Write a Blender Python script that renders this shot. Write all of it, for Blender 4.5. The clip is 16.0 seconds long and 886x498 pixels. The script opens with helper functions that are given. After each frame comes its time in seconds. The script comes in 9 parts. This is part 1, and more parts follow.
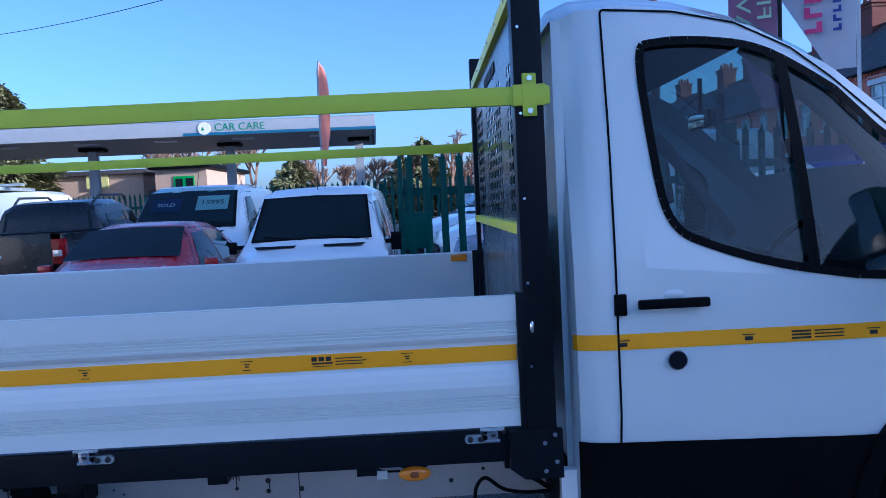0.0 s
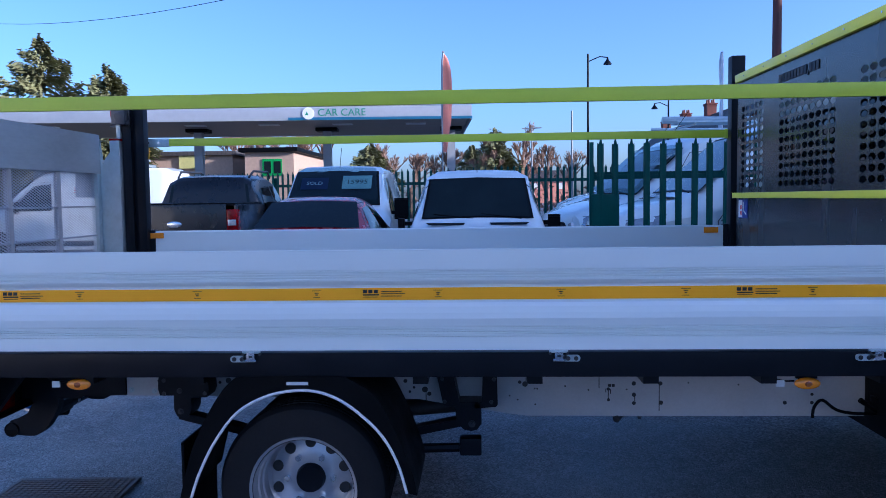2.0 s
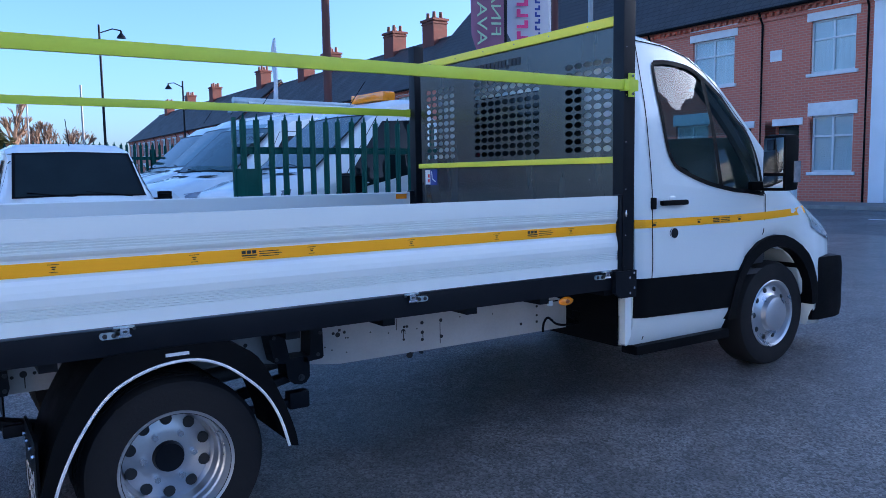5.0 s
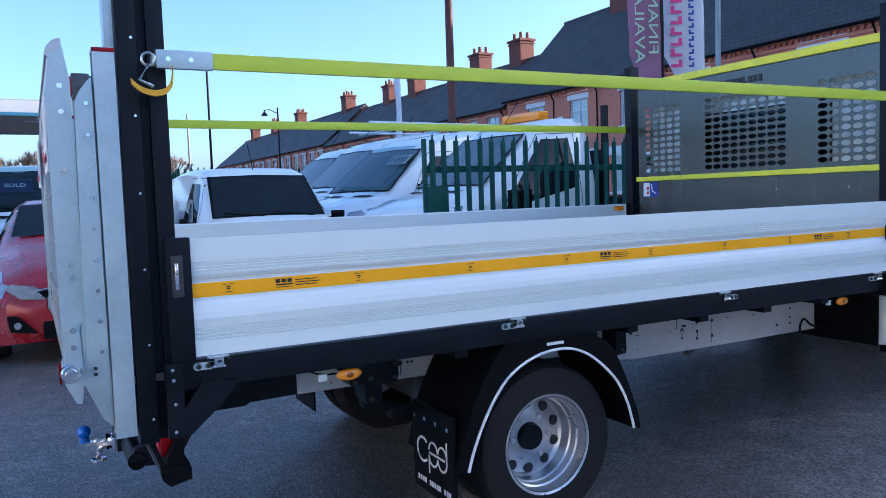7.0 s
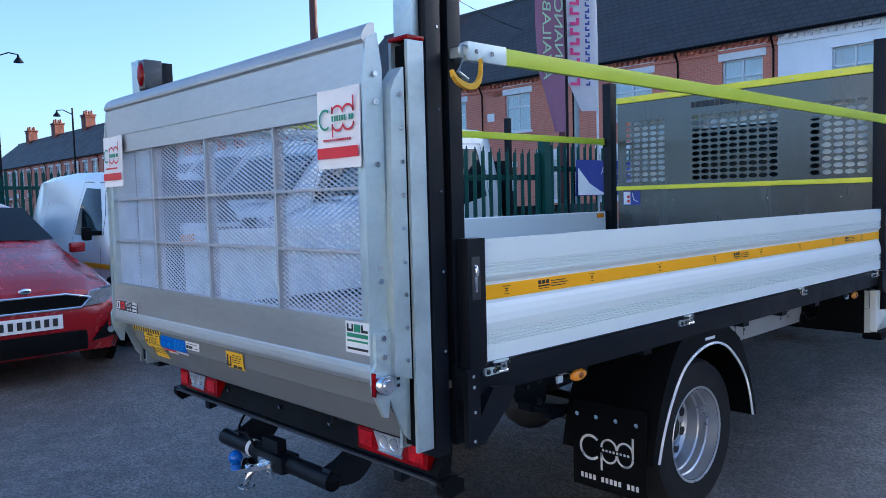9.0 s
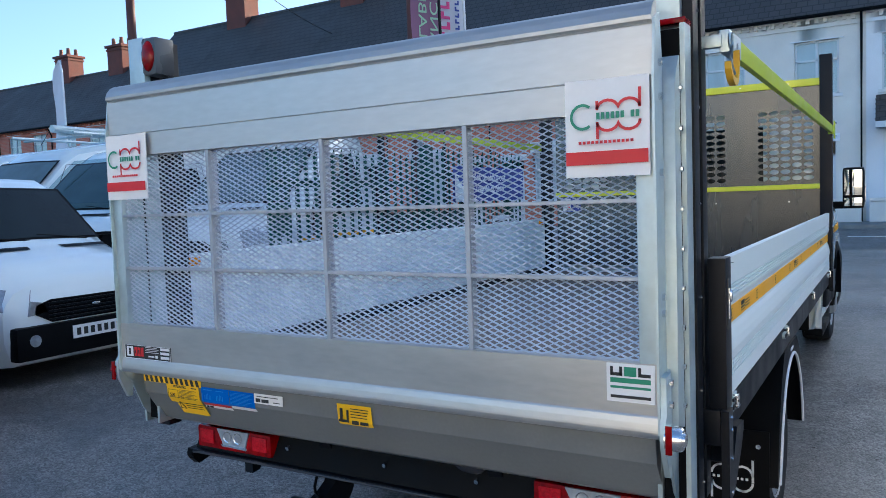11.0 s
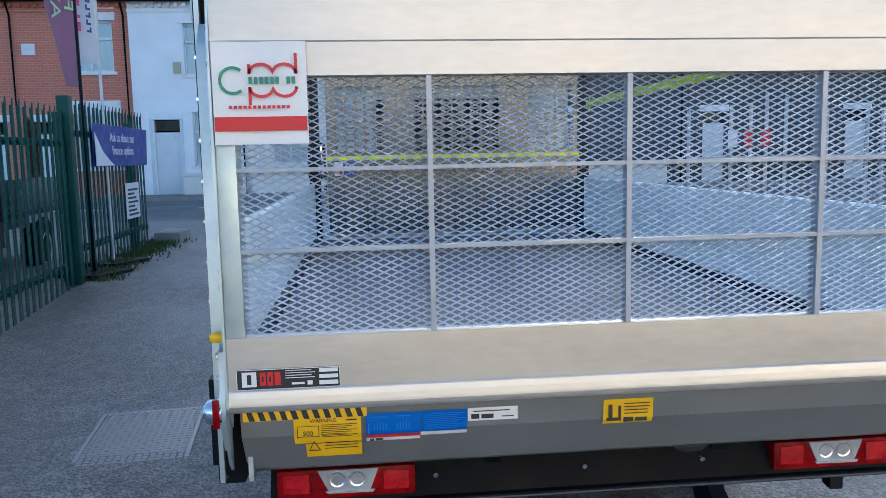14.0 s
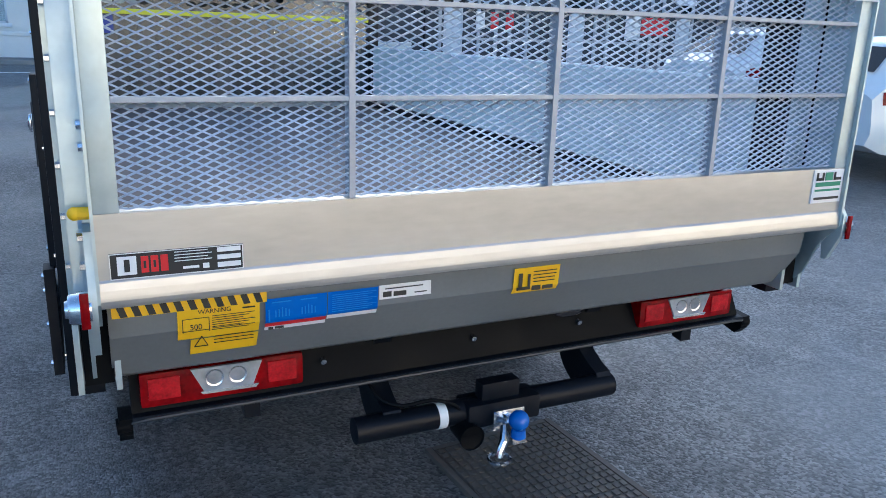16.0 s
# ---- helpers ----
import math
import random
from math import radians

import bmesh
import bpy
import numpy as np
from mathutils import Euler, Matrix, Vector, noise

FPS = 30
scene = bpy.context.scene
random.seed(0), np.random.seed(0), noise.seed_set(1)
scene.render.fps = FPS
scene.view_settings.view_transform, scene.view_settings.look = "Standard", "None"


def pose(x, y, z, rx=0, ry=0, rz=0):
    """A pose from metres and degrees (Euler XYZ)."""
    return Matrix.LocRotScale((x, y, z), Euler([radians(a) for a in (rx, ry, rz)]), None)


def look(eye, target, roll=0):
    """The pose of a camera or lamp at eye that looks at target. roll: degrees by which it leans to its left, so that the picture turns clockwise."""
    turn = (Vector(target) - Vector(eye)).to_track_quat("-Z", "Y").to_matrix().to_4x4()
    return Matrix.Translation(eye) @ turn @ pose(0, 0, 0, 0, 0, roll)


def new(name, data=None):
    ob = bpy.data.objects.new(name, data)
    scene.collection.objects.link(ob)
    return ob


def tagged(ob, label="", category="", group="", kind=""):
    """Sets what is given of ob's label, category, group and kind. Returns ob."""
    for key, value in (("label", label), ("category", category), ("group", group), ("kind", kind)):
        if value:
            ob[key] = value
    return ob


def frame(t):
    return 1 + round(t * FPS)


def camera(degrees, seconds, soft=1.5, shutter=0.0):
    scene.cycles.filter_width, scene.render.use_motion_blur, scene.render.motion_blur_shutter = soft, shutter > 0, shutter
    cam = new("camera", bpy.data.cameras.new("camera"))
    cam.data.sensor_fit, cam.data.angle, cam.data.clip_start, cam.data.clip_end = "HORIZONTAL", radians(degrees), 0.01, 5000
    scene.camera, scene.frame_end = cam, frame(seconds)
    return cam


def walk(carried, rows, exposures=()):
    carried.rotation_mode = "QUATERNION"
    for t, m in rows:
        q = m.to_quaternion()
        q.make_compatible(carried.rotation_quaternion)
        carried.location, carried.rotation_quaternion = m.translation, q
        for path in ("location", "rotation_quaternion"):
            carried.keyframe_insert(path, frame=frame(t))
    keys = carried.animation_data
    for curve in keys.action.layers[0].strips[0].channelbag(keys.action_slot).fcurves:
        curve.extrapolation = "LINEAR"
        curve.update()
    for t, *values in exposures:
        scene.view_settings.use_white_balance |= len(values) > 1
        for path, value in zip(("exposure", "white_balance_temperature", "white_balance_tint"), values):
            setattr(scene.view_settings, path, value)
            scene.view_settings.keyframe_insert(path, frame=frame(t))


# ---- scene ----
cam = camera(59.9, 16.0, 0.6)
METRES, EYE, TILT, LEAN, TURN = 10.3, 1.66, 0.0, 0.0, -1.1
ROWS = [
    (0.0, 0.0, 0.0, 0.0, -0.16, -3.32, 2.82),
    (0.5, -0.0333, -0.0274, -0.0018, -0.96, -3.43, 1.9),
    (1.0, -0.0649, -0.0387, -0.0041, 0.02, -2.64, 1.69),
    (1.5, -0.097, -0.0552, -0.007, 2.09, -3.11, 0.68),
    (2.0, -0.1282, -0.07, -0.0077, 3.74, -3.78, 0.72),
    (2.5, -0.1644, -0.068, -0.0075, 4.03, -3.73, 1.27),
    (3.0, -0.1924, -0.0764, -0.0093, -2.6, -4.04, 1.94),
    (3.5, -0.2026, -0.084, -0.009, -19.0, -4.84, 1.57),
    (3.7, -0.2045, -0.0835, -0.009, -25.0, -5.0, 1.3),
    (4.2, -0.226, -0.0800, -0.0105, -32.0, -5.2, 1.1),
    (4.9, -0.262, -0.0690, -0.0140, -32.5, -5.5, 0.9),
    (5.8, -0.3065, -0.0570, -0.0168, -26.8, -5.75, 0.85),
    (6.0, -0.319, -0.0567, -0.0169, -25.63, -5.81, 0.86),
    (6.5, -0.3528, -0.0559, -0.0162, -25.68, -6.11, 0.96),
    (7.0, -0.3833, -0.0428, -0.0157, -27.17, -3.95, 1.96),
    (7.5, -0.4175, -0.0226, -0.0143, -29.58, -2.04, 1.93),
    (8.0, -0.4571, -0.007, -0.0133, -33.06, -2.56, 1.38),
    (8.5, -0.4853, 0.0197, -0.0149, -37.04, -3.57, 2.04),
    (9.0, -0.5109, 0.0455, -0.0145, -42.39, -3.59, 1.5),
    (11.5, -0.563, 0.204, -0.0078, -62.84, -4.25, 1.84),
    (12.0, -0.569, 0.2407, -0.008, -68.11, -4.81, 1.17),
    (12.5, -0.5706, 0.2745, -0.0078, -73.27, -4.71, 1.01),
    (13.0, -0.5639, 0.3107, -0.0061, -78.24, -4.38, 0.78),
    (13.5, -0.5656, 0.3449, -0.0074, -87.08, -5.07, 0.78),
    (14.0, -0.5609, 0.3748, -0.0076, -94.56, -6.95, 1.16),
    (14.5, -0.5538, 0.4032, -0.0072, -102.63, -8.11, 1.18),
    (15.0, -0.5534, 0.4281, -0.0069, -110.03, -10.15, 0.99),
    (15.5, -0.5448, 0.4279, -0.0088, -113.33, -13.4, 0.44),
    (16.0, -0.53, 0.4097, -0.0159, -113.95, -15.64, -1.75),
]
# the phone's own exposure and white balance drift from bluish to neutral
EXPOSURES = [(0.0, 0.76, 4500, 16), (2.0, 0.77, 4650, 20), (3.5, 0.95, 4700, 17), (6.0, 1.37, 5150, 12), (7.0, 1.44, 5300, 12), (7.5, 1.19, 4900, 17), (8.0, 1.12, 4900, 19), (9.0, 1.37, 5450, 9), (11.5, 1.32, 5800, 4), (12.5, 1.39, 5800, 4), (13.5, 1.45, 5850, 3), (14.5, 1.5, 5800, 4), (16.0, 1.61, 5700, 4)]
walk(cam, [(t, pose(0, 0, EYE, TILT, LEAN, TURN) @ pose(METRES * x, METRES * y, METRES * z, 90 + pitch, roll, yaw)) for t, x, y, z, yaw, pitch, roll in ROWS], EXPOSURES)

# ---- light ----
SUN_AZ, SUN_EL = math.atan2(-0.3, 0.954), radians(16.5)
world = bpy.data.worlds.new("sky")
scene.world = world
world.use_nodes = True
wn = world.node_tree
sky = wn.nodes.new("ShaderNodeTexSky")
sky.sky_type, sky.sun_disc = "NISHITA", False
sky.sun_elevation, sky.sun_rotation = SUN_EL, math.pi / 2 - SUN_AZ
sky.altitude = 100
sky.air_density, sky.dust_density, sky.ozone_density = 0.8, 2.4, 2.5
wn.links.new(sky.outputs[0], wn.nodes["Background"].inputs[0])
wn.nodes["Background"].inputs[1].default_value = 0.15
sun_data = bpy.data.lights.new("sun", "SUN")
sun_data.energy, sun_data.angle, sun_data.color = 4.4, radians(0.5), (1.0, 0.78, 0.55)
sun = new("sun", sun_data)
sun_dir = Vector((math.cos(SUN_EL) * math.cos(SUN_AZ), math.cos(SUN_EL) * math.sin(SUN_AZ), math.sin(SUN_EL)))
sun.matrix_world = look(Vector((0, 0, 60)), Vector((0, 0, 60)) - sun_dir)

# ---- materials ----
def mat(name, col, rough=0.5, metal=0.0, var=0.12, scale=6.0, fine=90.0, bump=0.0, bump_scale=120.0, spec=0.5, rvar=0.1, stretch=None, rand=0.0, coat=0.0, trans=0.0, emit=0.0):
    """A surface with variation at two scales (stains and grain) and fine relief."""
    m = bpy.data.materials.new(name)
    m.use_nodes = True
    nt = m.node_tree
    b = nt.nodes["Principled BSDF"]
    b.inputs["Metallic"].default_value = metal
    b.inputs["Specular IOR Level"].default_value = spec
    b.inputs["Coat Weight"].default_value = coat
    b.inputs["Coat Roughness"].default_value = 0.05
    b.inputs["Transmission Weight"].default_value = trans
    if emit:
        b.inputs["Emission Color"].default_value = (*col, 1)
        b.inputs["Emission Strength"].default_value = emit
    co = nt.nodes.new("ShaderNodeTexCoord")
    mp = nt.nodes.new("ShaderNodeMapping")
    nt.links.new(co.outputs["Object"], mp.inputs[0])
    if stretch:
        mp.inputs["Scale"].default_value = stretch

    def noise_at(s, detail):
        n = nt.nodes.new("ShaderNodeTexNoise")
        n.inputs["Scale"].default_value, n.inputs["Detail"].default_value = s, detail
        nt.links.new(mp.outputs[0], n.inputs["Vector"])
        return n.outputs["Fac"]
    big, small = noise_at(scale, 4), noise_at(fine, 3)
    add = nt.nodes.new("ShaderNodeMath")
    add.operation = "MULTIPLY_ADD"
    nt.links.new(small, add.inputs[0])
    add.inputs[1].default_value = 0.45
    nt.links.new(big, add.inputs[2])
    source = add.outputs[0]
    if rand:
        info = nt.nodes.new("ShaderNodeObjectInfo")
        more = nt.nodes.new("ShaderNodeMath")
        more.operation = "MULTIPLY_ADD"
        nt.links.new(info.outputs["Random"], more.inputs[0])
        more.inputs[1].default_value = rand
        nt.links.new(source, more.inputs[2])
        source = more.outputs[0]
    rng = nt.nodes.new("ShaderNodeMapRange")
    rng.inputs["From Min"].default_value, rng.inputs["From Max"].default_value = 0.4, 1.05 + rand
    rng.inputs["To Min"].default_value, rng.inputs["To Max"].default_value = 1 - var, 1 + var
    nt.links.new(source, rng.inputs["Value"])
    mul = nt.nodes.new("ShaderNodeVectorMath")
    mul.operation = "SCALE"
    mul.inputs[0].default_value = col
    nt.links.new(rng.outputs[0], mul.inputs["Scale"])
    nt.links.new(mul.outputs[0], b.inputs["Base Color"])
    rr = nt.nodes.new("ShaderNodeMapRange")
    rr.inputs["From Min"].default_value, rr.inputs["From Max"].default_value = 0.3, 0.7
    rr.inputs["To Min"].default_value, rr.inputs["To Max"].default_value = max(0.02, rough - rvar), min(1, rough + rvar)
    nt.links.new(big, rr.inputs["Value"])
    nt.links.new(rr.outputs[0], b.inputs["Roughness"])
    if bump:
        bn = nt.nodes.new("ShaderNodeBump")
        bn.inputs["Strength"].default_value, bn.inputs["Distance"].default_value = bump, 0.004
        nt.links.new(noise_at(bump_scale, 5), bn.inputs["Height"])
        nt.links.new(bn.outputs[0], b.inputs["Normal"])
    return m


WHITE_PAINT = mat("white vehicle paint", (0.76, 0.82, 0.815), 0.22, var=0.03, scale=2, coat=0.6, rvar=0.05)
ALU_WHITE = mat("white coated aluminium", (0.76, 0.82, 0.81), 0.42, var=0.015, scale=2, stretch=(0.3, 1, 1), rvar=0.02)
BLACK_STEEL = mat("black powder coat", (0.006, 0.0075, 0.011), 0.4, spec=0.18, var=0.25, bump=0.08, bump_scale=300)
BLACK_PLASTIC = mat("black plastic", (0.004, 0.0043, 0.005), 0.5, spec=0.08, var=0.3, bump=0.12, bump_scale=400)
RUBBER = mat("tyre rubber", (0.012, 0.012, 0.013), 0.8, spec=0.3, var=0.3, bump=0.2, bump_scale=90)
GALV = mat("galvanised steel", (0.48, 0.56, 0.575), 0.46, metal=0.7, var=0.16, scale=9, fine=45, rvar=0.14)
ALU = mat("brushed aluminium", (0.51, 0.5, 0.48), 0.42, metal=0.8, var=0.16, scale=2.2, fine=40, stretch=(1, 0.4, 1.6), rvar=0.09, bump=0.02)
STEEL_DARK = mat("dark steel", (0.05, 0.052, 0.055), 0.45, metal=0.5, var=0.3)
MULLION = mat("dull grey window frame", (0.4, 0.42, 0.45), 0.5, metal=0.3, var=0.15, scale=9)
MESH = mat("dull galvanised mesh", (0.6, 0.62, 0.66), 0.42, metal=0.7, var=0.2, scale=12, fine=60)
CHROME = mat("bright zinc plate", (0.75, 0.76, 0.78), 0.18, metal=1.0, var=0.08)
GREY_PAINT = mat("grey beam paint", (0.16, 0.168, 0.172), 0.4, var=0.14, scale=4, coat=0.15)
CHASSIS = mat("grey white chassis paint", (0.5, 0.5, 0.49), 0.5, var=0.12, scale=5)
HEADBOARD = mat("stainless headboard sheet", (0.1, 0.1, 0.096), 0.26, metal=0.8, var=0.1, scale=2, stretch=(1, 3, 0.4), rvar=0.06)
LIME = mat("lime yellow paint", (0.55, 0.66, 0.035), 0.38, var=0.06, scale=5)
LIME_STRIP = mat("yellow edge strip", (0.78, 0.76, 0.035), 0.4, var=0.06)
TAPE = mat("amber reflective tape", (1.0, 0.46, 0.0), 0.45, var=0.06, scale=3, fine=300, spec=0.3)
AMBER = mat("amber lens", (0.9, 0.3, 0.01), 0.15, var=0.1, coat=0.5)
BROWN_LENS = mat("amber lens centre", (0.3, 0.08, 0.01), 0.2, var=0.1)
RED_LENS = mat("red lens", (0.2, 0.0005, 0.002), 0.08, var=0.75, scale=14, fine=60, spec=0.2)
RED_REFLECTOR = mat("bright red reflector", (0.42, 0.002, 0.008), 0.15, var=0.5, scale=40, fine=160, spec=0.4)
CLEAR_LENS = mat("clear lens", (0.42, 0.44, 0.47), 0.08, metal=0.5, var=0.4, scale=14, fine=50, coat=0.4)
LAMP_GREY = mat("grey lamp housing", (0.05, 0.053, 0.06), 0.28, spec=0.5, var=0.15)
BLACK_INK = mat("black print", (0.02, 0.02, 0.02), 0.5, var=0.1)
WHITE_INK = mat("white print", (0.8, 0.8, 0.8), 0.5, var=0.04)
RED_INK = mat("red print", (0.62, 0.012, 0.02), 0.45, var=0.06)
GREEN_INK = mat("green print", (0.03, 0.25, 0.14), 0.45, var=0.06)
BLUE_INK = mat("blue print", (0.004, 0.13, 0.55), 0.5, var=0.1, spec=0.2)
DEEP_NAVY = mat("deep navy card", (0.006, 0.008, 0.07), 0.5, var=0.1)
NAVY_INK = mat("navy print", (0.03, 0.05, 0.28), 0.45, var=0.1)
YELLOW_INK = mat("yellow sticker", (0.9, 0.53, 0.004), 0.45, var=0.06)
BLUE_CAP = mat("blue plastic cap", (0.01, 0.12, 0.5), 0.3, var=0.1)
PLY = mat("brown phenolic plywood", (0.2, 0.155, 0.13), 0.7, spec=0.3, var=0.2, scale=3, bump=0.15, bump_scale=160)
LINING = mat("grey trim cloth", (0.12, 0.12, 0.12), 0.8, var=0.1, spec=0.2)
INTERIOR = mat("cab interior", (0.03, 0.032, 0.036), 0.6, var=0.2)
DARK_GLASS = mat("dark vehicle glass", (0.01, 0.016, 0.018), 0.03, var=0.3, scale=2, spec=0.2, rvar=0.02)
VAN_GLASS = mat("teal windscreen glass", (0.07, 0.105, 0.105), 0.04, var=0.45, scale=1.6, spec=0.8, rvar=0.02)
MIRROR = mat("mirror glass", (0.6, 0.63, 0.66), 0.02, metal=1.0, var=0.01, rvar=0.01)
RED_PAINT = mat("red metallic paint", (0.3, 0.004, 0.01), 0.25, metal=0.1, var=0.08, coat=0.35, rvar=0.05)
DARK_PAINT = mat("dark grey metallic paint", (0.006, 0.0065, 0.008), 0.3, metal=0.2, var=0.1, coat=0.35, rvar=0.05)
GREEN_PAINT = mat("green fence paint", (0.006, 0.062, 0.05), 0.45, var=0.2, scale=7, spec=0.22)
PAVING = mat("grey pavement", (0.2, 0.19, 0.18), 0.75, var=0.25, scale=1.5, fine=40, bump=0.3)
CONCRETE = mat("concrete", (0.26, 0.25, 0.23), 0.8, var=0.25, scale=4, fine=40, bump=0.4)


def coursed(name, col, col2, joint, rough, wide, high, gap, swap):
    """Brickwork or slates laid in courses along y; swap picks the height from z (walls) or x (roofs)."""
    m = mat(name, col, rough, var=0.25, scale=0.8, fine=14)
    nt = m.node_tree
    b = nt.nodes["Principled BSDF"]
    co, sep, com = nt.nodes.new("ShaderNodeTexCoord"), nt.nodes.new("ShaderNodeSeparateXYZ"), nt.nodes.new("ShaderNodeCombineXYZ")
    nt.links.new(co.outputs["Object"], sep.inputs[0])
    nt.links.new(sep.outputs["Y"], com.inputs["X"])
    nt.links.new(sep.outputs[swap], com.inputs["Y"])
    br = nt.nodes.new("ShaderNodeTexBrick")
    for key, value in (("Scale", 1.0), ("Mortar Size", gap), ("Brick Width", wide), ("Row Height", high), ("Mortar Smooth", 0.2), ("Bias", 0.0)):
        br.inputs[key].default_value = value
    br.inputs["Color1"].default_value, br.inputs["Color2"].default_value, br.inputs["Mortar"].default_value = (*col, 1), (*col2, 1), (*joint, 1)
    nt.links.new(com.outputs[0], br.inputs["Vector"])
    old = b.inputs["Base Color"].links[0].from_socket
    mix = nt.nodes.new("ShaderNodeMix")
    mix.data_type = "RGBA"
    mix.inputs["Factor"].default_value = 0.6
    nt.links.new(old, mix.inputs["A"])
    nt.links.new(br.outputs["Color"], mix.inputs["B"])
    nt.links.new(mix.outputs["Result"], b.inputs["Base Color"])
    bump = nt.nodes.new("ShaderNodeBump")
    bump.inputs["Strength"].default_value, bump.inputs["Distance"].default_value, bump.invert = 0.6, 0.01, True
    nt.links.new(br.outputs["Fac"], bump.inputs["Height"])
    nt.links.new(bump.outputs[0], b.inputs["Normal"])
    return m


BRICK = coursed("red brick", (0.62, 0.19, 0.12), (0.5, 0.14, 0.09), (0.5, 0.35, 0.26), 0.8, 0.23, 0.078, 0.012, "Z")
BRICK_DARK = mat("dark chimney brick", (0.16, 0.055, 0.04), 0.85, var=0.3, scale=2, fine=14, bump=0.4)
NET = mat("white net curtain", (0.62, 0.65, 0.66), 0.9, var=0.2, scale=2, spec=0.1)
RENDER_WHITE = mat("white painted render", (0.88, 0.89, 0.9), 0.75, var=0.08, scale=1.2, fine=30, bump=0.3)
RENDER_CREAM = mat("cream painted render", (0.8, 0.77, 0.7), 0.75, var=0.1, scale=1.2, fine=30, bump=0.3)
SLATE = coursed("dark slate roof", (0.055, 0.05, 0.047), (0.078, 0.068, 0.062), (0.015, 0.014, 0.014), 0.65, 0.3, 0.2, 0.02, "X")
UPVC = mat("white window frame", (0.7, 0.72, 0.73), 0.35, var=0.04)
STONE = mat("white painted stone lintel", (0.78, 0.78, 0.77), 0.7, var=0.12, scale=5)
CURTAIN = mat("pale net curtain", (0.72, 0.75, 0.76), 0.8, var=0.15, scale=3, fine=30, stretch=(1, 6, 0.3))
TERRACOTTA = mat("terracotta pots", (0.2, 0.08, 0.05), 0.75, var=0.2)
WOOD_POLE = mat("brown pole", (0.09, 0.03, 0.025), 0.7, var=0.25)
GREY_POLE = mat("grey galvanised pole", (0.3, 0.32, 0.33), 0.5, metal=0.3, var=0.15)
FASCIA = mat("white canopy fascia", (0.34, 0.37, 0.41), 0.4, var=0.06)
SOFFIT = mat("canopy soffit", (0.35, 0.33, 0.3), 0.6, var=0.15, scale=2)
PINK_WALL = mat("tan render", (0.5, 0.36, 0.26), 0.8, var=0.12)
GREEN_FRAME = mat("bright green frame", (0.03, 0.33, 0.06), 0.5, var=0.1)
GRASS = mat("moss and weeds", (0.06, 0.09, 0.02), 0.9, var=0.4, scale=8)
LEAF = mat("dark conifer foliage", (0.19, 0.195, 0.08), 0.8, var=0.45, scale=1.5, fine=12)
TWIG = mat("bare twigs", (0.27, 0.17, 0.11), 0.85, var=0.3)
BARK = mat("bark", (0.07, 0.05, 0.04), 0.9, var=0.3)
ORANGE_CLOTH = mat("salmon red flag cloth", (0.72, 0.25, 0.17), 0.7, var=0.12)
PURPLE_CLOTH = mat("purple flag cloth", (0.25, 0.12, 0.2), 0.7, var=0.1)
WHITE_CLOTH = mat("white flag cloth", (0.62, 0.62, 0.66), 0.7, var=0.06)


def glass(name, tint, rough=0.0):
    """Thin glass: clear face on, mirroring at a glancing angle."""
    m = bpy.data.materials.new(name)
    m.use_nodes = True
    nt = m.node_tree
    nt.nodes.remove(nt.nodes["Principled BSDF"])
    mixer = nt.nodes.new("ShaderNodeMixShader")
    tr, gl, lw = nt.nodes.new("ShaderNodeBsdfTransparent"), nt.nodes.new("ShaderNodeBsdfGlossy"), nt.nodes.new("ShaderNodeLayerWeight")
    tr.inputs[0].default_value = (*tint, 1)
    gl.inputs["Roughness"].default_value = rough
    lw.inputs["Blend"].default_value = 0.5
    power = nt.nodes.new("ShaderNodeMath")
    power.operation, power.inputs[1].default_value = "POWER", 4.0
    span = nt.nodes.new("ShaderNodeMapRange")
    span.inputs["To Min"].default_value, span.inputs["To Max"].default_value = 0.045, 0.95
    nt.links.new(lw.outputs["Facing"], power.inputs[0])
    nt.links.new(power.outputs[0], span.inputs["Value"])
    nt.links.new(span.outputs[0], mixer.inputs[0])
    nt.links.new(tr.outputs[0], mixer.inputs[1])
    nt.links.new(gl.outputs[0], mixer.inputs[2])
    nt.links.new(mixer.outputs[0], nt.nodes["Material Output"].inputs[0])
    return m


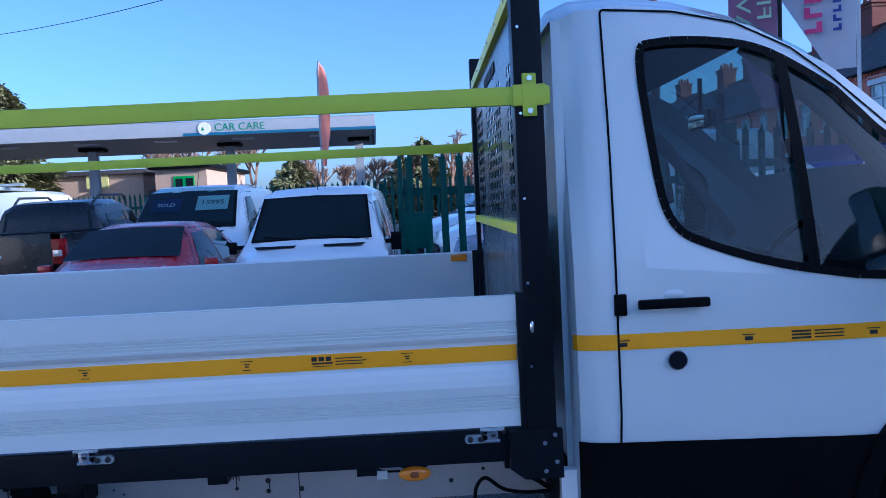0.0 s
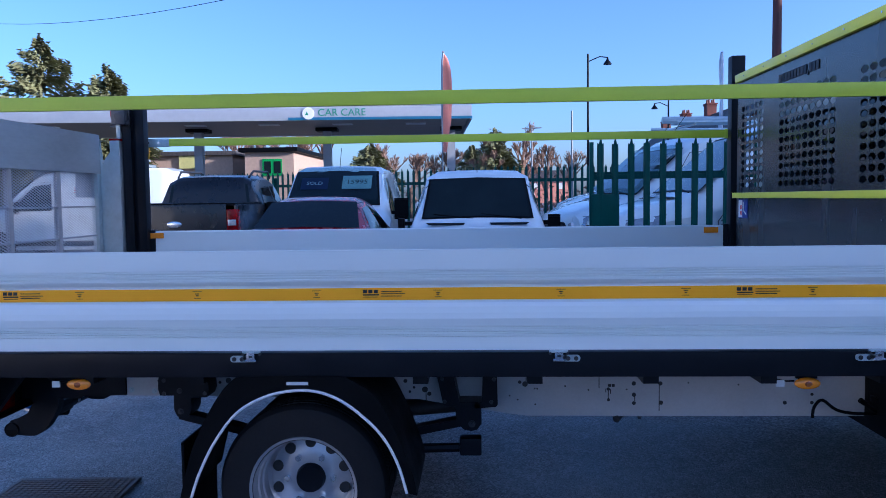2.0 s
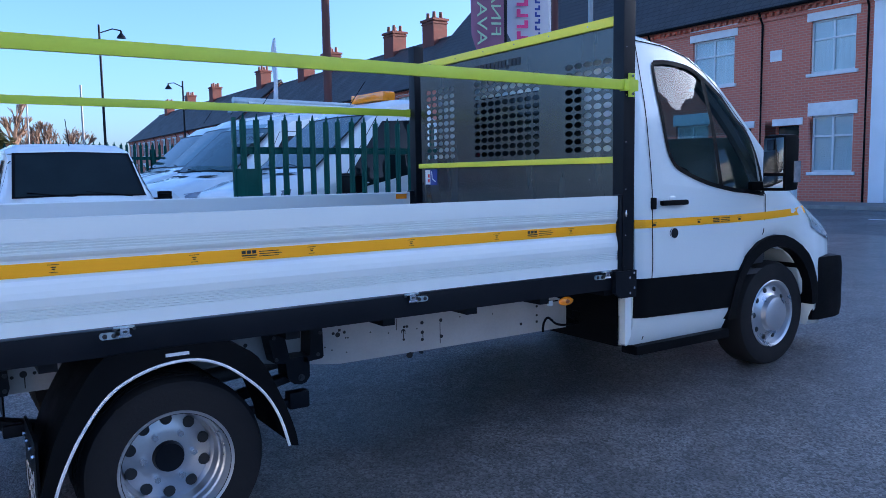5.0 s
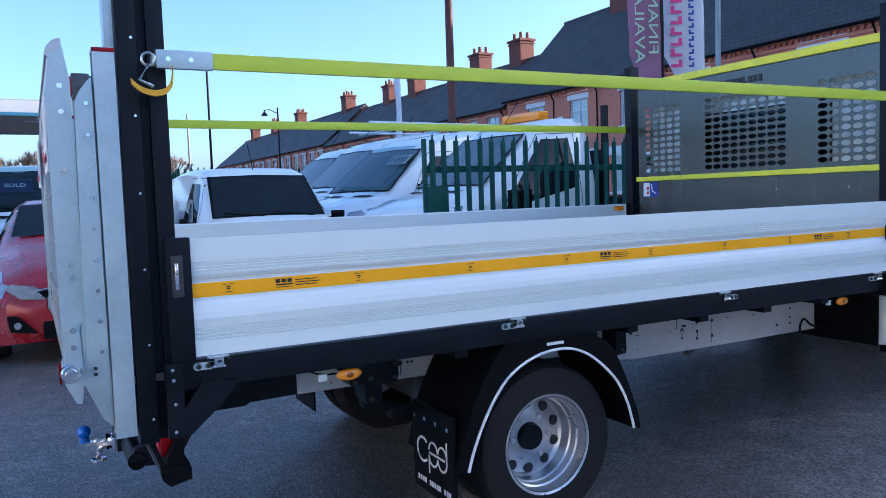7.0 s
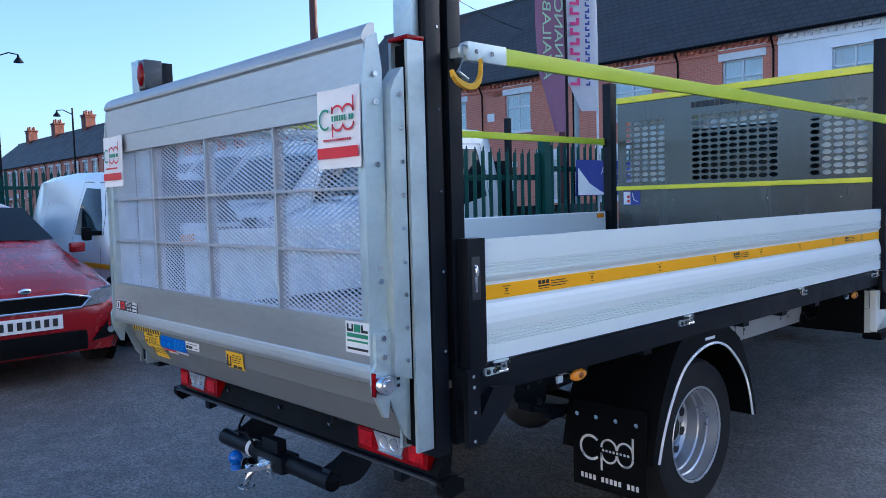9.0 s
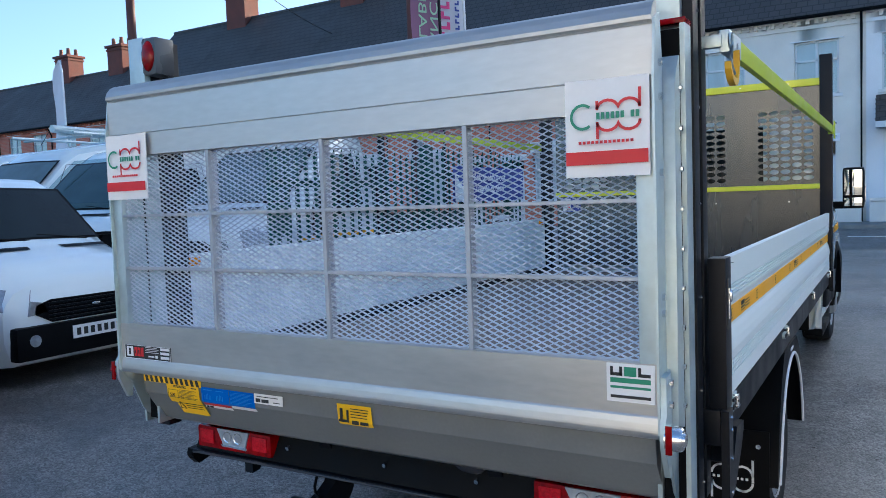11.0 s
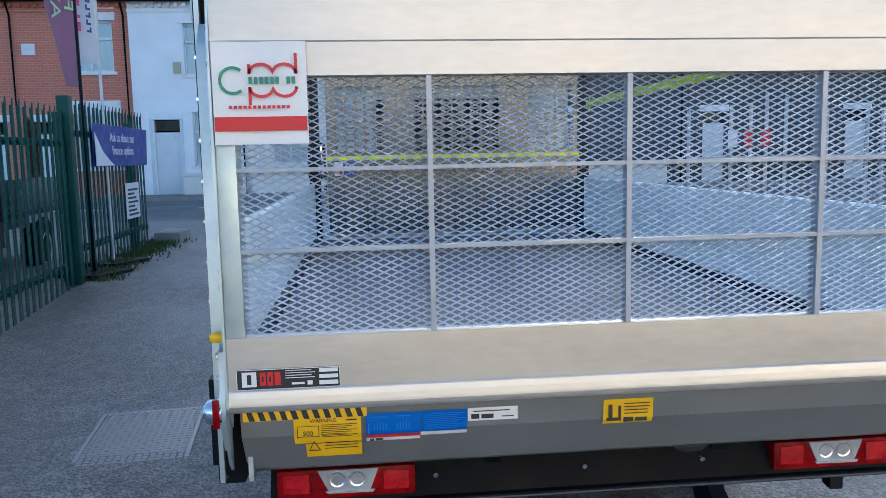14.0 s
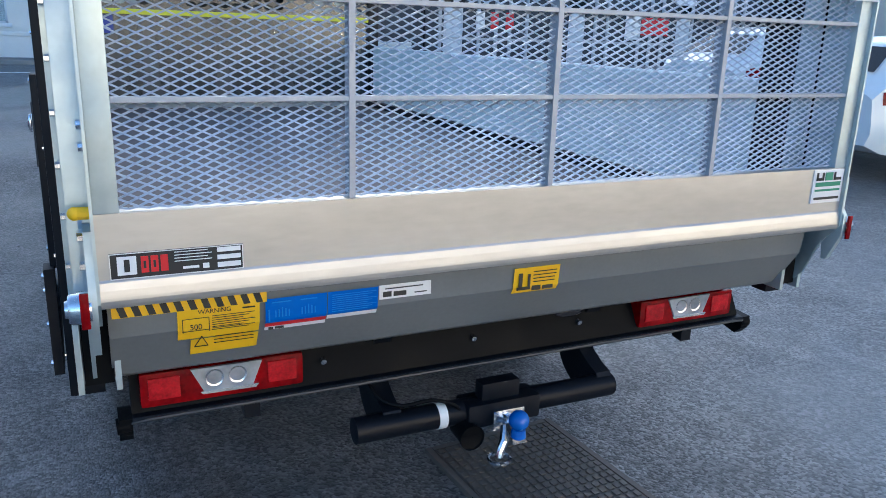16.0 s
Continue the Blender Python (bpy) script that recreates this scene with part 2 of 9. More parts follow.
def tarmac(name, dark, light, stone=95.0, wet=0.5):
    """Asphalt: pale chippings in a dark binder, with broad damp and dry patches."""
    m = bpy.data.materials.new(name)
    m.use_nodes = True
    nt = m.node_tree
    b = nt.nodes["Principled BSDF"]
    co = nt.nodes.new("ShaderNodeTexCoord")

    def node(kind, **inputs):
        n = nt.nodes.new(kind)
        for key, value in inputs.items():
            n.inputs[key.replace("_", " ")].default_value = value
        return n
    vor = node("ShaderNodeTexVoronoi", Scale=stone)
    fine = node("ShaderNodeTexNoise", Scale=stone * 2.2, Detail=2.0)
    broad = node("ShaderNodeTexNoise", Scale=0.7, Detail=6.0, Roughness=0.6)
    mid = node("ShaderNodeTexNoise", Scale=7.0, Detail=5.0)
    for n in (vor, fine, broad, mid):
        nt.links.new(co.outputs["Object"], n.inputs["Vector"])
    ramp = nt.nodes.new("ShaderNodeValToRGB")
    ramp.color_ramp.elements[0].position, ramp.color_ramp.elements[0].color = 0.25, (*dark, 1)
    ramp.color_ramp.elements[1].position, ramp.color_ramp.elements[1].color = 0.9, (*light, 1)
    nt.links.new(vor.outputs["Color"], ramp.inputs[0])
    patch = node("ShaderNodeMapRange")
    patch.inputs["From Min"].default_value, patch.inputs["From Max"].default_value = 0.36, 0.64
    patch.inputs["To Min"].default_value, patch.inputs["To Max"].default_value = 0.72, 1.25
    nt.links.new(broad.outputs["Fac"], patch.inputs["Value"])
    patch2 = node("ShaderNodeMapRange")
    patch2.inputs["From Min"].default_value, patch2.inputs["From Max"].default_value = 0.35, 0.65
    patch2.inputs["To Min"].default_value, patch2.inputs["To Max"].default_value = 0.8, 1.2
    nt.links.new(mid.outputs["Fac"], patch2.inputs["Value"])
    both = nt.nodes.new("ShaderNodeMath")
    both.operation = "MULTIPLY"
    nt.links.new(patch.outputs[0], both.inputs[0])
    nt.links.new(patch2.outputs[0], both.inputs[1])
    scale = nt.nodes.new("ShaderNodeVectorMath")
    scale.operation = "SCALE"
    nt.links.new(ramp.outputs[0], scale.inputs[0])
    nt.links.new(both.outputs[0], scale.inputs["Scale"])
    nt.links.new(scale.outputs[0], b.inputs["Base Color"])
    rough = node("ShaderNodeMapRange")
    rough.inputs["From Min"].default_value, rough.inputs["From Max"].default_value = 0.36, 0.64
    rough.inputs["To Min"].default_value, rough.inputs["To Max"].default_value = 0.58 - wet * 0.3, 0.58
    nt.links.new(broad.outputs["Fac"], rough.inputs["Value"])
    nt.links.new(rough.outputs[0], b.inputs["Roughness"])
    high = nt.nodes.new("ShaderNodeMath")
    high.operation = "MULTIPLY_ADD"
    nt.links.new(vor.outputs["Distance"], high.inputs[0])
    high.inputs[1].default_value = -1.2
    nt.links.new(fine.outputs["Fac"], high.inputs[2])
    bump = node("ShaderNodeBump", Strength=0.6, Distance=0.006)
    nt.links.new(high.outputs[0], bump.inputs["Height"])
    nt.links.new(bump.outputs[0], b.inputs["Normal"])
    b.inputs["Specular IOR Level"].default_value = 0.65
    film = node("ShaderNodeMapRange")
    film.inputs["From Min"].default_value, film.inputs["From Max"].default_value = 0.6, 0.42
    film.inputs["To Min"].default_value, film.inputs["To Max"].default_value = 0.0, 0.68 * wet
    nt.links.new(broad.outputs["Fac"], film.inputs["Value"])
    nt.links.new(film.outputs[0], b.inputs["Coat Weight"])
    b.inputs["Coat Roughness"].default_value = 0.14
    soft = node("ShaderNodeBump", Strength=0.4, Distance=0.006)
    nt.links.new(high.outputs[0], soft.inputs["Height"])
    nt.links.new(soft.outputs[0], b.inputs["Coat Normal"])
    return m


ASPHALT = tarmac("damp worn tarmac", (0.062, 0.058, 0.053), (0.25, 0.237, 0.22), wet=0.8)
ROAD = tarmac("road tarmac", (0.06, 0.06, 0.062), (0.18, 0.18, 0.18), wet=0.2)
HOUSE_GLASS = glass("house window glass", (0.88, 0.91, 0.91))
CLEAR_GLASS = glass("clear window glass", (0.5, 0.63, 0.64))


# ---- mesh helpers ----
BASES = {}


def thing(name, at=(0, 0, 0), label="", category="", group="", kind=""):
    ob = new(name)
    ob.empty_display_size = 0.2
    ob.location = at
    BASES[ob.name] = Vector(at)
    return tagged(ob, label, category, group, kind)


def base_of(ob):
    return BASES.get(ob.name, Vector((0, 0, 0))) if ob else Vector((0, 0, 0))


def finish(bm, name, material, smooth=True):
    bmesh.ops.recalc_face_normals(bm, faces=bm.faces)
    me = bpy.data.meshes.new(name)
    bm.to_mesh(me)
    bm.free()
    for m in material if isinstance(material, (list, tuple)) else [material]:
        me.materials.append(m)
    if smooth:
        me.shade_smooth()
        me.set_sharp_from_angle(angle=radians(35))
    return me


def part(name, bm, material, parent, label="", smooth=True, whole=False):
    """ONE mesh under a thing or a part; coordinates are those of the thing's surroundings."""
    if name in SPLIT and not whole:
        return split_parts(name, bm, material, parent, label, smooth)
    base = base_of(parent)
    if base.length:
        bmesh.ops.translate(bm, vec=-base, verts=bm.verts)
    ob = new(name, finish(bm, name, material, smooth))
    ob.parent = parent
    if parent is not None and parent.data is not None:
        BASES[ob.name] = base
    elif parent is not None:
        BASES[ob.name] = base
    return tagged(ob, label)


SPLIT = {"bolt", "rivet", "print", "wheel_nut", "rim_hole", "rail_hole", "sticker_mark", "plate_bar", "hazard_stripe", "hazard_tape", "cross_bearer", "window_frame", "stile", "lamp_ring", "bulb", "wiper", "mirror_glass", "lettering_bar", "cut_letter", "panel", "roof_rack_bar", "logo_arch", "door_lock", "rack_bar", "door_seam"}


def islands(bm):
    """The separate pieces of a mesh."""
    left = set(bm.verts)
    while left:
        seed = left.pop()
        group, edge = {seed}, [seed]
        while edge:
            v = edge.pop()
            for e in v.link_edges:
                w = e.other_vert(v)
                if w in left:
                    left.discard(w)
                    group.add(w)
                    edge.append(w)
        yield group


def split_parts(name, bm, material, parent, label, smooth):
    bm.verts.index_update()
    groups = sorted(islands(bm), key=lambda g: min(v.index for v in g))
    first = None
    for g in groups:
        b2 = bmesh.new()
        keep = {v: b2.verts.new(v.co) for v in sorted(g, key=lambda v: v.index)}
        for f in {f for v in g for f in v.link_faces}:
            b2.faces.new([keep[v] for v in f.verts])
        ob = part(name, b2, material, parent, label, smooth, True)
        first = first or ob
    bm.free()
    return first


def solid(name, bm, material, label="", category="", group="", kind="", smooth=True):
    """A thing or a piece of the setting that is one mesh."""
    return tagged(new(name, finish(bm, name, material, smooth)), label, category, group, kind)


def B():
    return bmesh.new()


def box(bm, x0, x1, y0, y1, z0, z1, bevel=0.0, m=None):
    r = bmesh.ops.create_cube(bm, size=1)
    vs = r["verts"]
    for v in vs:
        v.co = Vector(((x0 + x1) / 2 + v.co.x * (x1 - x0), (y0 + y1) / 2 + v.co.y * (y1 - y0), (z0 + z1) / 2 + v.co.z * (z1 - z0)))
    if bevel:
        es = list({e for v in vs for e in v.link_edges})
        r = bmesh.ops.bevel(bm, geom=es, offset=bevel, segments=2, affect="EDGES", profile=0.7)
        vs = r["verts"]
    if m is not None:
        bmesh.ops.transform(bm, matrix=m, verts=vs)
    return bm


def cyl(bm, p0, p1, r, n=16, r2=None):
    p0, p1 = Vector(p0), Vector(p1)
    d = p1 - p0
    q = d.to_track_quat("Z", "Y").to_matrix().to_4x4()
    bmesh.ops.create_cone(bm, cap_ends=True, segments=n, radius1=r, radius2=r if r2 is None else r2, depth=d.length, matrix=Matrix.Translation((p0 + p1) / 2) @ q)
    return bm


def ball(bm, c, r, s=(1, 1, 1), n=14):
    bmesh.ops.create_uvsphere(bm, u_segments=n, v_segments=max(6, n // 2), radius=r, matrix=Matrix.Translation(c) @ Matrix.Diagonal((*s, 1)))
    return bm


def prism(bm, pts, axis, lo, hi):
    """A polygon extruded along an axis. The two coordinates of pts are the other two axes, in order."""
    def at(p, h):
        return {"x": (h, p[0], p[1]), "y": (p[0], h, p[1]), "z": (p[0], p[1], h)}[axis]
    a = [bm.verts.new(at(p, lo)) for p in pts]
    b = [bm.verts.new(at(p, hi)) for p in pts]
    n = len(pts)
    bm.faces.new(a)
    bm.faces.new(b[::-1])
    for i in range(n):
        bm.faces.new((a[i], b[i], b[(i + 1) % n], a[(i + 1) % n]))
    return bm


def sweep(bm, pts, r, n=8):
    """A round bar along a line of points."""
    pts = [Vector(p) for p in pts]
    rings = []
    for i, p in enumerate(pts):
        d = (pts[min(i + 1, len(pts) - 1)] - pts[max(i - 1, 0)]).normalized()
        q = d.to_track_quat("Z", "Y")
        rings.append([bm.verts.new(p + q @ Vector((r * math.cos(2 * math.pi * k / n), r * math.sin(2 * math.pi * k / n), 0))) for k in range(n)])
    for a, b in zip(rings, rings[1:]):
        for k in range(n):
            bm.faces.new((a[k], a[(k + 1) % n], b[(k + 1) % n], b[k]))
    bm.faces.new(rings[0][::-1])
    bm.faces.new(rings[-1])
    return bm


def smooth_line(pts, n=4):
    """More points along a line, on a curve through the given ones."""
    out = []
    for i in range(len(pts) - 1):
        p0, p1, p2, p3 = [Vector(pts[max(0, min(len(pts) - 1, i + d))]) for d in (-1, 0, 1, 2)]
        for k in range(n):
            t = k / n
            out.append(tuple(0.5 * (2 * p1 + (p2 - p0) * t + (2 * p0 - 5 * p1 + 4 * p2 - p3) * t * t + (3 * p1 - p0 - 3 * p2 + p3) * t ** 3)))
    out.append(tuple(pts[-1]))
    return out


def even_line(pts, n=4):
    """More points along a line, on its straight runs."""
    return [tuple(a + (b - a) * k / n for a, b in zip(p, q)) for p, q in zip(pts, pts[1:]) for k in range(n)] + [tuple(pts[-1])]


def lathe(bm, prof, centre, axis="y", n=40):
    """prof: (radius, along) pairs turned round an axis through centre."""
    c = Vector(centre)
    rings = []
    for r, h in prof:
        ring = []
        for k in range(n):
            a = 2 * math.pi * k / n
            u, v = r * math.cos(a), r * math.sin(a)
            ring.append(bm.verts.new(c + Vector({"y": (u, h, v), "x": (h, u, v), "z": (u, v, h)}[axis])))
        rings.append(ring)
    for a, b in zip(rings, rings[1:]):
        for k in range(n):
            bm.faces.new((a[k], a[(k + 1) % n], b[(k + 1) % n], b[k]))
    return bm


def words(name, text, size, m, material, parent=None, depth=0.001, align="CENTER"):
    cu = bpy.data.curves.new(name, "FONT")
    cu.body, cu.size, cu.extrude, cu.align_x, cu.align_y = text, size, depth, align, "CENTER"
    tmp = bpy.data.objects.new(name, cu)
    scene.collection.objects.link(tmp)
    me = bpy.data.meshes.new_from_object(tmp.evaluated_get(bpy.context.evaluated_depsgraph_get()))
    bpy.data.objects.remove(tmp)
    me.transform(Matrix.Translation(-base_of(parent)) @ m)
    me.materials.clear()
    me.materials.append(material)
    ob = new(name, me)
    ob.parent = parent
    return ob

# ---- ground, road, fence ----
def ground_z(x, y=0.0):
    """The yard is level at the tail of the truck and climbs a little towards the street."""
    return 0.07 + 0.045 * (min(max(x, -2.0), 4.0) + 2.0) + 0.005 * (min(max(x, 4.0), 20.0) - 4.0)


def sheet(name, x0, x1, y0, y1, nx, ny, material, lift=0.0, **tags):
    bm = B()
    grid = [[bm.verts.new((x0 + (x1 - x0) * i / nx, y0 + (y1 - y0) * j / ny, ground_z(x0 + (x1 - x0) * i / nx, y0 + (y1 - y0) * j / ny) + lift)) for j in range(ny + 1)] for i in range(nx + 1)]
    for i in range(nx):
        for j in range(ny):
            bm.faces.new((grid[i][j], grid[i + 1][j], grid[i + 1][j + 1], grid[i][j + 1]))
    return solid(name, bm, material, smooth=False, kind="structure", **tags)


sheet("ground", -400, 400, -400, 400, 160, 160, ASPHALT, lift=-0.03, label="plain dark tarmac reaching the horizon", category="ground")
sheet("yard", -30, 10.5, -14, 60, 60, 80, ASPHALT, label="damp worn tarmac of the sales yard", category="ground")
sheet("road", 10.5, 17.6, -60, 110, 16, 90, ROAD, lift=0.002, label="grey tarmac street along the terraced houses", category="road")
sheet("pavement", 17.6, 19.6, -60, 110, 4, 90, PAVING, lift=0.1, label="grey slab pavement before the houses", category="pavement")
bm = B()
for k in range(60):
    y0 = -40 + k * 2.2
    z = ground_z(17.55, y0)
    box(bm, 17.48, 17.62, y0, y0 + 2.18, z - 0.05, z + 0.11, 0.012)
solid("kerb", bm, CONCRETE, "grey concrete kerb stones along the pavement", "kerb", kind="structure")


def pale_mesh(h, w=0.065):
    """One palisade pale: a bent strip with a three-pointed top."""
    bm = B()
    t = 0.004
    pts = [(-w / 2, 0.06), (w / 2, 0.06), (w / 2, h - 0.1), (w / 2 - 0.002, h - 0.055), (w / 4, h - 0.065), (0.004, h), (-0.004, h), (-w / 4, h - 0.065), (-w / 2 + 0.002, h - 0.055), (-w / 2, h - 0.1)]
    prism(bm, pts, "y", -t, t)
    bm.faces.ensure_lookup_table()
    for v in bm.verts:
        v.co.y += -0.02 + 0.5 * abs(v.co.x)
    return finish(bm, "pale", GREEN_PAINT, False)


def palisade(label, p0, p1, h=2.2, pitch=0.155, posts=True, group="green palisade fence"):
    p0, p1 = Vector((*p0, ground_z(*p0) - 0.02)), Vector((*p1, ground_z(*p1) - 0.02))
    d = p1 - p0
    fence = thing("palisade_fence", p0, label, "fence", group)
    turn = math.atan2(d.y, d.x)
    fence.rotation_euler.z = turn
    BASES[fence.name] = Vector((0, 0, 0))
    me = pale_mesh(h)
    n = int(d.length / pitch)
    for k in range(n):
        ob = new("pale", me)
        ob.parent, ob.location = fence, ((k + 0.5) * pitch, 0, random.uniform(-0.008, 0.008))
        ob.rotation_euler.y = random.uniform(-0.006, 0.006)
    for zz in (0.35, h - 0.38):
        bm = B()
        box(bm, 0, d.length, 0.012, 0.05, zz - 0.022, zz + 0.022, 0.003)
        box(bm, 0, d.length, 0.045, 0.05, zz - 0.022, zz + 0.05, 0.001)
        part("rail", bm, GREEN_PAINT, fence)
    if posts:
        for k in range(int(d.length / 2.75) + 1):
            bm = B()
            x = min(k * 2.75, d.length)
            box(bm, x - 0.05, x + 0.05, 0.05, 0.056, 0, h - 0.15)
            box(bm, x - 0.004, x + 0.004, 0.056, 0.144, 0, h - 0.15)
            box(bm, x - 0.05, x + 0.05, 0.144, 0.15, 0, h - 0.15)
            part("post", bm, GREEN_PAINT, fence)
    return fence


gate = palisade("dark green steel palisade gate leaf with a lock box", (-0.22, 6.95), (2.75, 7.1), 2.02, posts=False)
bm = B()
for x in (0.0, 2.94):
    box(bm, x - 0.018, x + 0.018, 0.0, 0.05, 0.1, 1.98, 0.004)
part("stile", bm, GREEN_PAINT, gate)
bm = B()
box(bm, 0.0, 0.27, -0.012, 0.07, 1.14, 1.47, 0.006)
part("lock_box", bm, GREEN_PAINT, gate, "flat green steel lock plate")
palisade("green steel palisade fence along the yard entrance", (2.9, 7.1), (6.1, 7.22), 2.0)
bm = B()
box(bm, 2.76, 2.88, 7.04, 7.16, 0, 2.28, 0.005)
solid("gate_post", bm, GREEN_PAINT, "thick square green gate post", "post", kind="structure")
palisade("long green palisade fence at the back of the yard", (-9.4, 20.4), (-1.0, 17.9), 2.27, pitch=0.155)
palisade("long green palisade fence behind the parked vans", (-1.0, 17.9), (11.5, 20.6), 2.27, pitch=0.155)


# ---- vehicles ----
class Shell:
    """A vehicle body lofted over stations along x: (x, z_low, half_low, z_belt, half_belt, z_top, half_top). The front is at -x."""

    def __init__(self, st):
        self.st = [tuple(float(v) for v in s) for s in st]
        self.xs = [s[0] for s in self.st]

    def at(self, x):
        st = self.st
        if x <= st[0][0]:
            return st[0]
        for a, b in zip(st, st[1:]):
            if x <= b[0]:
                f = (x - a[0]) / max(1e-6, b[0] - a[0])
                return tuple(p + (q - p) * f for p, q in zip(a, b))
        return st[-1]

    def half(self, x, z):
        _, zl, hl, zb, hb, zt, ht = self.at(x)
        knots = [(zl, hl * 0.94), (zl + 0.12, hl), ((zl + zb) / 2, (hl + hb) / 2 + 0.012), (zb, hb), ((zb + zt - 0.07) / 2, (hb + ht) / 2 + 0.02), (zt - 0.07, ht), (zt, ht * 0.78)]
        for (z0, h0), (z1, h1) in zip(knots, knots[1:]):
            if z <= z1:
                return h0 + (h1 - h0) * max(0, (z - z0)) / max(1e-6, z1 - z0)
        return knots[-1][1]

    def body(self):
        bm = B()
        rings = []
        n_sub = 3
        xs = []
        for a, b in zip(self.xs, self.xs[1:]):
            xs += [a + (b - a) * k / n_sub for k in range(n_sub)]
        xs.append(self.xs[-1])
        for x in xs:
            _, zl, hl, zb, hb, zt, ht = self.at(x)
            zs = [zl, zl + 0.12, (zl + zb) / 2, zb, (zb + zt - 0.07) / 2, zt - 0.07, zt - 0.02]
            ring = [(self.half(x, z), z) for z in zs] + [(ht * 0.8, zt), (ht * 0.4, zt + 0.012), (0, zt + 0.016)]
            full = ring + [(-h, z) for h, z in ring[-2::-1]]
            rings.append([bm.verts.new((x, h, z)) for h, z in full])
        for a, b in zip(rings, rings[1:]):
            for k in range(len(a) - 1):
                bm.faces.new((a[k], a[k + 1], b[k + 1], b[k]))
            bm.faces.new((a[-1], a[0], b[0], b[-1]))
        bm.faces.new(rings[0])
        bm.faces.new(rings[-1][::-1])
        return bm

    def side(self, bm, poly, sgn, lift=0.006, n=5):
        """A pane on the side: poly of (x, z) with 4 corners in order, laid on the surface."""
        a, b, c, d = [Vector((*p, 0)) for p in poly]
        g = []
        for i in range(n + 1):
            row = []
            for j in range(n + 1):
                u, v = i / n, j / n
                p = a * (1 - u) * (1 - v) + b * u * (1 - v) + c * u * v + d * (1 - u) * v
                row.append(bm.verts.new((p.x, sgn * (self.half(p.x, p.y) + lift), p.y)))
            g.append(row)
        for i in range(n):
            for j in range(n):
                bm.faces.new((g[i][j], g[i + 1][j], g[i + 1][j + 1], g[i][j + 1]))
        return bm

    def top(self, bm, xa, xb, wa=0.84, wb=0.84, lift=0.008, n=6):
        """A pane across the top surface between two stations: a windscreen or a rear window."""
        g = []
        for i in range(n + 1):
            x = xa + (xb - xa) * i / n
            _, zl, hl, zb, hb, zt, ht = self.at(x)
            w = wa + (wb - wa) * i / n
            row = []
            for j in range(n + 1):
                s = -1 + 2 * j / n
                row.append(bm.verts.new((x - lift * 0.7, s * ht * w, zt + 0.016 * (1 - abs(s)) + lift)))
            g.append(row)
        for i in range(n):
            for j in range(n):
                bm.faces.new((g[i][j], g[i + 1][j], g[i + 1][j + 1], g[i][j + 1]))
        return bm

    def strip(self, bm, pts, sgn, w=0.008, lift=0.004):
        """A thin line along points (x, z) of the side."""
        for (xa, za), (xb, zb) in zip(pts, pts[1:]):
            n = max(1, int(math.hypot(xb - xa, zb - za) / 0.12))
            for k in range(n):
                x0, z0 = xa + (xb - xa) * k / n, za + (zb - za) * k / n
                x1, z1 = xa + (xb - xa) * (k + 1) / n, za + (zb - za) * (k + 1) / n
                d = math.hypot(x1 - x0, z1 - z0)
                ox, oz = -(z1 - z0) / d * w / 2, (x1 - x0) / d * w / 2
                q = [(x0 + ox, z0 + oz), (x1 + ox, z1 + oz), (x1 - ox, z1 - oz), (x0 - ox, z0 - oz)]
                bm.faces.new([bm.verts.new((x, sgn * (self.half(x, z) + lift), z)) for x, z in q])
        return bm


def wheel(parent, x, y, r, w, sgn, rim_r, steel=GALV):
    """A road wheel with tyre and spoked rim. sgn: the side that its face looks to."""
    bm = B()
    lathe(bm, [(rim_r, -w / 2), (r - 0.03, -w / 2), (r, -w / 2 + 0.03), (r, w / 2 - 0.03), (r - 0.03, w / 2), (rim_r, w / 2), (rim_r - 0.01, 0)], (x, y, r), "y", 36)
    tyre = part("tyre", bm, RUBBER, parent)
    bm = B()
    f = sgn * w / 2
    lathe(bm, [(rim_r + 0.004, f), (rim_r - 0.015, f * 1.02), (rim_r - 0.03, f * 0.55), (0.06, f * 0.75), (0.0, f * 0.8)], (x, y, r), "y", 36)
    part("rim", bm, steel, parent)
    bm = B()
    for k in range(5):
        a = 2 * math.pi * k / 5
        cx, cz = x + math.cos(a) * rim_r * 0.62, r + math.sin(a) * rim_r * 0.62
        bmesh.ops.create_cone(bm, cap_ends=True, segments=10, radius1=rim_r * 0.2, radius2=rim_r * 0.2, depth=0.02, matrix=Matrix.Translation((cx, y + f * 0.7, cz)) @ Matrix.Rotation(math.pi / 2, 4, "X"))
    part("rim_hole", bm, BLACK_PLASTIC, parent)
    return tyre


def plain_plate(parent, x, y, z, w=0.52, h=0.11, yaw=0):
    bm = B()
    box(bm, x - 0.008, x + 0.002, y - w / 2, y + w / 2, z - h / 2, z + h / 2, 0.002)
    plate = part("number_plate", bm, WHITE_INK, parent, "white number plate")
    bm = B()
    for k in range(7):
        yy = y - w * 0.42 + k * w * 0.13
        box(bm, x - 0.0115, x - 0.0085, yy, yy + w * 0.075, z - h * 0.28, z + h * 0.28)
    part("plate_bar", bm, BLACK_INK, parent)


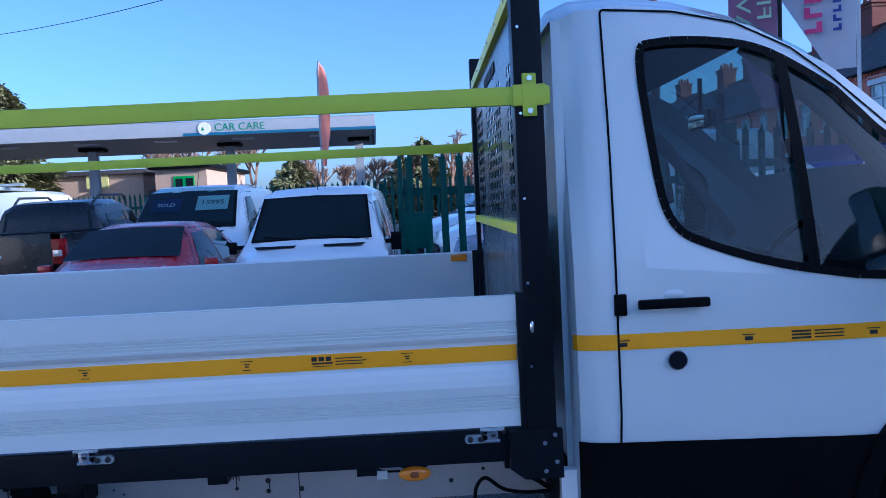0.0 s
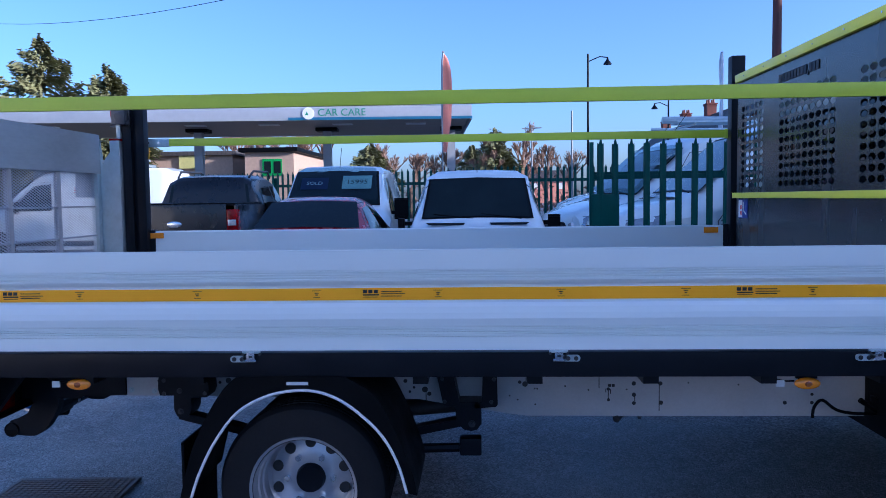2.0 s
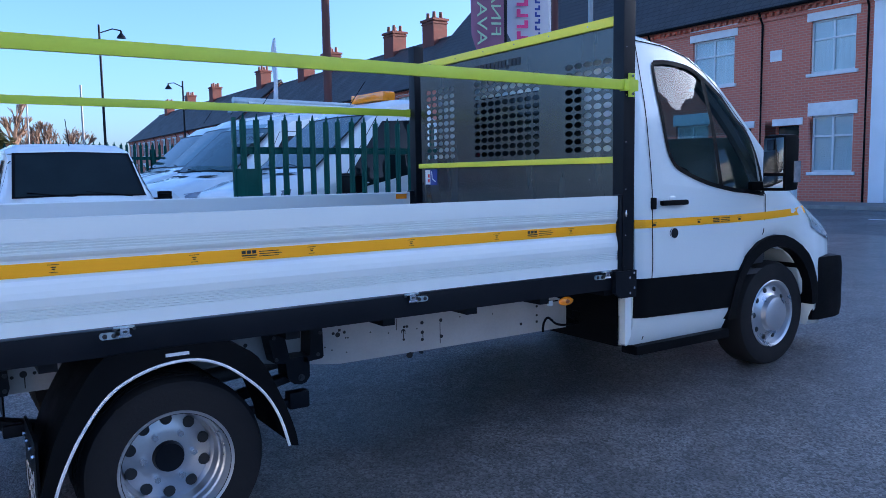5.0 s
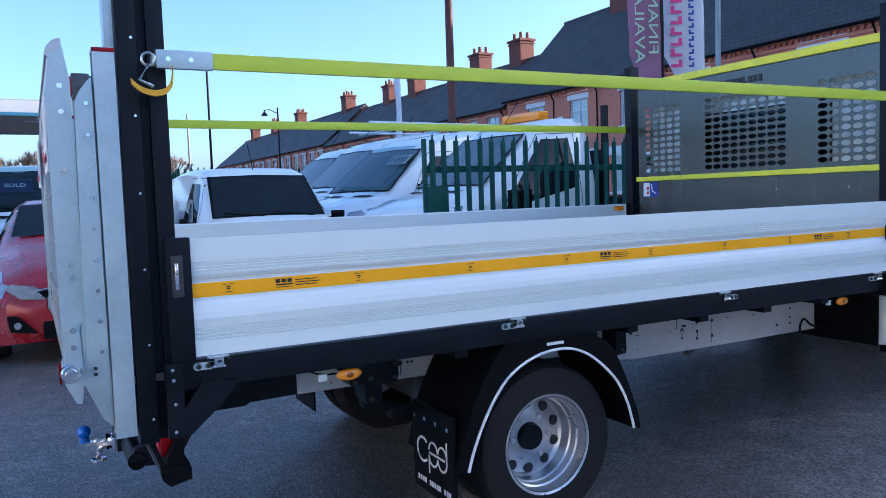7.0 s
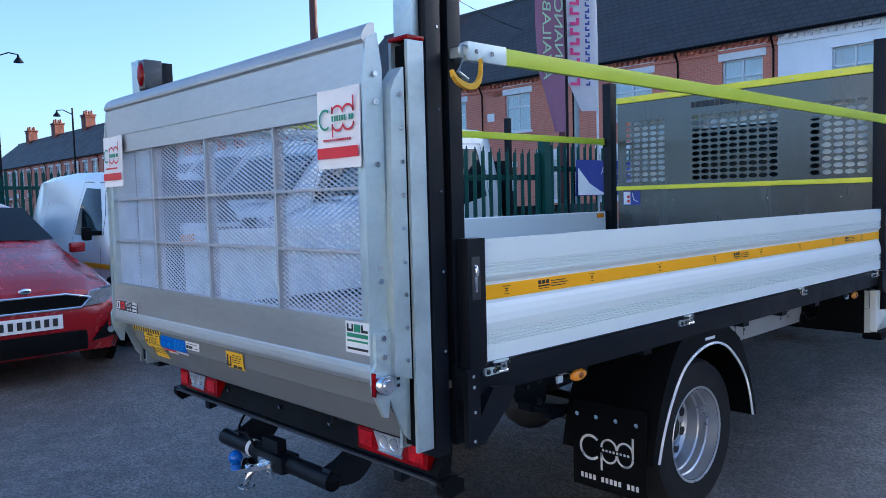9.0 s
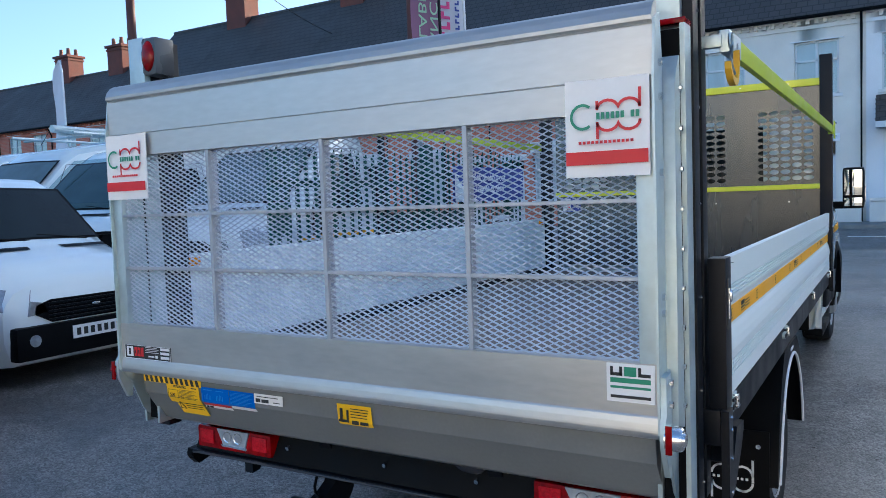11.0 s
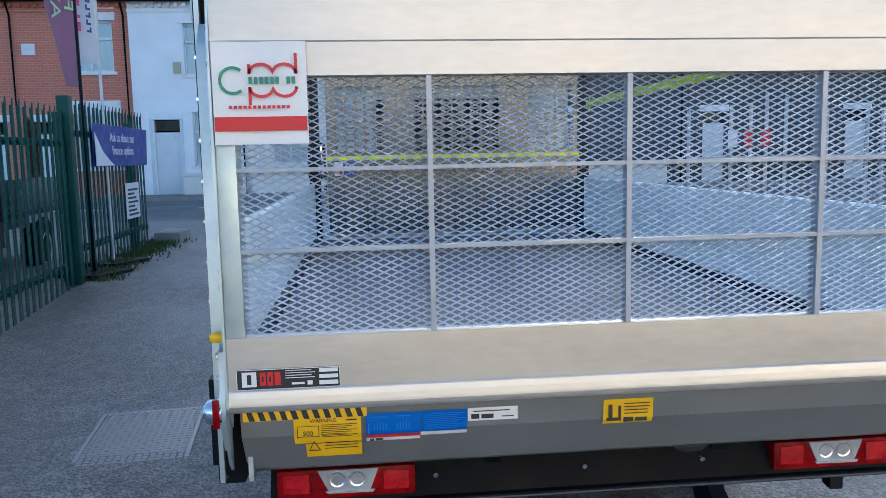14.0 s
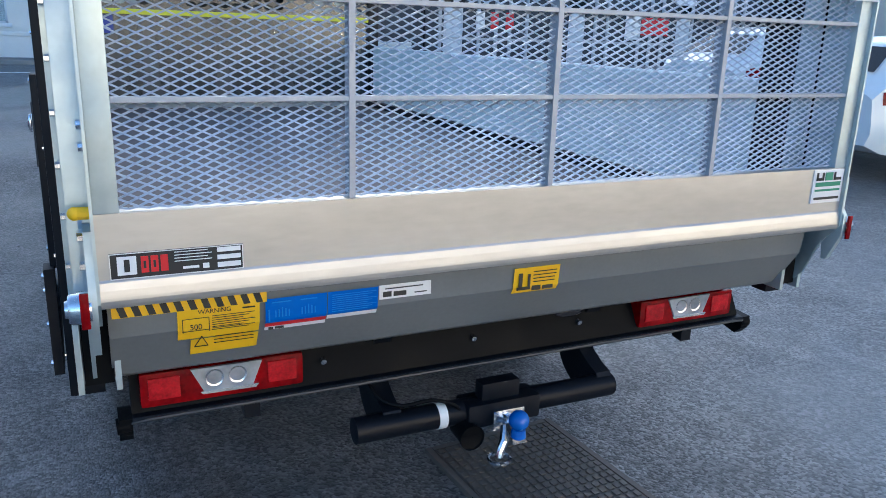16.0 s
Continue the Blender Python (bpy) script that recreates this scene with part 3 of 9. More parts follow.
def van(name, label, at, yaw, kind="transit", paint=None, group="", extras=None):
    """A panel van, 4.3 to 5.9 m long, its nose at local -x, its middle line on local y = 0."""
    paint = paint or WHITE_PAINT
    v = thing(name, (*at, ground_z(*at)), label, "van", group)
    v.rotation_euler.z = yaw
    BASES[v.name] = Vector((0, 0, 0))
    if kind == "small":
        L, H, hw = 4.4, 1.82, 0.9
        st = [(0.0, 0.25, 0.62, 0.55, 0.66, 0.72, 0.55), (0.08, 0.2, 0.78, 0.62, 0.8, 0.86, 0.7), (0.35, 0.18, hw - 0.02, 0.78, hw - 0.03, 1.0, 0.76), (0.85, 0.18, hw, 0.95, hw - 0.02, 1.12, 0.76),
              (1.0, 0.18, hw, 1.02, hw - 0.02, 1.18, 0.74), (1.65, 0.18, hw, 1.05, hw - 0.02, 1.68, 0.68), (1.95, 0.18, hw, 1.05, hw - 0.02, 1.78, 0.68), (3.0, 0.18, hw, 1.05, hw - 0.02, H, 0.7), (4.2, 0.2, hw, 1.05, hw - 0.03, H - 0.02, 0.7), (L, 0.3, hw - 0.08, 1.05, hw - 0.07, H - 0.1, 0.66)]
        ws, wheel_x, r = (1.02, 1.62), (0.82, 3.5), 0.31
        door = [(1.25, 1.1), (2.2, 1.1), (2.15, 1.62), (1.72, 1.6)]
    elif kind == "custom":
        L, H, hw = 4.97, 1.97, 0.98
        st = [(0.0, 0.25, 0.7, 0.6, 0.74, 0.85, 0.6), (0.08, 0.22, 0.86, 0.7, 0.88, 0.98, 0.75), (0.4, 0.2, hw - 0.02, 0.9, hw - 0.03, 1.12, 0.8), (0.85, 0.2, hw, 1.05, hw - 0.02, 1.24, 0.82),
              (1.0, 0.2, hw, 1.1, hw - 0.02, 1.3, 0.82), (1.7, 0.2, hw, 1.12, hw - 0.02, 1.84, 0.76), (2.0, 0.2, hw, 1.12, hw - 0.02, 1.93, 0.76), (3.2, 0.2, hw, 1.12, hw - 0.02, H, 0.77), (4.8, 0.22, hw, 1.12, hw - 0.03, H - 0.02, 0.77), (L, 0.32, hw - 0.08, 1.12, hw - 0.06, H - 0.1, 0.74)]
        ws, wheel_x, r = (1.02, 1.68), (0.95, 3.88), 0.34
        door = [(1.3, 1.16), (2.35, 1.16), (2.28, 1.76), (1.82, 1.74)]
    else:
        L, H, hw = 5.6, 2.45, 1.02
        st = [(0.0, 0.3, 0.74, 0.72, 0.8, 1.06, 0.62), (0.08, 0.26, 0.92, 0.85, 0.94, 1.17, 0.78), (0.4, 0.24, hw - 0.02, 1.1, hw - 0.03, 1.29, 0.84), (0.8, 0.24, hw, 1.18, hw - 0.02, 1.38, 0.86),
              (0.95, 0.24, hw, 1.22, hw - 0.02, 1.44, 0.85), (1.75, 0.24, hw, 1.27, hw - 0.02, 2.12, 0.77), (2.05, 0.24, hw, 1.27, hw - 0.02, 2.29, 0.78), (3.0, 0.24, hw, 1.25, hw - 0.02, H, 0.82), (5.4, 0.26, hw, 1.25, hw - 0.03, H - 0.02, 0.82), (L, 0.36, hw - 0.08, 1.25, hw - 0.06, H - 0.12, 0.78)]
        ws, wheel_x, r = (0.97, 1.72), (1.0, 4.3), 0.34
        door = [(1.3, 1.3), (2.45, 1.3), (2.38, 2.02), (1.85, 1.98)]
        if kind == "dropside":
            # cab only: the body ends behind the door
            L, H = 2.78, 2.36
            st = st[:7] + [(2.3, 0.24, hw, 1.27, hw - 0.02, 2.34, 0.79), (2.68, 0.26, hw, 1.27, hw - 0.02, 2.35, 0.79), (2.78, 0.34, hw - 0.04, 1.27, hw - 0.05, 2.3, 0.75)]
            door = [(1.13, 1.13), (2.42, 1.4), (2.38, 2.06), (1.93, 2.04)]
    sh = Shell(st)
    body = part("body", sh.body(), paint, v)
    part("windscreen_seal", sh.top(B(), ws[0] - 0.02, ws[1] + 0.03, 0.95, 0.93, 0.004), BLACK_PLASTIC, v)
    part("windscreen", sh.top(B(), *ws, 0.91, 0.88), VAN_GLASS if kind in ("transit", "dropside") else DARK_GLASS, v)
    for sgn in (-1, 1):
        part("side_window", sh.side(B(), door, sgn), DARK_GLASS, v)
        bm = B()
        x0, x1 = door[0][0] - 0.03, door[1][0] + 0.06
        sh.strip(bm, [(x0, 0.45), (x0, door[0][1]), (door[3][0] - 0.05, door[3][1] + 0.07), (x1, door[2][1] + 0.07), (x1, 0.4)], sgn)
        if kind != "dropside":
            sh.strip(bm, [(x1 + 1.3, 0.45), (x1 + 1.3, H - 0.35)], sgn)
        part("door_seam", bm, BLACK_PLASTIC, v)
        bm = B()
        mw = 0.48 if kind == "small" else 0.9
        box(bm, x0 + 0.08, x0 + 0.08 + 0.22 * mw, sgn * (hw + 0.04), sgn * (hw + 0.04 + 0.19 * mw), door[0][1] - 0.05, door[0][1] - 0.05 + 0.3 * mw, 0.03)
        box(bm, x0 + 0.1, x0 + 0.2, sgn * (hw - 0.05), sgn * (hw + 0.06), door[0][1], door[0][1] + 0.05)
        part("wing_mirror", bm, BLACK_PLASTIC, v)
        bm = B()
        z0 = st[2][3] - 0.02
        sh.side(bm, [(0.004, z0 - 0.12), (0.42, z0 - 0.06), (0.56, z0 + 0.13), (0.06, z0 + 0.05)], sgn, 0.008)
        part("headlight", bm, CLEAR_LENS, v)
        bm = B()
        sh.strip(bm, [(0.15, 0.42), (L - 0.1, 0.42)], sgn, 0.14, 0.012)
        part("side_moulding", bm, BLACK_PLASTIC, v)
        for wx in wheel_x:
            bm = B()
            bmesh.ops.create_cone(bm, cap_ends=True, segments=28, radius1=r + 0.07, radius2=r + 0.07, depth=0.03, matrix=Matrix.Translation((wx, sgn * (hw - 0.003), r)) @ Matrix.Rotation(math.pi / 2, 4, "X"))
            part("wheel_arch", bm, BLACK_PLASTIC, v)
            wheel(v, wx, sgn * (hw - 0.08), r, 0.22, sgn, r * 0.62)
    zt0 = st[0][5]
    bm = B()
    gs = 0.5 if kind == "small" else 1.0
    gp = [(-0.42, zt0 + 0.0), (0.42, zt0 + 0.0), (0.56, zt0 - 0.08 * gs), (0.57, zt0 - 0.22 * gs), (0.42, zt0 - 0.38 * gs), (-0.42, zt0 - 0.38 * gs), (-0.57, zt0 - 0.22 * gs), (-0.56, zt0 - 0.08 * gs)]
    prism(bm, gp, "x", -0.012, 0.06)
    grille = part("grille", bm, BLACK_PLASTIC, v)
    for k in range(5):
        bm = B()
        z = zt0 + (-0.345 + k * 0.068) * gs
        box(bm, -0.03, -0.012, -0.45, 0.45, z, z + 0.03 * gs, 0.005 * gs)
        part("grille_bar", bm, BLACK_STEEL, grille)
    bm = B()
    ball(bm, (-0.026, 0, zt0 - 0.165 * gs), 0.085 * gs, (0.12, 1, 0.42), 18)
    part("badge", bm, CHROME, grille)
    for sgn in (-1, 1):
        bm = B()
        xb = st[2][0] * 0.55
        for ya, yb in ((0.17, 0.6),):
            q = [(st[3][0] - 0.1, sgn * ya), (st[3][0] - 0.1, sgn * yb), (st[3][0], sgn * (yb + 0.04)), (st[3][0], sgn * (ya - 0.02))]
            bm.faces.new([bm.verts.new((x, y, sh.at(x)[5] + 0.021)) for x, y in q])
        part("bonnet_vent", bm, BLACK_PLASTIC, v)
        bm = B()
        hw0 = st[0][2]
        q = [(hw0 - 0.17, zt0 - 0.1), (hw0 + 0.01, zt0 - 0.12), (hw0 - 0.03, zt0 + 0.0), (hw0 - 0.13, zt0 - 0.02)]
        prism(bm, [(sgn * y, z) for y, z in q], "x", -0.012, 0.03)
        part("inner_headlight", bm, CLEAR_LENS, v)
        bm = B()
        cyl(bm, (-0.055, sgn * (hw - 0.3), 0.4), (-0.04, sgn * (hw - 0.3), 0.4), 0.05, 14)
        part("fog_light", bm, CLEAR_LENS, v)
    bm = B()
    box(bm, -0.05, 0.12, -hw + 0.14, hw - 0.14, 0.24, 0.66 if kind in ("transit", "dropside") else 0.52, 0.04)
    part("bumper", bm, BLACK_PLASTIC, v)
    plain_plate(v, -0.052, 0, 0.56 if kind in ("transit", "dropside") else 0.42)
    bm = B()
    for s0 in (-0.3, 0.3):
        sweep(bm, [(ws[0] - 0.03, s0 - 0.25, st[4][5] + 0.005), (ws[0] + 0.03, s0 + 0.25, sh.at(ws[0] + 0.03)[5] + 0.025)], 0.007, 5)
    part("wiper", bm, BLACK_PLASTIC, v)
    bm = B()
    sweep(bm, [(ws[1] + 0.25, 0, H - 0.05), (ws[1] + 0.5, 0, H + 0.28)], 0.005, 5)
    part("aerial", bm, BLACK_PLASTIC, v)
    return v, sh


def car(name, label, at, yaw, paint, category="car"):
    """A five-door hatchback, 4.3 m, its nose at local -x."""
    v = thing(name, (*at, ground_z(*at)), label, category)
    v.rotation_euler.z = yaw
    BASES[v.name] = Vector((0, 0, 0))
    L, hw = 4.3, 0.9
    st = [(0.0, 0.3, 0.5, 0.5, 0.55, 0.62, 0.42), (0.06, 0.22, 0.72, 0.55, 0.74, 0.72, 0.6), (0.3, 0.18, 0.86, 0.66, 0.85, 0.82, 0.7), (0.8, 0.18, hw, 0.78, hw - 0.03, 0.95, 0.74), (1.15, 0.18, hw, 0.84, hw - 0.03, 1.02, 0.74),
          (1.3, 0.18, hw, 0.86, hw - 0.03, 1.07, 0.72), (1.95, 0.18, hw, 0.9, hw - 0.03, 1.4, 0.6), (2.4, 0.18, hw, 0.92, hw - 0.03, 1.45, 0.6), (3.3, 0.18, hw, 0.95, hw - 0.04, 1.42, 0.58), (3.75, 0.2, hw - 0.01, 0.97, hw - 0.06, 1.33, 0.56), (4.15, 0.26, hw - 0.05, 0.98, hw - 0.1, 1.02, 0.6), (L, 0.34, hw - 0.14, 0.8, hw - 0.18, 0.95, 0.55)]
    sh = Shell(st)
    part("body", sh.body(), paint, v)
    part("windscreen", sh.top(B(), 1.33, 1.93, 0.93, 0.93), DARK_GLASS, v)
    part("rear_window", sh.top(B(), 3.78, 4.1, 0.85, 0.9), DARK_GLASS, v)
    for sgn in (-1, 1):
        part("front_window", sh.side(B(), [(1.55, 0.95), (2.42, 0.97), (2.4, 1.34), (2.0, 1.32)], sgn), DARK_GLASS, v)
        part("rear_side_window", sh.side(B(), [(2.5, 0.97), (3.45, 1.02), (3.15, 1.33), (2.48, 1.35)], sgn), DARK_GLASS, v)
        bm = B()
        sh.strip(bm, [(1.4, 0.35), (1.4, 0.9), (1.95, 1.37), (2.45, 1.39), (2.45, 0.3)], sgn, 0.006)
        sh.strip(bm, [(2.45, 1.38), (3.2, 1.37), (3.5, 1.0), (3.4, 0.6)], sgn, 0.006)
        part("door_seam", bm, BLACK_PLASTIC, v)
        bm = B()
        box(bm, 1.52, 1.6, *sorted((sgn * (hw - 0.02), sgn * (hw + 0.13))), 0.95, 1.05, 0.03)
        part("wing_mirror", bm, paint, v)
        bm = B()
        sh.side(bm, [(0.14, 0.6), (0.5, 0.72), (0.62, 0.82), (0.22, 0.7)], sgn, 0.006)
        part("headlight", bm, CLEAR_LENS, v)
        bm = B()
        sh.side(bm, [(3.95, 0.78), (4.22, 0.75), (4.22, 0.9), (3.95, 0.93)], sgn, 0.006)
        part("tail_light", bm, RED_LENS, v)
        for wx in (0.86, 3.5):
            bm = B()
            bmesh.ops.create_cone(bm, cap_ends=True, segments=28, radius1=0.37, radius2=0.37, depth=0.03, matrix=Matrix.Translation((wx, sgn * (hw - 0.003), 0.31)) @ Matrix.Rotation(math.pi / 2, 4, "X"))
            part("wheel_arch", bm, BLACK_PLASTIC, v)
            wheel(v, wx, sgn * (hw - 0.07), 0.31, 0.21, sgn, 0.21)
    bm = B()
    pts = [(-0.5, 0.66), (-0.3, 0.7), (0.3, 0.7), (0.5, 0.66), (0.42, 0.585), (-0.42, 0.585)]
    prism(bm, pts, "x", -0.012, 0.12)
    grille = part("grille", bm, BLACK_PLASTIC, v)
    bm = B()
    sweep(bm, [(-0.014, p[0], p[1]) for p in pts + pts[:1]], 0.009, 6)
    part("grille_trim", bm, CHROME, grille)
    bm = B()
    ball(bm, (0.02, 0, 0.745), 0.05, (0.15, 1, 0.5))
    part("badge", bm, CHROME, v)
    for sgn in (-1, 1):
        bm = B()
        q = [(0.36, 0.63), (0.52, 0.7), (0.7, 0.73), (0.74, 0.69), (0.62, 0.6), (0.42, 0.585)]
        prism(bm, [(sgn * y, z) for y, z in q], "x", 0.0, 0.12)
        part("front_light", bm, CLEAR_LENS, v)
        bm = B()
        q = [(0.5, 0.3), (0.72, 0.33), (0.74, 0.46), (0.66, 0.46)]
        prism(bm, [(sgn * y, z) for y, z in q], "x", -0.005, 0.1)
        part("side_intake", bm, BLACK_PLASTIC, v)
        bm = B()
        cyl(bm, (-0.012, sgn * 0.66, 0.38), (0.0, sgn * 0.66, 0.38), 0.03, 12)
        part("fog_light", bm, CLEAR_LENS, v)
    bm = B()
    box(bm, -0.03, 0.1, -0.46, 0.46, 0.24, 0.4, 0.03)
    part("lower_grille", bm, BLACK_PLASTIC, v)
    plain_plate(v, -0.03, 0, 0.49)
    return v, sh


R90 = math.pi / 2
small, small_sh = van("small_van", "small white panel van with a dark windscreen facing out", (-1.35, 8.1), R90 - 0.0, "small")
small.scale.x = 0.86
custom, custom_sh = van("panel_van", "white panel van with sold and price cards in its windscreen", (-3.7, 10.95), R90 + 0.04, "custom")
kia, _ = car("hatchback", "red metallic hatchback parked nose out in the yard", (-3.45, 7.42), R90 + 0.02, RED_PAINT)
t1, t1_sh = van("dropside_truck", "white cab truck with a dark dropside body behind the green gate", (0.08, 8.7), 0.09, "dropside")
t2, t2_sh = van("panel_van", "white panel van with a price card in its windscreen", (-0.2, 11.0), 0.26, "transit")
t3, t3_sh = van("panel_van", "white panel van with a ladder rack farther along the row", (0.25, 14.2), 0.1, "transit")
t4, _ = van("panel_van", "white panel van at the end of the row", (0.5, 16.85), 0.1, "transit")
t3.scale.z = t4.scale.z = 1.07
custom.scale.z = 1.08
small.scale.z = 1.03
hi, hi_sh = van("panel_van", "tall white panel van with a roof rack, sunlit", (-15.3, 20.6), 0.0, "transit")
whitecar, _ = car("hatchback", "white hatchback parked across the yard", (0.6, -7.2), R90, WHITE_PAINT)


def pickup(at, yaw):
    """A dark double-cab pickup, its tail at local +x."""
    v = thing("pickup_truck", (*at, ground_z(*at)), "dark grey double cab pickup truck with chrome badge, seen from behind", "pickup")
    v.rotation_euler.z = yaw
    BASES[v.name] = Vector((0, 0, 0))
    hw = 0.93
    cab = Shell([(0, 0.4, 0.6, 0.7, 0.65, 0.95, 0.5), (0.1, 0.3, 0.85, 0.8, 0.85, 1.05, 0.7), (0.9, 0.3, hw, 1.0, hw - 0.02, 1.15, 0.8), (1.25, 0.3, hw, 1.05, hw - 0.02, 1.22, 0.8), (1.95, 0.3, hw, 1.1, hw - 0.02, 1.75, 0.66), (2.4, 0.3, hw, 1.1, hw - 0.02, 1.83, 0.66), (3.2, 0.3, hw, 1.1, hw - 0.02, 1.81, 0.68), (3.56, 0.3, hw, 1.1, hw - 0.02, 1.77, 0.68), (3.62, 0.3, hw, 1.1, hw - 0.02, 1.71, 0.69), (3.72, 0.3, hw, 1.1, hw - 0.02, 1.2, 0.78)])
    part("cab", cab.body(), DARK_PAINT, v)
    part("rear_window", cab.top(B(), 3.63, 3.7, 0.9, 0.9), DARK_GLASS, v)
    for sgn in (-1, 1):
        part("front_window", cab.side(B(), [(1.6, 1.15), (2.5, 1.15), (2.5, 1.65), (2.05, 1.65)], sgn), DARK_GLASS, v)
        part("rear_side_window", cab.side(B(), [(2.6, 1.15), (3.4, 1.15), (3.3, 1.6), (2.6, 1.65)], sgn), DARK_GLASS, v)
        bm = B()
        sweep(bm, [(2.0, sgn * 0.6, 1.8), (2.2, sgn * 0.62, 1.9), (3.2, sgn * 0.62, 1.88), (3.4, sgn * 0.6, 1.78)], 0.02, 6)
        part("roof_rail", bm, STEEL_DARK, v)
        bm = B()
        box(bm, 3.75, 5.28, sgn * (hw - 0.06), sgn * hw, 0.45, 1.36, 0.02)
        part("bed_side", bm, DARK_PAINT, v)
        bm = B()
        box(bm, 5.2, 5.33, sgn * (hw - 0.16), sgn * (hw + 0.01), 0.98, 1.3, 0.02)
        light = part("tail_light", bm, RED_LENS, v)
        bm = B()
        box(bm, 5.32, 5.338, sgn * (hw - 0.14), sgn * (hw - 0.02), 1.08, 1.16, 0.004)
        part("reverse_lens", bm, CLEAR_LENS, light)
        for wx in (0.95, 4.2):
            wheel(v, wx, sgn * (hw - 0.1), 0.38, 0.25, sgn, 0.22)
    bm = B()
    box(bm, 5.24, 5.3, -hw + 0.17, hw - 0.17, 0.7, 1.37, 0.02)
    gate_ = part("tailgate", bm, DARK_PAINT, v)
    bm = B()
    ball(bm, (5.302, 0, 1.1), 0.11, (0.08, 1, 0.42))
    part("badge", bm, CHROME, gate_)
    bm = B()
    box(bm, 3.7, 5.26, -hw + 0.05, hw - 0.05, 1.34, 1.39, 0.02)
    part("bed_cover", bm, BLACK_PLASTIC, v)
    bm = B()
    box(bm, 5.25, 5.45, -hw + 0.05, hw - 0.05, 0.42, 0.6, 0.03)
    part("bumper", bm, GALV, v)
    bm = B()
    box(bm, 3.75, 5.25, -hw + 0.07, hw - 0.07, 0.45, 0.6)
    part("bed_floor", bm, BLACK_PLASTIC, v)
    return v


pickup((-5.9, 15.55), -R90 + 0.03).scale.z = 1.07
kia.scale.z = 1.06


# ---- terraced houses ----
def window_unit(house, x, y, z, w, h, rise=0.42, lintel=STONE):
    """A window in a wall that faces -x: lintel, sill, frame and panes."""
    win = part("window", box(B(), x + 0.05, x + 0.07, y, y + w, z, z + h), CURTAIN, house, "white framed window with pale curtains")
    bm = B()
    f = 0.055
    for a, b, c, d in ((y, y + w, z, z + f), (y, y + w, z + h - f, z + h), (y, y + f, z, z + h), (y + w - f, y + w, z, z + h), (y + w / 2 - 0.03, y + w / 2 + 0.03, z, z + h), (y, y + w, z + h * (1 - rise) - 0.03 + 0.1, z + h * (1 - rise) + 0.13)):
        box(bm, x - 0.02, x + 0.04, a, b, c, d, 0.004)
    part("frame", bm, UPVC, win)
    bm = B()
    box(bm, x + 0.012, x + 0.02, y + f, y + w - f, z + f, z + h - f)
    pane = part("pane", bm, HOUSE_GLASS, win)
    pane.visible_shadow = False
    bm = B()
    prev = None
    for k in range(33):
        yy = y + f + (w - 2 * f) * k / 32
        xx = x + 0.1 + 0.018 * math.sin(k * 1.9)
        pair = [bm.verts.new((xx, yy, z + f)), bm.verts.new((xx, yy, z + h - f))]
        if prev:
            bm.faces.new((prev[0], pair[0], pair[1], prev[1]))
        prev = pair
    part("net_curtain", bm, NET, win)
    bm = B()
    box(bm, x - 0.16, x - 0.02, y - 0.1, y + w + 0.1, z - 0.1, z, 0.01)
    part("sill", bm, STONE, win)
    bm = B()
    box(bm, x - 0.13, x - 0.02, y - 0.12, y + w + 0.12, z + h, z + h + (0.4 if lintel is not RENDER_WHITE else 0.03), 0.01)
    part("lintel", bm, lintel, win)
    return win


def wall_with_holes(x0, x1, y0, y1, z0, z1, holes):
    """A wall across y with rectangular openings (ya, yb, za, zb) going through it."""
    bm = B()
    ys = sorted({y0, y1, *[h[0] for h in holes], *[h[1] for h in holes]})
    zs = sorted({z0, z1, *[h[2] for h in holes], *[h[3] for h in holes]})
    for ya, yb in zip(ys, ys[1:]):
        for za, zb in zip(zs, zs[1:]):
            ym, zm = (ya + yb) / 2, (za + zb) / 2
            if not any(h[0] < ym < h[1] and h[2] < zm < h[3] for h in holes):
                box(bm, x0, x1, ya, yb, za, zb)
    bmesh.ops.remove_doubles(bm, verts=bm.verts, dist=1e-5)
    return bm


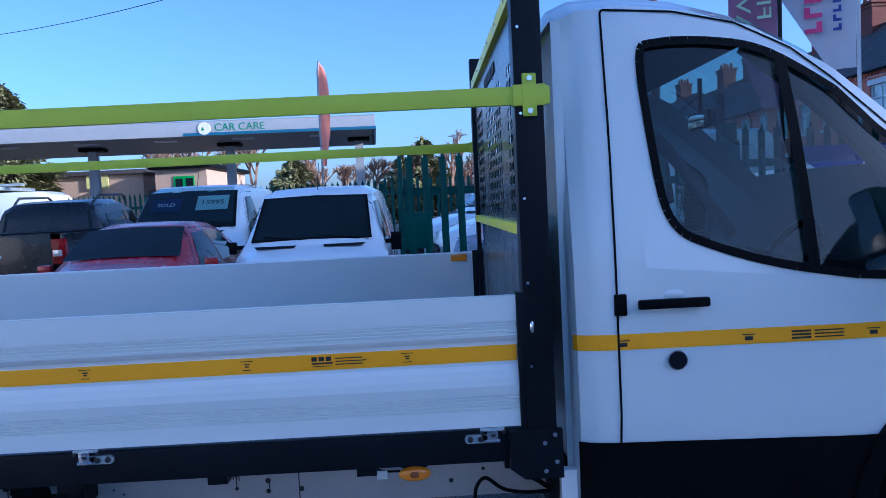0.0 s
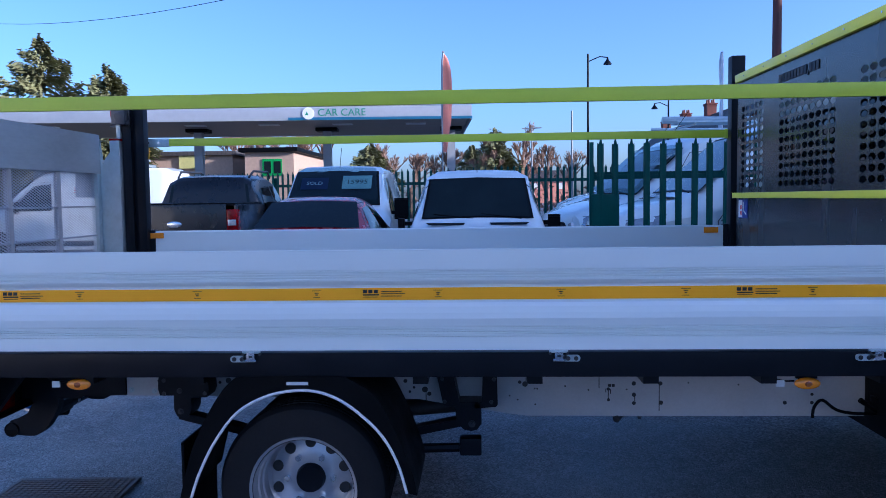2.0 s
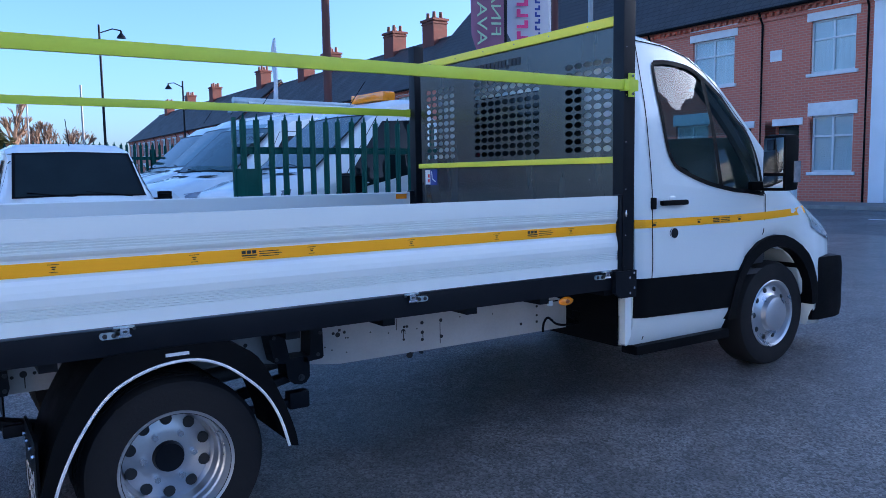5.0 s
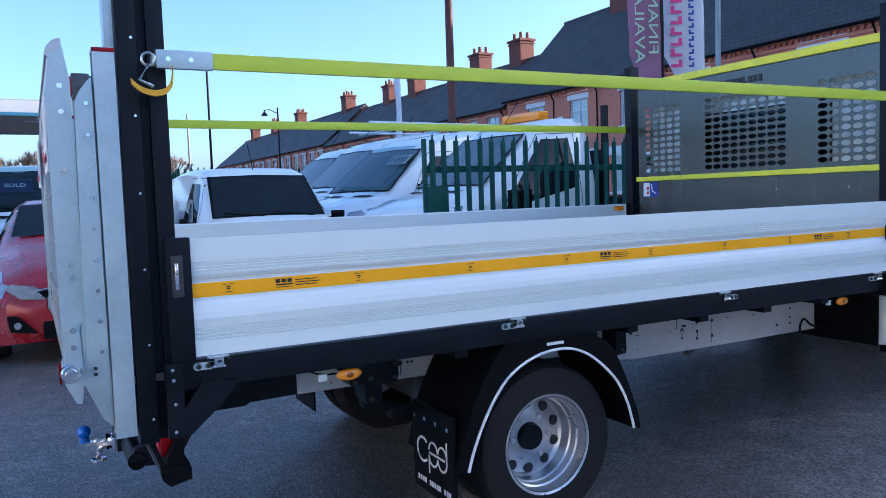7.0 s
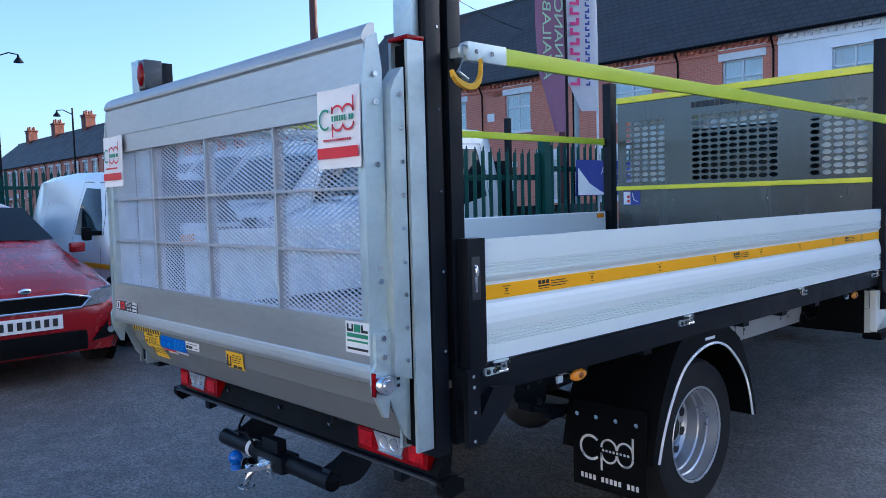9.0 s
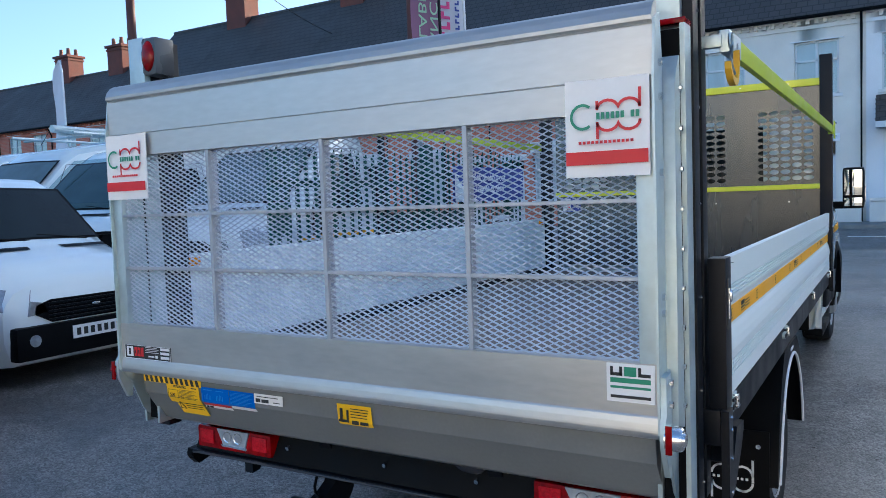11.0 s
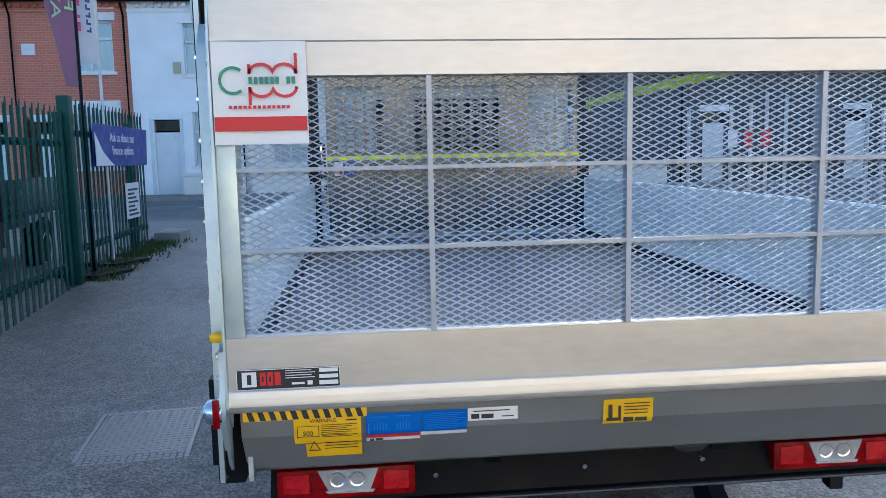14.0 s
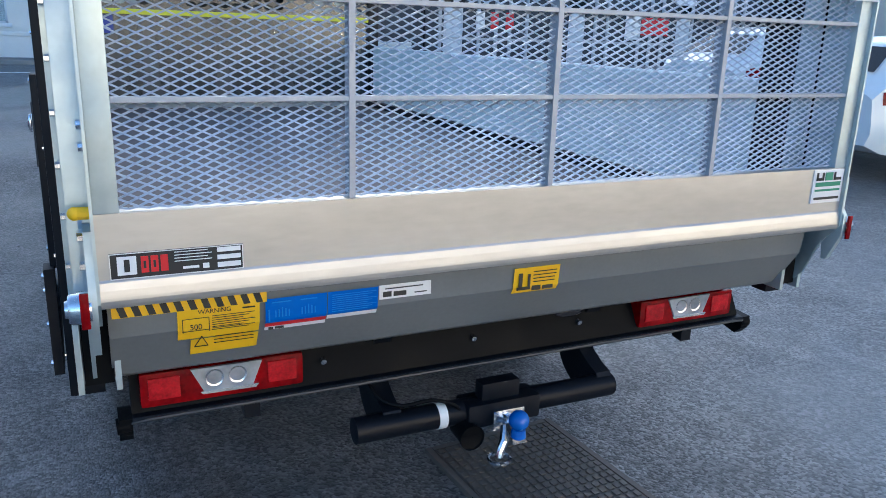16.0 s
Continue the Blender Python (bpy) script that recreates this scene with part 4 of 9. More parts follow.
def house(y0, w, z, wall, label, up, low, d0, x=20.0, eaves=6.1, ridge=4.6, depth=8.3, chimney=True, lintel=STONE):
    """A two-storey terraced house facing the street at -x."""
    h = thing("terraced_house", (x, y0 + w / 2, z), label, "house", "terraced houses along the street")
    y1 = y0 + w
    za, zb = (3.85, 5.45) if wall is not BRICK else (3.97, 5.55)
    holes = [(d0, d0 + 0.8, z, z + 2.45)] + [(a, b, z + 0.97, z + 2.68) for a, b in low] + [(a, b, z + za, z + zb) for a, b in up]
    part("wall", wall_with_holes(x, x + 0.3, y0, y1, z - 0.3, z + eaves, holes), wall, h)
    bm = B()
    box(bm, x + 0.3, x + depth, y0, y0 + 0.2, z - 0.3, z + eaves)
    box(bm, x + 0.3, x + depth, y1 - 0.2, y1, z - 0.3, z + eaves)
    box(bm, x + depth - 0.2, x + depth, y0 + 0.2, y1 - 0.2, z - 0.3, z + eaves)
    prism(bm, [(x + 0.1, z + eaves), (x + depth - 0.1, z + eaves), (x + depth / 2, z + eaves + ridge - 0.15)], "y", y0, y0 + 0.2)
    prism(bm, [(x + 0.1, z + eaves), (x + depth - 0.1, z + eaves), (x + depth / 2, z + eaves + ridge - 0.15)], "y", y1 - 0.2, y1)
    part("side_wall", bm, wall, h)
    bm = B()
    prism(bm, [(x - 0.28, z + eaves - 0.02), (x - 0.28, z + eaves + 0.1), (x + depth / 2, z + eaves + ridge + 0.1), (x + depth + 0.25, z + eaves + 0.1), (x + depth + 0.25, z + eaves - 0.02), (x + depth / 2, z + eaves + ridge - 0.05)], "y", y0, y1)
    roof = part("roof", bm, SLATE, h)
    bm = B()
    box(bm, x + depth / 2 - 0.08, x + depth / 2 + 0.08, y0, y1, z + eaves + ridge + 0.03, z + eaves + ridge + 0.17, 0.03)
    part("ridge_tiles", bm, SLATE, roof)
    bm = B()
    for k in range(int(w / 0.24)):
        box(bm, x - 0.11, x, y0 + k * 0.24 + 0.03, y0 + k * 0.24 + 0.14, z + eaves - 0.16, z + eaves - 0.05)
    box(bm, x - 0.06, x, y0, y1, z + eaves - 0.3, z + eaves - 0.2)
    box(bm, x - 0.12, x, y0, y1, z + eaves - 0.05, z + eaves)
    part("dentil_course", bm, BRICK if wall is BRICK else wall, h)
    bm = B()
    sweep(bm, [(x - 0.33, y0, z + eaves + 0.02), (x - 0.33, y1, z + eaves + 0.02)], 0.055, 8)
    part("gutter", bm, BLACK_PLASTIC, h)
    bm = B()
    sweep(bm, [(x - 0.3, y0 + 0.12, z + eaves), (x - 0.07, y0 + 0.12, z + eaves - 0.4), (x - 0.07, y0 + 0.12, z)], 0.035, 8)
    part("downpipe", bm, BLACK_PLASTIC, h)
    for ya, yb, za, zb in holes[1:]:
        window_unit(h, x + 0.1, ya, za, yb - ya, zb - za, lintel=lintel)
    bm = B()
    box(bm, x + 0.1, x + 0.15, d0, d0 + 0.8, z + 0.05, z + 2.05, 0.004)
    door = part("door", bm, UPVC, h, "white panelled front door")
    bm = B()
    box(bm, x + 0.085, x + 0.1, d0 + 0.12, d0 + 0.68, z + 0.2, z + 0.95, 0.01)
    box(bm, x + 0.085, x + 0.1, d0 + 0.12, d0 + 0.68, z + 1.05, z + 1.5, 0.01)
    part("panel", bm, UPVC, door)
    bm = B()
    box(bm, x + 0.1, x + 0.13, d0 + 0.04, d0 + 0.76, z + 2.1, z + 2.42)
    part("fanlight", bm, DARK_GLASS, door)
    bm = B()
    box(bm, x - 0.035, x + 0.06, d0 - 0.12, d0 + 0.92, z + 2.45, z + 2.67, 0.01)
    part("lintel", bm, lintel, door)
    if chimney:
        zc = z + eaves + ridge
        bm = B()
        box(bm, x + depth / 2 - 0.5, x + depth / 2 + 0.5, y1 - 1.3, y1 - 0.0, zc - 0.9, zc + 1.35)
        box(bm, x + depth / 2 - 0.55, x + depth / 2 + 0.55, y1 - 1.35, y1 + 0.05, zc + 1.1, zc + 1.2)
        box(bm, x + depth / 2 - 0.6, x + depth / 2 + 0.6, y1 - 1.4, y1 + 0.1, zc + 1.28, zc + 1.42)
        stack = part("chimney", bm, BRICK_DARK, h)
        for k in range(4):
            bm = B()
            cyl(bm, (x + depth / 2 - 0.25 + 0.5 * (k % 2), y1 - 1.0 + 0.7 * (k // 2), zc + 1.42), (x + depth / 2 - 0.25 + 0.5 * (k % 2), y1 - 1.0 + 0.7 * (k // 2), zc + 1.85), 0.13, 10, 0.1)
            part("chimney_pot", bm, TERRACOTTA, stack)
    return h


Z0 = ground_z(20) + 0.02
DARK_FRONT = mat("dark sooty brick and shopfront", (0.035, 0.036, 0.042), 0.5, var=0.4, scale=0.8, fine=12)
TERRACE = []          # (y0, width, wall, upper windows, lower windows, door)
for k in range(7):
    if k == 0:
        TERRACE.append((-1.7, 4.3, RENDER_WHITE, [(-1.2, 0.0), (1.1, 2.2)], [(-1.35, -0.15)], 0.9))
        continue
    y0 = -1.7 - 5.2 * k
    TERRACE.append((y0, 5.2, DARK_FRONT, [(y0 + 0.7, y0 + 1.9), (y0 + 3.3, y0 + 4.5)], [], y0 + 3.75))
TERRACE += [
    (2.6, 5.18, RENDER_CREAM, [(5.9, 7.1), (3.3, 4.5)], [(5.85, 7.0)], 3.4),
    (7.78, 3.52, RENDER_WHITE, [(8.33, 9.64)], [(8.36, 9.49)], 9.9),
    (11.3, 3.4, BRICK, [(11.8, 13.2)], [(11.8, 13.1)], 13.5),
    (14.7, 4.6, BRICK, [(15.9, 17.6)], [(16.9, 18.3)], 15.2),
    (19.3, 5.0, BRICK, [(21.7, 23.1)], [(19.9, 21.3)], 22.6),
    (24.3, 4.0, BRICK, [(25.5, 26.9)], [(26.2, 27.6)], 24.7),
    (28.3, 3.4, BRICK, [(29.2, 30.6)], [(28.6, 29.9)], 30.6),
    (31.7, 4.5, BRICK, [(32.7, 34.2)], [(34.2, 35.5)], 32.2)]
for n_, (y0, w, wall, up, low, door_y) in enumerate(TERRACE):
    lab = "red brick terraced house with pale lintels and slate roof" if wall is BRICK else "dark fronted terraced building across the street" if wall is DARK_FRONT else ("white rendered terraced house with white windows" if wall is RENDER_WHITE else "cream rendered terraced house with white windows")
    home = house(y0, w, Z0, wall, lab, up, low, door_y, chimney=n_ % 2 == 1, lintel=STONE if wall is BRICK else RENDER_WHITE)
    if wall is BRICK and n_ % 2:
        bm = B()
        box(bm, 19.97, 20.0, y0 + w - 0.55, y0 + w - 0.15, Z0 + 4.5, Z0 + 4.85, 0.005)
        part("date_stone", bm, STONE, home)
    if abs(y0 + 1.7) < 0.01:
        bm = B()
        prism(bm, [(19.1, Z0 + 2.75), (19.1, Z0 + 2.9), (20.0, Z0 + 3.7), (20.0, Z0 + 2.75)], "y", -1.6, 2.35)
        porch = part("porch_roof", bm, SLATE, home, "dark slate lean-to roof over the door")
        bm = B()
        box(bm, 19.05, 19.1, -1.6, 2.35, Z0 + 2.7, Z0 + 2.88, 0.01)
        part("porch_fascia", bm, UPVC, porch)
        for k in range(5):
            bm = B()
            box(bm, 19.16 + k * 0.17, 19.3 + k * 0.17, -1.62, 2.37, Z0 + 2.95 + k * 0.15, Z0 + 2.985 + k * 0.15)
            part("slate_course", bm, SLATE, porch)
    if y0 == 7.78:
        bm = B()
        box(bm, 19.9, 20.0, 9.75, 9.98, Z0 + 3.9, Z0 + 4.25, 0.02)
        part("alarm_box", bm, mat("yellowed plastic", (0.5, 0.45, 0.3), 0.5), home)
        for ya in (9.8, 10.75):
            bm = B()
            box(bm, 19.96, 20.06, ya, ya + 0.09, Z0, Z0 + 2.5, 0.008)
            part("door_post", bm, UPVC, home)
        bm = B()
        cyl(bm, (19.94, 7.5, Z0), (19.94, 7.5, Z0 + 6.0), 0.05, 10)
        part("downpipe", bm, RENDER_WHITE, home)
for n_ in range(15):
    y0 = 36.4 + n_ * 5.0
    low_row = n_ > 5
    house(y0, 5.0, Z0, BRICK, "smaller red brick terraced house farther along the street", [(y0 + 0.7, y0 + 2.0), (y0 + 3.1, y0 + 4.3)], [(y0 + 0.7, y0 + 2.0)], y0 + 3.3, eaves=6.0 if low_row else 5.8, ridge=3.7 if low_row else 3.5, chimney=n_ in (0, 1, 3, 4, 6, 9, 11, 13))

# added closing walls that no view shows; the first shuts the south side
bm = B()
box(bm, -25, 25, -34, -28, -0.6, 4.5)
solid("wall_showroom", bm, RENDER_CREAM, "plain pale wall added unseen behind the yard", "wall", kind="structure")
# added sunlit wall, out of view, that the tail lift platform reflects warm
bm = B()
box(bm, -24, -18, -26, 7, -0.6, 6.0)
solid("wall_workshop", bm, RENDER_CREAM, "plain cream wall added unseen to bounce warm sunlight", "wall", kind="structure")


# ---- canopy of the car care station ----
TEAL = mat("teal blue stripe", (0.02, 0.13, 0.24), 0.5, var=0.1)


def canopy():
    p0, p1 = Vector((-1.6, 25.5, 0.07)), Vector((-26.0, 23.9, 0.07))
    d = (p1 - p0)
    L = d.length
    c = thing("station_canopy", p0, "white flat forecourt canopy with blue stripe and lettering", "canopy")
    c.rotation_euler.z = math.atan2(d.y, d.x)
    BASES[c.name] = Vector((0, 0, 0))
    bm = B()
    box(bm, 0.05, L, -6.3, -0.05, 4.2, 4.26)
    part("soffit", bm, SOFFIT, c)
    for name, r in (("front_fascia", (-0.06, L, 0.0, 0.06)), ("end_fascia", (-0.06, 0.0, -6.3, -0.002)), ("rear_fascia", (-0.06, L, -6.36, -6.302))):
        bm = B()
        box(bm, *r, 4.17, 4.62, 0.01)
        part(name, bm, FASCIA, c)
    bm = B()
    box(bm, -0.075, 6.1, 0.062, 0.075, 4.18, 4.27)
    part("stripe", bm, TEAL, c)
    bm = B()
    box(bm, -0.078, -0.062, -6.3, 0.07, 4.18, 4.27)
    part("end_stripe", bm, TEAL, c)
    bm = B()
    box(bm, -0.06, L, -6.3, 0.06, 4.62, 4.65, 0.004)
    part("capping", bm, GREY_POLE, c)
    for x in (0.55, 5.2, 10.0, 16.0, 22.0):
        bm = B()
        box(bm, x - 0.15, x + 0.15, -3.2, -2.9, -0.1, 4.1)
        column = part("column", bm, FASCIA, c)
        bm = B()
        box(bm, x - 0.4, x + 0.4, -3.4, -2.7, 4.06, 4.19, 0.02)
        part("column_head", bm, BLACK_PLASTIC, column)
    for k in range(8):
        bm = B()
        box(bm, 1.5 + k * 2.6, 2.2 + k * 2.6, -1.7, -1.3, 4.16, 4.195, 0.01)
        part("soffit_light", bm, UPVC, c)
    words("lettering", "CAR CARE", 0.34, Matrix.Translation((4.3, 0.066, 4.42)) @ Matrix.Rotation(math.pi, 4, "Z") @ Matrix.Rotation(math.pi / 2, 4, "X"), GREEN_INK, c, 0.004)
    bm = B()
    cyl(bm, (5.42, 0.06, 4.4), (5.42, 0.09, 4.4), 0.2, 24)
    roundel = part("roundel", bm, WHITE_INK, c)
    bm = B()
    prism(bm, [(5.53, 4.34), (5.47, 4.47), (5.41, 4.34), (5.36, 4.47), (5.31, 4.34)][:3], "y", 0.09, 0.094)
    part("roundel_mark", bm, GREEN_INK, roundel)
    return c


canopy()

# ---- the dropside truck ----
TRUCK_LABEL = "white single cab dropside truck with black posts and lime rails"
truck = thing("dropside_truck", (-1.0, 3.285, 0.1), TRUCK_LABEL, "truck")
YC = 3.285          # middle line of the truck
YN, YF = 2.24, 4.395  # outer faces of the two dropsides
X0, X1 = -3.52, 0.25  # rear and front end of the dropsides


def side_profile(y_out, sgn):
    """The ribbed section of a dropside: (y, z), sgn is the outward direction."""
    def o(d):
        return y_out + sgn * d
    pts = [(o(0), 1.385)]
    for k in range(4):
        z = 1.3085 - k * 0.0098
        pts += [(o(0), z), (o(-0.007), z - 0.0008), (o(-0.007), z - 0.0052), (o(0), z - 0.006)]
    pts += [(o(0.0), 1.266), (o(-0.005), 1.256), (o(-0.011), 1.248), (o(-0.013), 1.24), (o(-0.013), 1.187), (o(-0.012), 1.178), (o(-0.006), 1.163), (o(0.0), 1.14), (o(0.003), 1.118), (o(0.001), 1.1), (o(0), 1.092)]
    for k in range(5):
        z = 1.0905 - k * 0.0094
        pts += [(o(0), z), (o(-0.007), z - 0.0008), (o(-0.007), z - 0.0052), (o(0), z - 0.006)]
    pts += [(o(0), 0.995), (o(-0.028), 0.99), (o(-0.028), 1.378), (o(-0.022), 1.385)]
    return pts


for y_out, sgn in ((YN, -1), (YF, 1)):
    bm = B()
    prism(bm, side_profile(y_out, sgn), "x", X0, X1)
    side = part("dropside", bm, ALU_WHITE, truck, "white ribbed aluminium dropside", smooth=False)
    bm = B()
    y = y_out - sgn * 0.013
    box(bm, X0 + 0.01, X1 - 0.004, min(y, y + sgn * 0.003), max(y, y + sgn * 0.003), 1.19, 1.237)
    part("tape", bm, TAPE, side, "amber reflective tape")
    if sgn < 0:
        bm = B()
        for k in range(8):
            x = -3.382 + k * 0.472
            for dz, w_, h_ in ((0.013, 0.036, 0.002), (0.004, 0.016, 0.0035), (-0.003, 0.01, 0.004), (-0.013, 0.026, 0.002)):
                box(bm, x - w_ / 2, x + w_ / 2, y - 0.0045, y - 0.0035, 1.2145 + dz - h_ / 2, 1.2145 + dz + h_ / 2)
        for x in (-3.17, -1.735, -0.31):
            for k in range(3):
                box(bm, x - 0.05 + k * 0.021, x - 0.034 + k * 0.021, y - 0.0045, y - 0.0035, 1.217, 1.23)
            box(bm, x - 0.05, x + 0.012, y - 0.0045, y - 0.0035, 1.208, 1.213)
            box(bm, x - 0.048, x + 0.008, y - 0.0045, y - 0.0035, 1.201, 1.203)
            for k in range(3):
                box(bm, x + 0.02, x + 0.1 + 0.012 * (k % 2), y - 0.0045, y - 0.0035, 1.204 + k * 0.009, 1.207 + k * 0.009)
        part("print", bm, BLACK_INK, side)

# corner plates of the dropsides, with recessed latch
for xa, xb in ((0.248, 0.318), (-3.58, -3.502)):
    for y_out, sgn in ((YN, -1), (YF, 1)):
        bm = B()
        ya, yb = sorted((y_out + sgn * 0.012, y_out - sgn * 0.035))
        box(bm, xa, xb, ya, yb, 0.98, 1.392, 0.004)
        plate = part("corner_plate", bm, BLACK_STEEL, truck)
        bm = B()
        xm = (xa + xb) / 2 + (0.008 if xa > 0 else -0.008)
        xs = xm - 0.012 if xa > 0 else xb - 0.012
        f = y_out + sgn * 0.013
        box(bm, xm - 0.016, xm + 0.02, f - 0.002, f + 0.002, 1.2, 1.335, 0.001)
        part("latch_slot", bm, INTERIOR, plate)
        bm = B()
        ball(bm, (xm, f + sgn * 0.006, 1.29), 0.012, (0.6, 0.5, 1.6))
        box(bm, xm - 0.006, xm + 0.006, f - 0.004, f + 0.004, 1.225, 1.31, 0.003)
        part("latch_handle", bm, CHROME, plate)
        bm = B()
        for dz in (1.375, 1.01):
            cyl(bm, (xs, f - 0.004, dz), (xs, f + sgn * 0.004, dz), 0.006, 8)
        part("bolt", bm, CHROME, plate)

# posts: (x range, y range, foot, top)
POSTS = [((0.268, 0.352), (2.222, 2.3), 0.85, 2.48), ((0.28, 0.364), (4.325, 4.405), 0.85, 2.46), ((-3.684, -3.538), (2.28, 2.35), 0.72, 2.36), ((-3.684, -3.538), (4.32, 4.39), 0.72, 2.23)]
for (xa, xb), (ya, yb), za, zb in POSTS:
    bm = B()
    if xa > 0:
        box(bm, xa, xb, ya, yb, za, zb, 0.005)
    else:
        box(bm, xa, xa + 0.06, ya, yb, za, zb, 0.004)
        box(bm, xa + 0.055, xb - 0.05, ya + 0.03, yb - 0.02, za + 0.003, zb - 0.003)
        box(bm, xb - 0.055, xb, ya, yb, za + 0.02, zb, 0.004)
    post = part("post", bm, BLACK_STEEL, truck, "black powder-coated steel post")
    bm = B()
    yb_ = ya if ya < YC else yb
    for k in range(7):
        z = za + 0.08 + k * (zb - za - 0.16) / 6
        cyl(bm, ((xa + 0.045 if xa < 0 else xa + 0.016), yb_ - 0.004, z), ((xa + 0.045 if xa < 0 else xa + 0.016), yb_ + 0.004, z), 0.0045, 7)
    part("rivet", bm, CHROME, post)

# side rails
for y, z0, z1, ya, yb in ((YN, 1.934, 1.986, 2.215, 2.235), (YF, 1.95, 2.0, 4.397, 4.414)):
    bm = B()
    box(bm, -3.4, 0.37, ya, yb, z0, z1, 0.003)
    rail = part("side_rail", bm, LIME, truck, "lime green side rail")
    bm = B()
    box(bm, -3.575, -3.4, ya - 0.003, yb + 0.003, z0 - 0.003, z1 + 0.003, 0.003)
    end = part("rail_end", bm, GALV, rail)
    bm = B()
    for x in (-3.54, -3.47):
        cyl(bm, (x, ya - 0.006, (z0 + z1) / 2), (x, yb + 0.006, (z0 + z1) / 2), 0.008, 10)
    part("bolt", bm, CHROME, end)
    bm = B()
    lathe(bm, [(0.02, -0.004), (0.024, 0.0), (0.02, 0.004), (0.016, 0.0), (0.02, -0.004)], (-3.6, ya - 0.01, 1.955), "y", 18)
    sweep(bm, [(-3.6, ya - 0.012, 1.94), (-3.63, ya - 0.015, 1.89), (-3.59, ya - 0.015, 1.87)], 0.006, 6)
    yi = sorted((yb - 0.004, 2.284)) if y == YN else sorted((ya + 0.004, 4.386))
    box(bm, -3.585, -3.56, yi[0], yi[1], z0 + 0.01, z1 - 0.01, 0.003)
    part("retaining_ring", bm, GALV, end)
    bm = B()
    line = smooth_line([(-3.655, 1.885), (-3.63, 1.862), (-3.59, 1.85), (-3.555, 1.858), (-3.535, 1.885), (-3.53, 1.93)], 4)
    prism(bm, [(x, z + 0.009) for x, z in line] + [(x + 0.002, z - 0.009) for x, z in reversed(line)], "y", ya - 0.02, ya - 0.004)
    part("strap", bm, mat("yellow strap", (0.72, 0.4, 0.02), 0.7, var=0.2) if y == YN else bpy.data.materials["yellow strap"], end)
    bm = B()
    box(bm, 0.262, 0.358, ya - 0.008, yb + 0.012, z0 - 0.004, z1 + 0.004, 0.002)
    box(bm, 0.29, 0.33, ya - 0.01, ya, z0 - 0.035, z1 + 0.035, 0.003)
    clamp = part("rail_clamp", bm, LIME, rail)
    bm = B()
    for z in (z0 - 0.02, z1 + 0.02):
        cyl(bm, (0.31, ya - 0.018, z), (0.31, ya, z), 0.008, 8)
    part("bolt", bm, CHROME, clamp)


# headboard with slotted panels
def slotted_panel():
    """A sheet across y at x = 0.30 with three fields of oval slots."""
    bm = B()
    x = 0.3
    y0, y1, z0, z1 = 2.3, 4.27, 1.0, 2.31
    fields = [(4.2, 3.825, 5), (3.6, 2.925, 9), (2.71, 2.335, 5)]
    rows, zb, dz = 11, 1.615, 0.0465
    zt = zb + rows * dz
    q = lambda a, b, c, d: bm.faces.new([bm.verts.new((x, *p)) for p in ((a, c), (b, c), (b, d), (a, d))])
    q(y0, y1, z0, zb)
    q(y0, y1, zt, z1)
    edges = sorted([y0, y1] + [v for f in fields for v in f[:2]])
    for a, b in zip(edges, edges[1:]):
        f = next((f for f in fields if f[1] <= (a + b) / 2 <= f[0]), None)
        if f is None:
            q(a, b, zb, zt)
            continue
        dy = (b - a) / f[2]
        for i in range(f[2]):
            for j in range(rows):
                cy, cz = a + (i + 0.5) * dy, zb + (j + 0.5) * dz
                inner, outer = [], []
                for k in range(12):
                    t = 2 * math.pi * k / 12 + math.pi / 12
                    c, s = math.cos(t), math.sin(t)
                    inner.append(bm.verts.new((x, cy + 0.0335 * c, cz + 0.0168 * s)))
                    m_ = max(abs(c), abs(s))
                    outer.append(bm.verts.new((x, cy + dy / 2 * c / m_, cz + dz / 2 * s / m_)))
                for k in range(12):
                    bm.faces.new((outer[k], outer[(k + 1) % 12], inner[(k + 1) % 12], inner[k]))
    r = bmesh.ops.extrude_face_region(bm, geom=bm.faces[:])
    bmesh.ops.translate(bm, vec=(0.004, 0, 0), verts=[v for v in r["geom"] if isinstance(v, bmesh.types.BMVert)])
    return bm


hb = part("headboard", slotted_panel(), HEADBOARD, truck, "dark stainless headboard with slotted ventilation fields", smooth=False)
for z, h, d in ((2.3, 0.05, 0.02), (1.575, 0.034, 0.03)):
    bm = B()
    box(bm, 0.3 - d, 0.33, 2.3, 4.27, z - h / 2, z + h / 2, 0.004)
    part("edge_strip", bm, LIME_STRIP, hb, "yellow folded edge strip")
bm = B()
for y in (2.5, 3.0, 3.76, 4.0):
    cyl(bm, (0.296, y, 1.47), (0.3, y, 1.47), 0.005, 8)
for k in range(6):
    cyl(bm, (0.276, 2.5 + k * 0.32, 2.3), (0.282, 2.5 + k * 0.32, 2.3), 0.0045, 8)
part("bolt", bm, CHROME, hb)
bm = B()
box(bm, 0.2965, 0.2985, 4.06, 4.22, 1.435, 1.55)
sticker = part("warning_sticker", bm, NAVY_INK, hb, "blue white and orange warning sticker")
bm = B()
box(bm, 0.2945, 0.296, 4.15, 4.215, 1.44, 1.545)
part("sticker_panel", bm, WHITE_INK, sticker)
bm = B()
for k, z in enumerate((1.455, 1.49)):
    box(bm, 0.2935, 0.2942, 4.156, 4.18, z, z + 0.024)
part("sticker_mark", bm, RED_INK, sticker)
bm = B()
sweep(bm, [(0.295, 4.13, 1.535), (0.295, 4.12, 1.48), (0.295, 4.08, 1.46)], 0.004, 5)
part("sticker_drawing", bm, WHITE_INK, sticker)
bm = B()
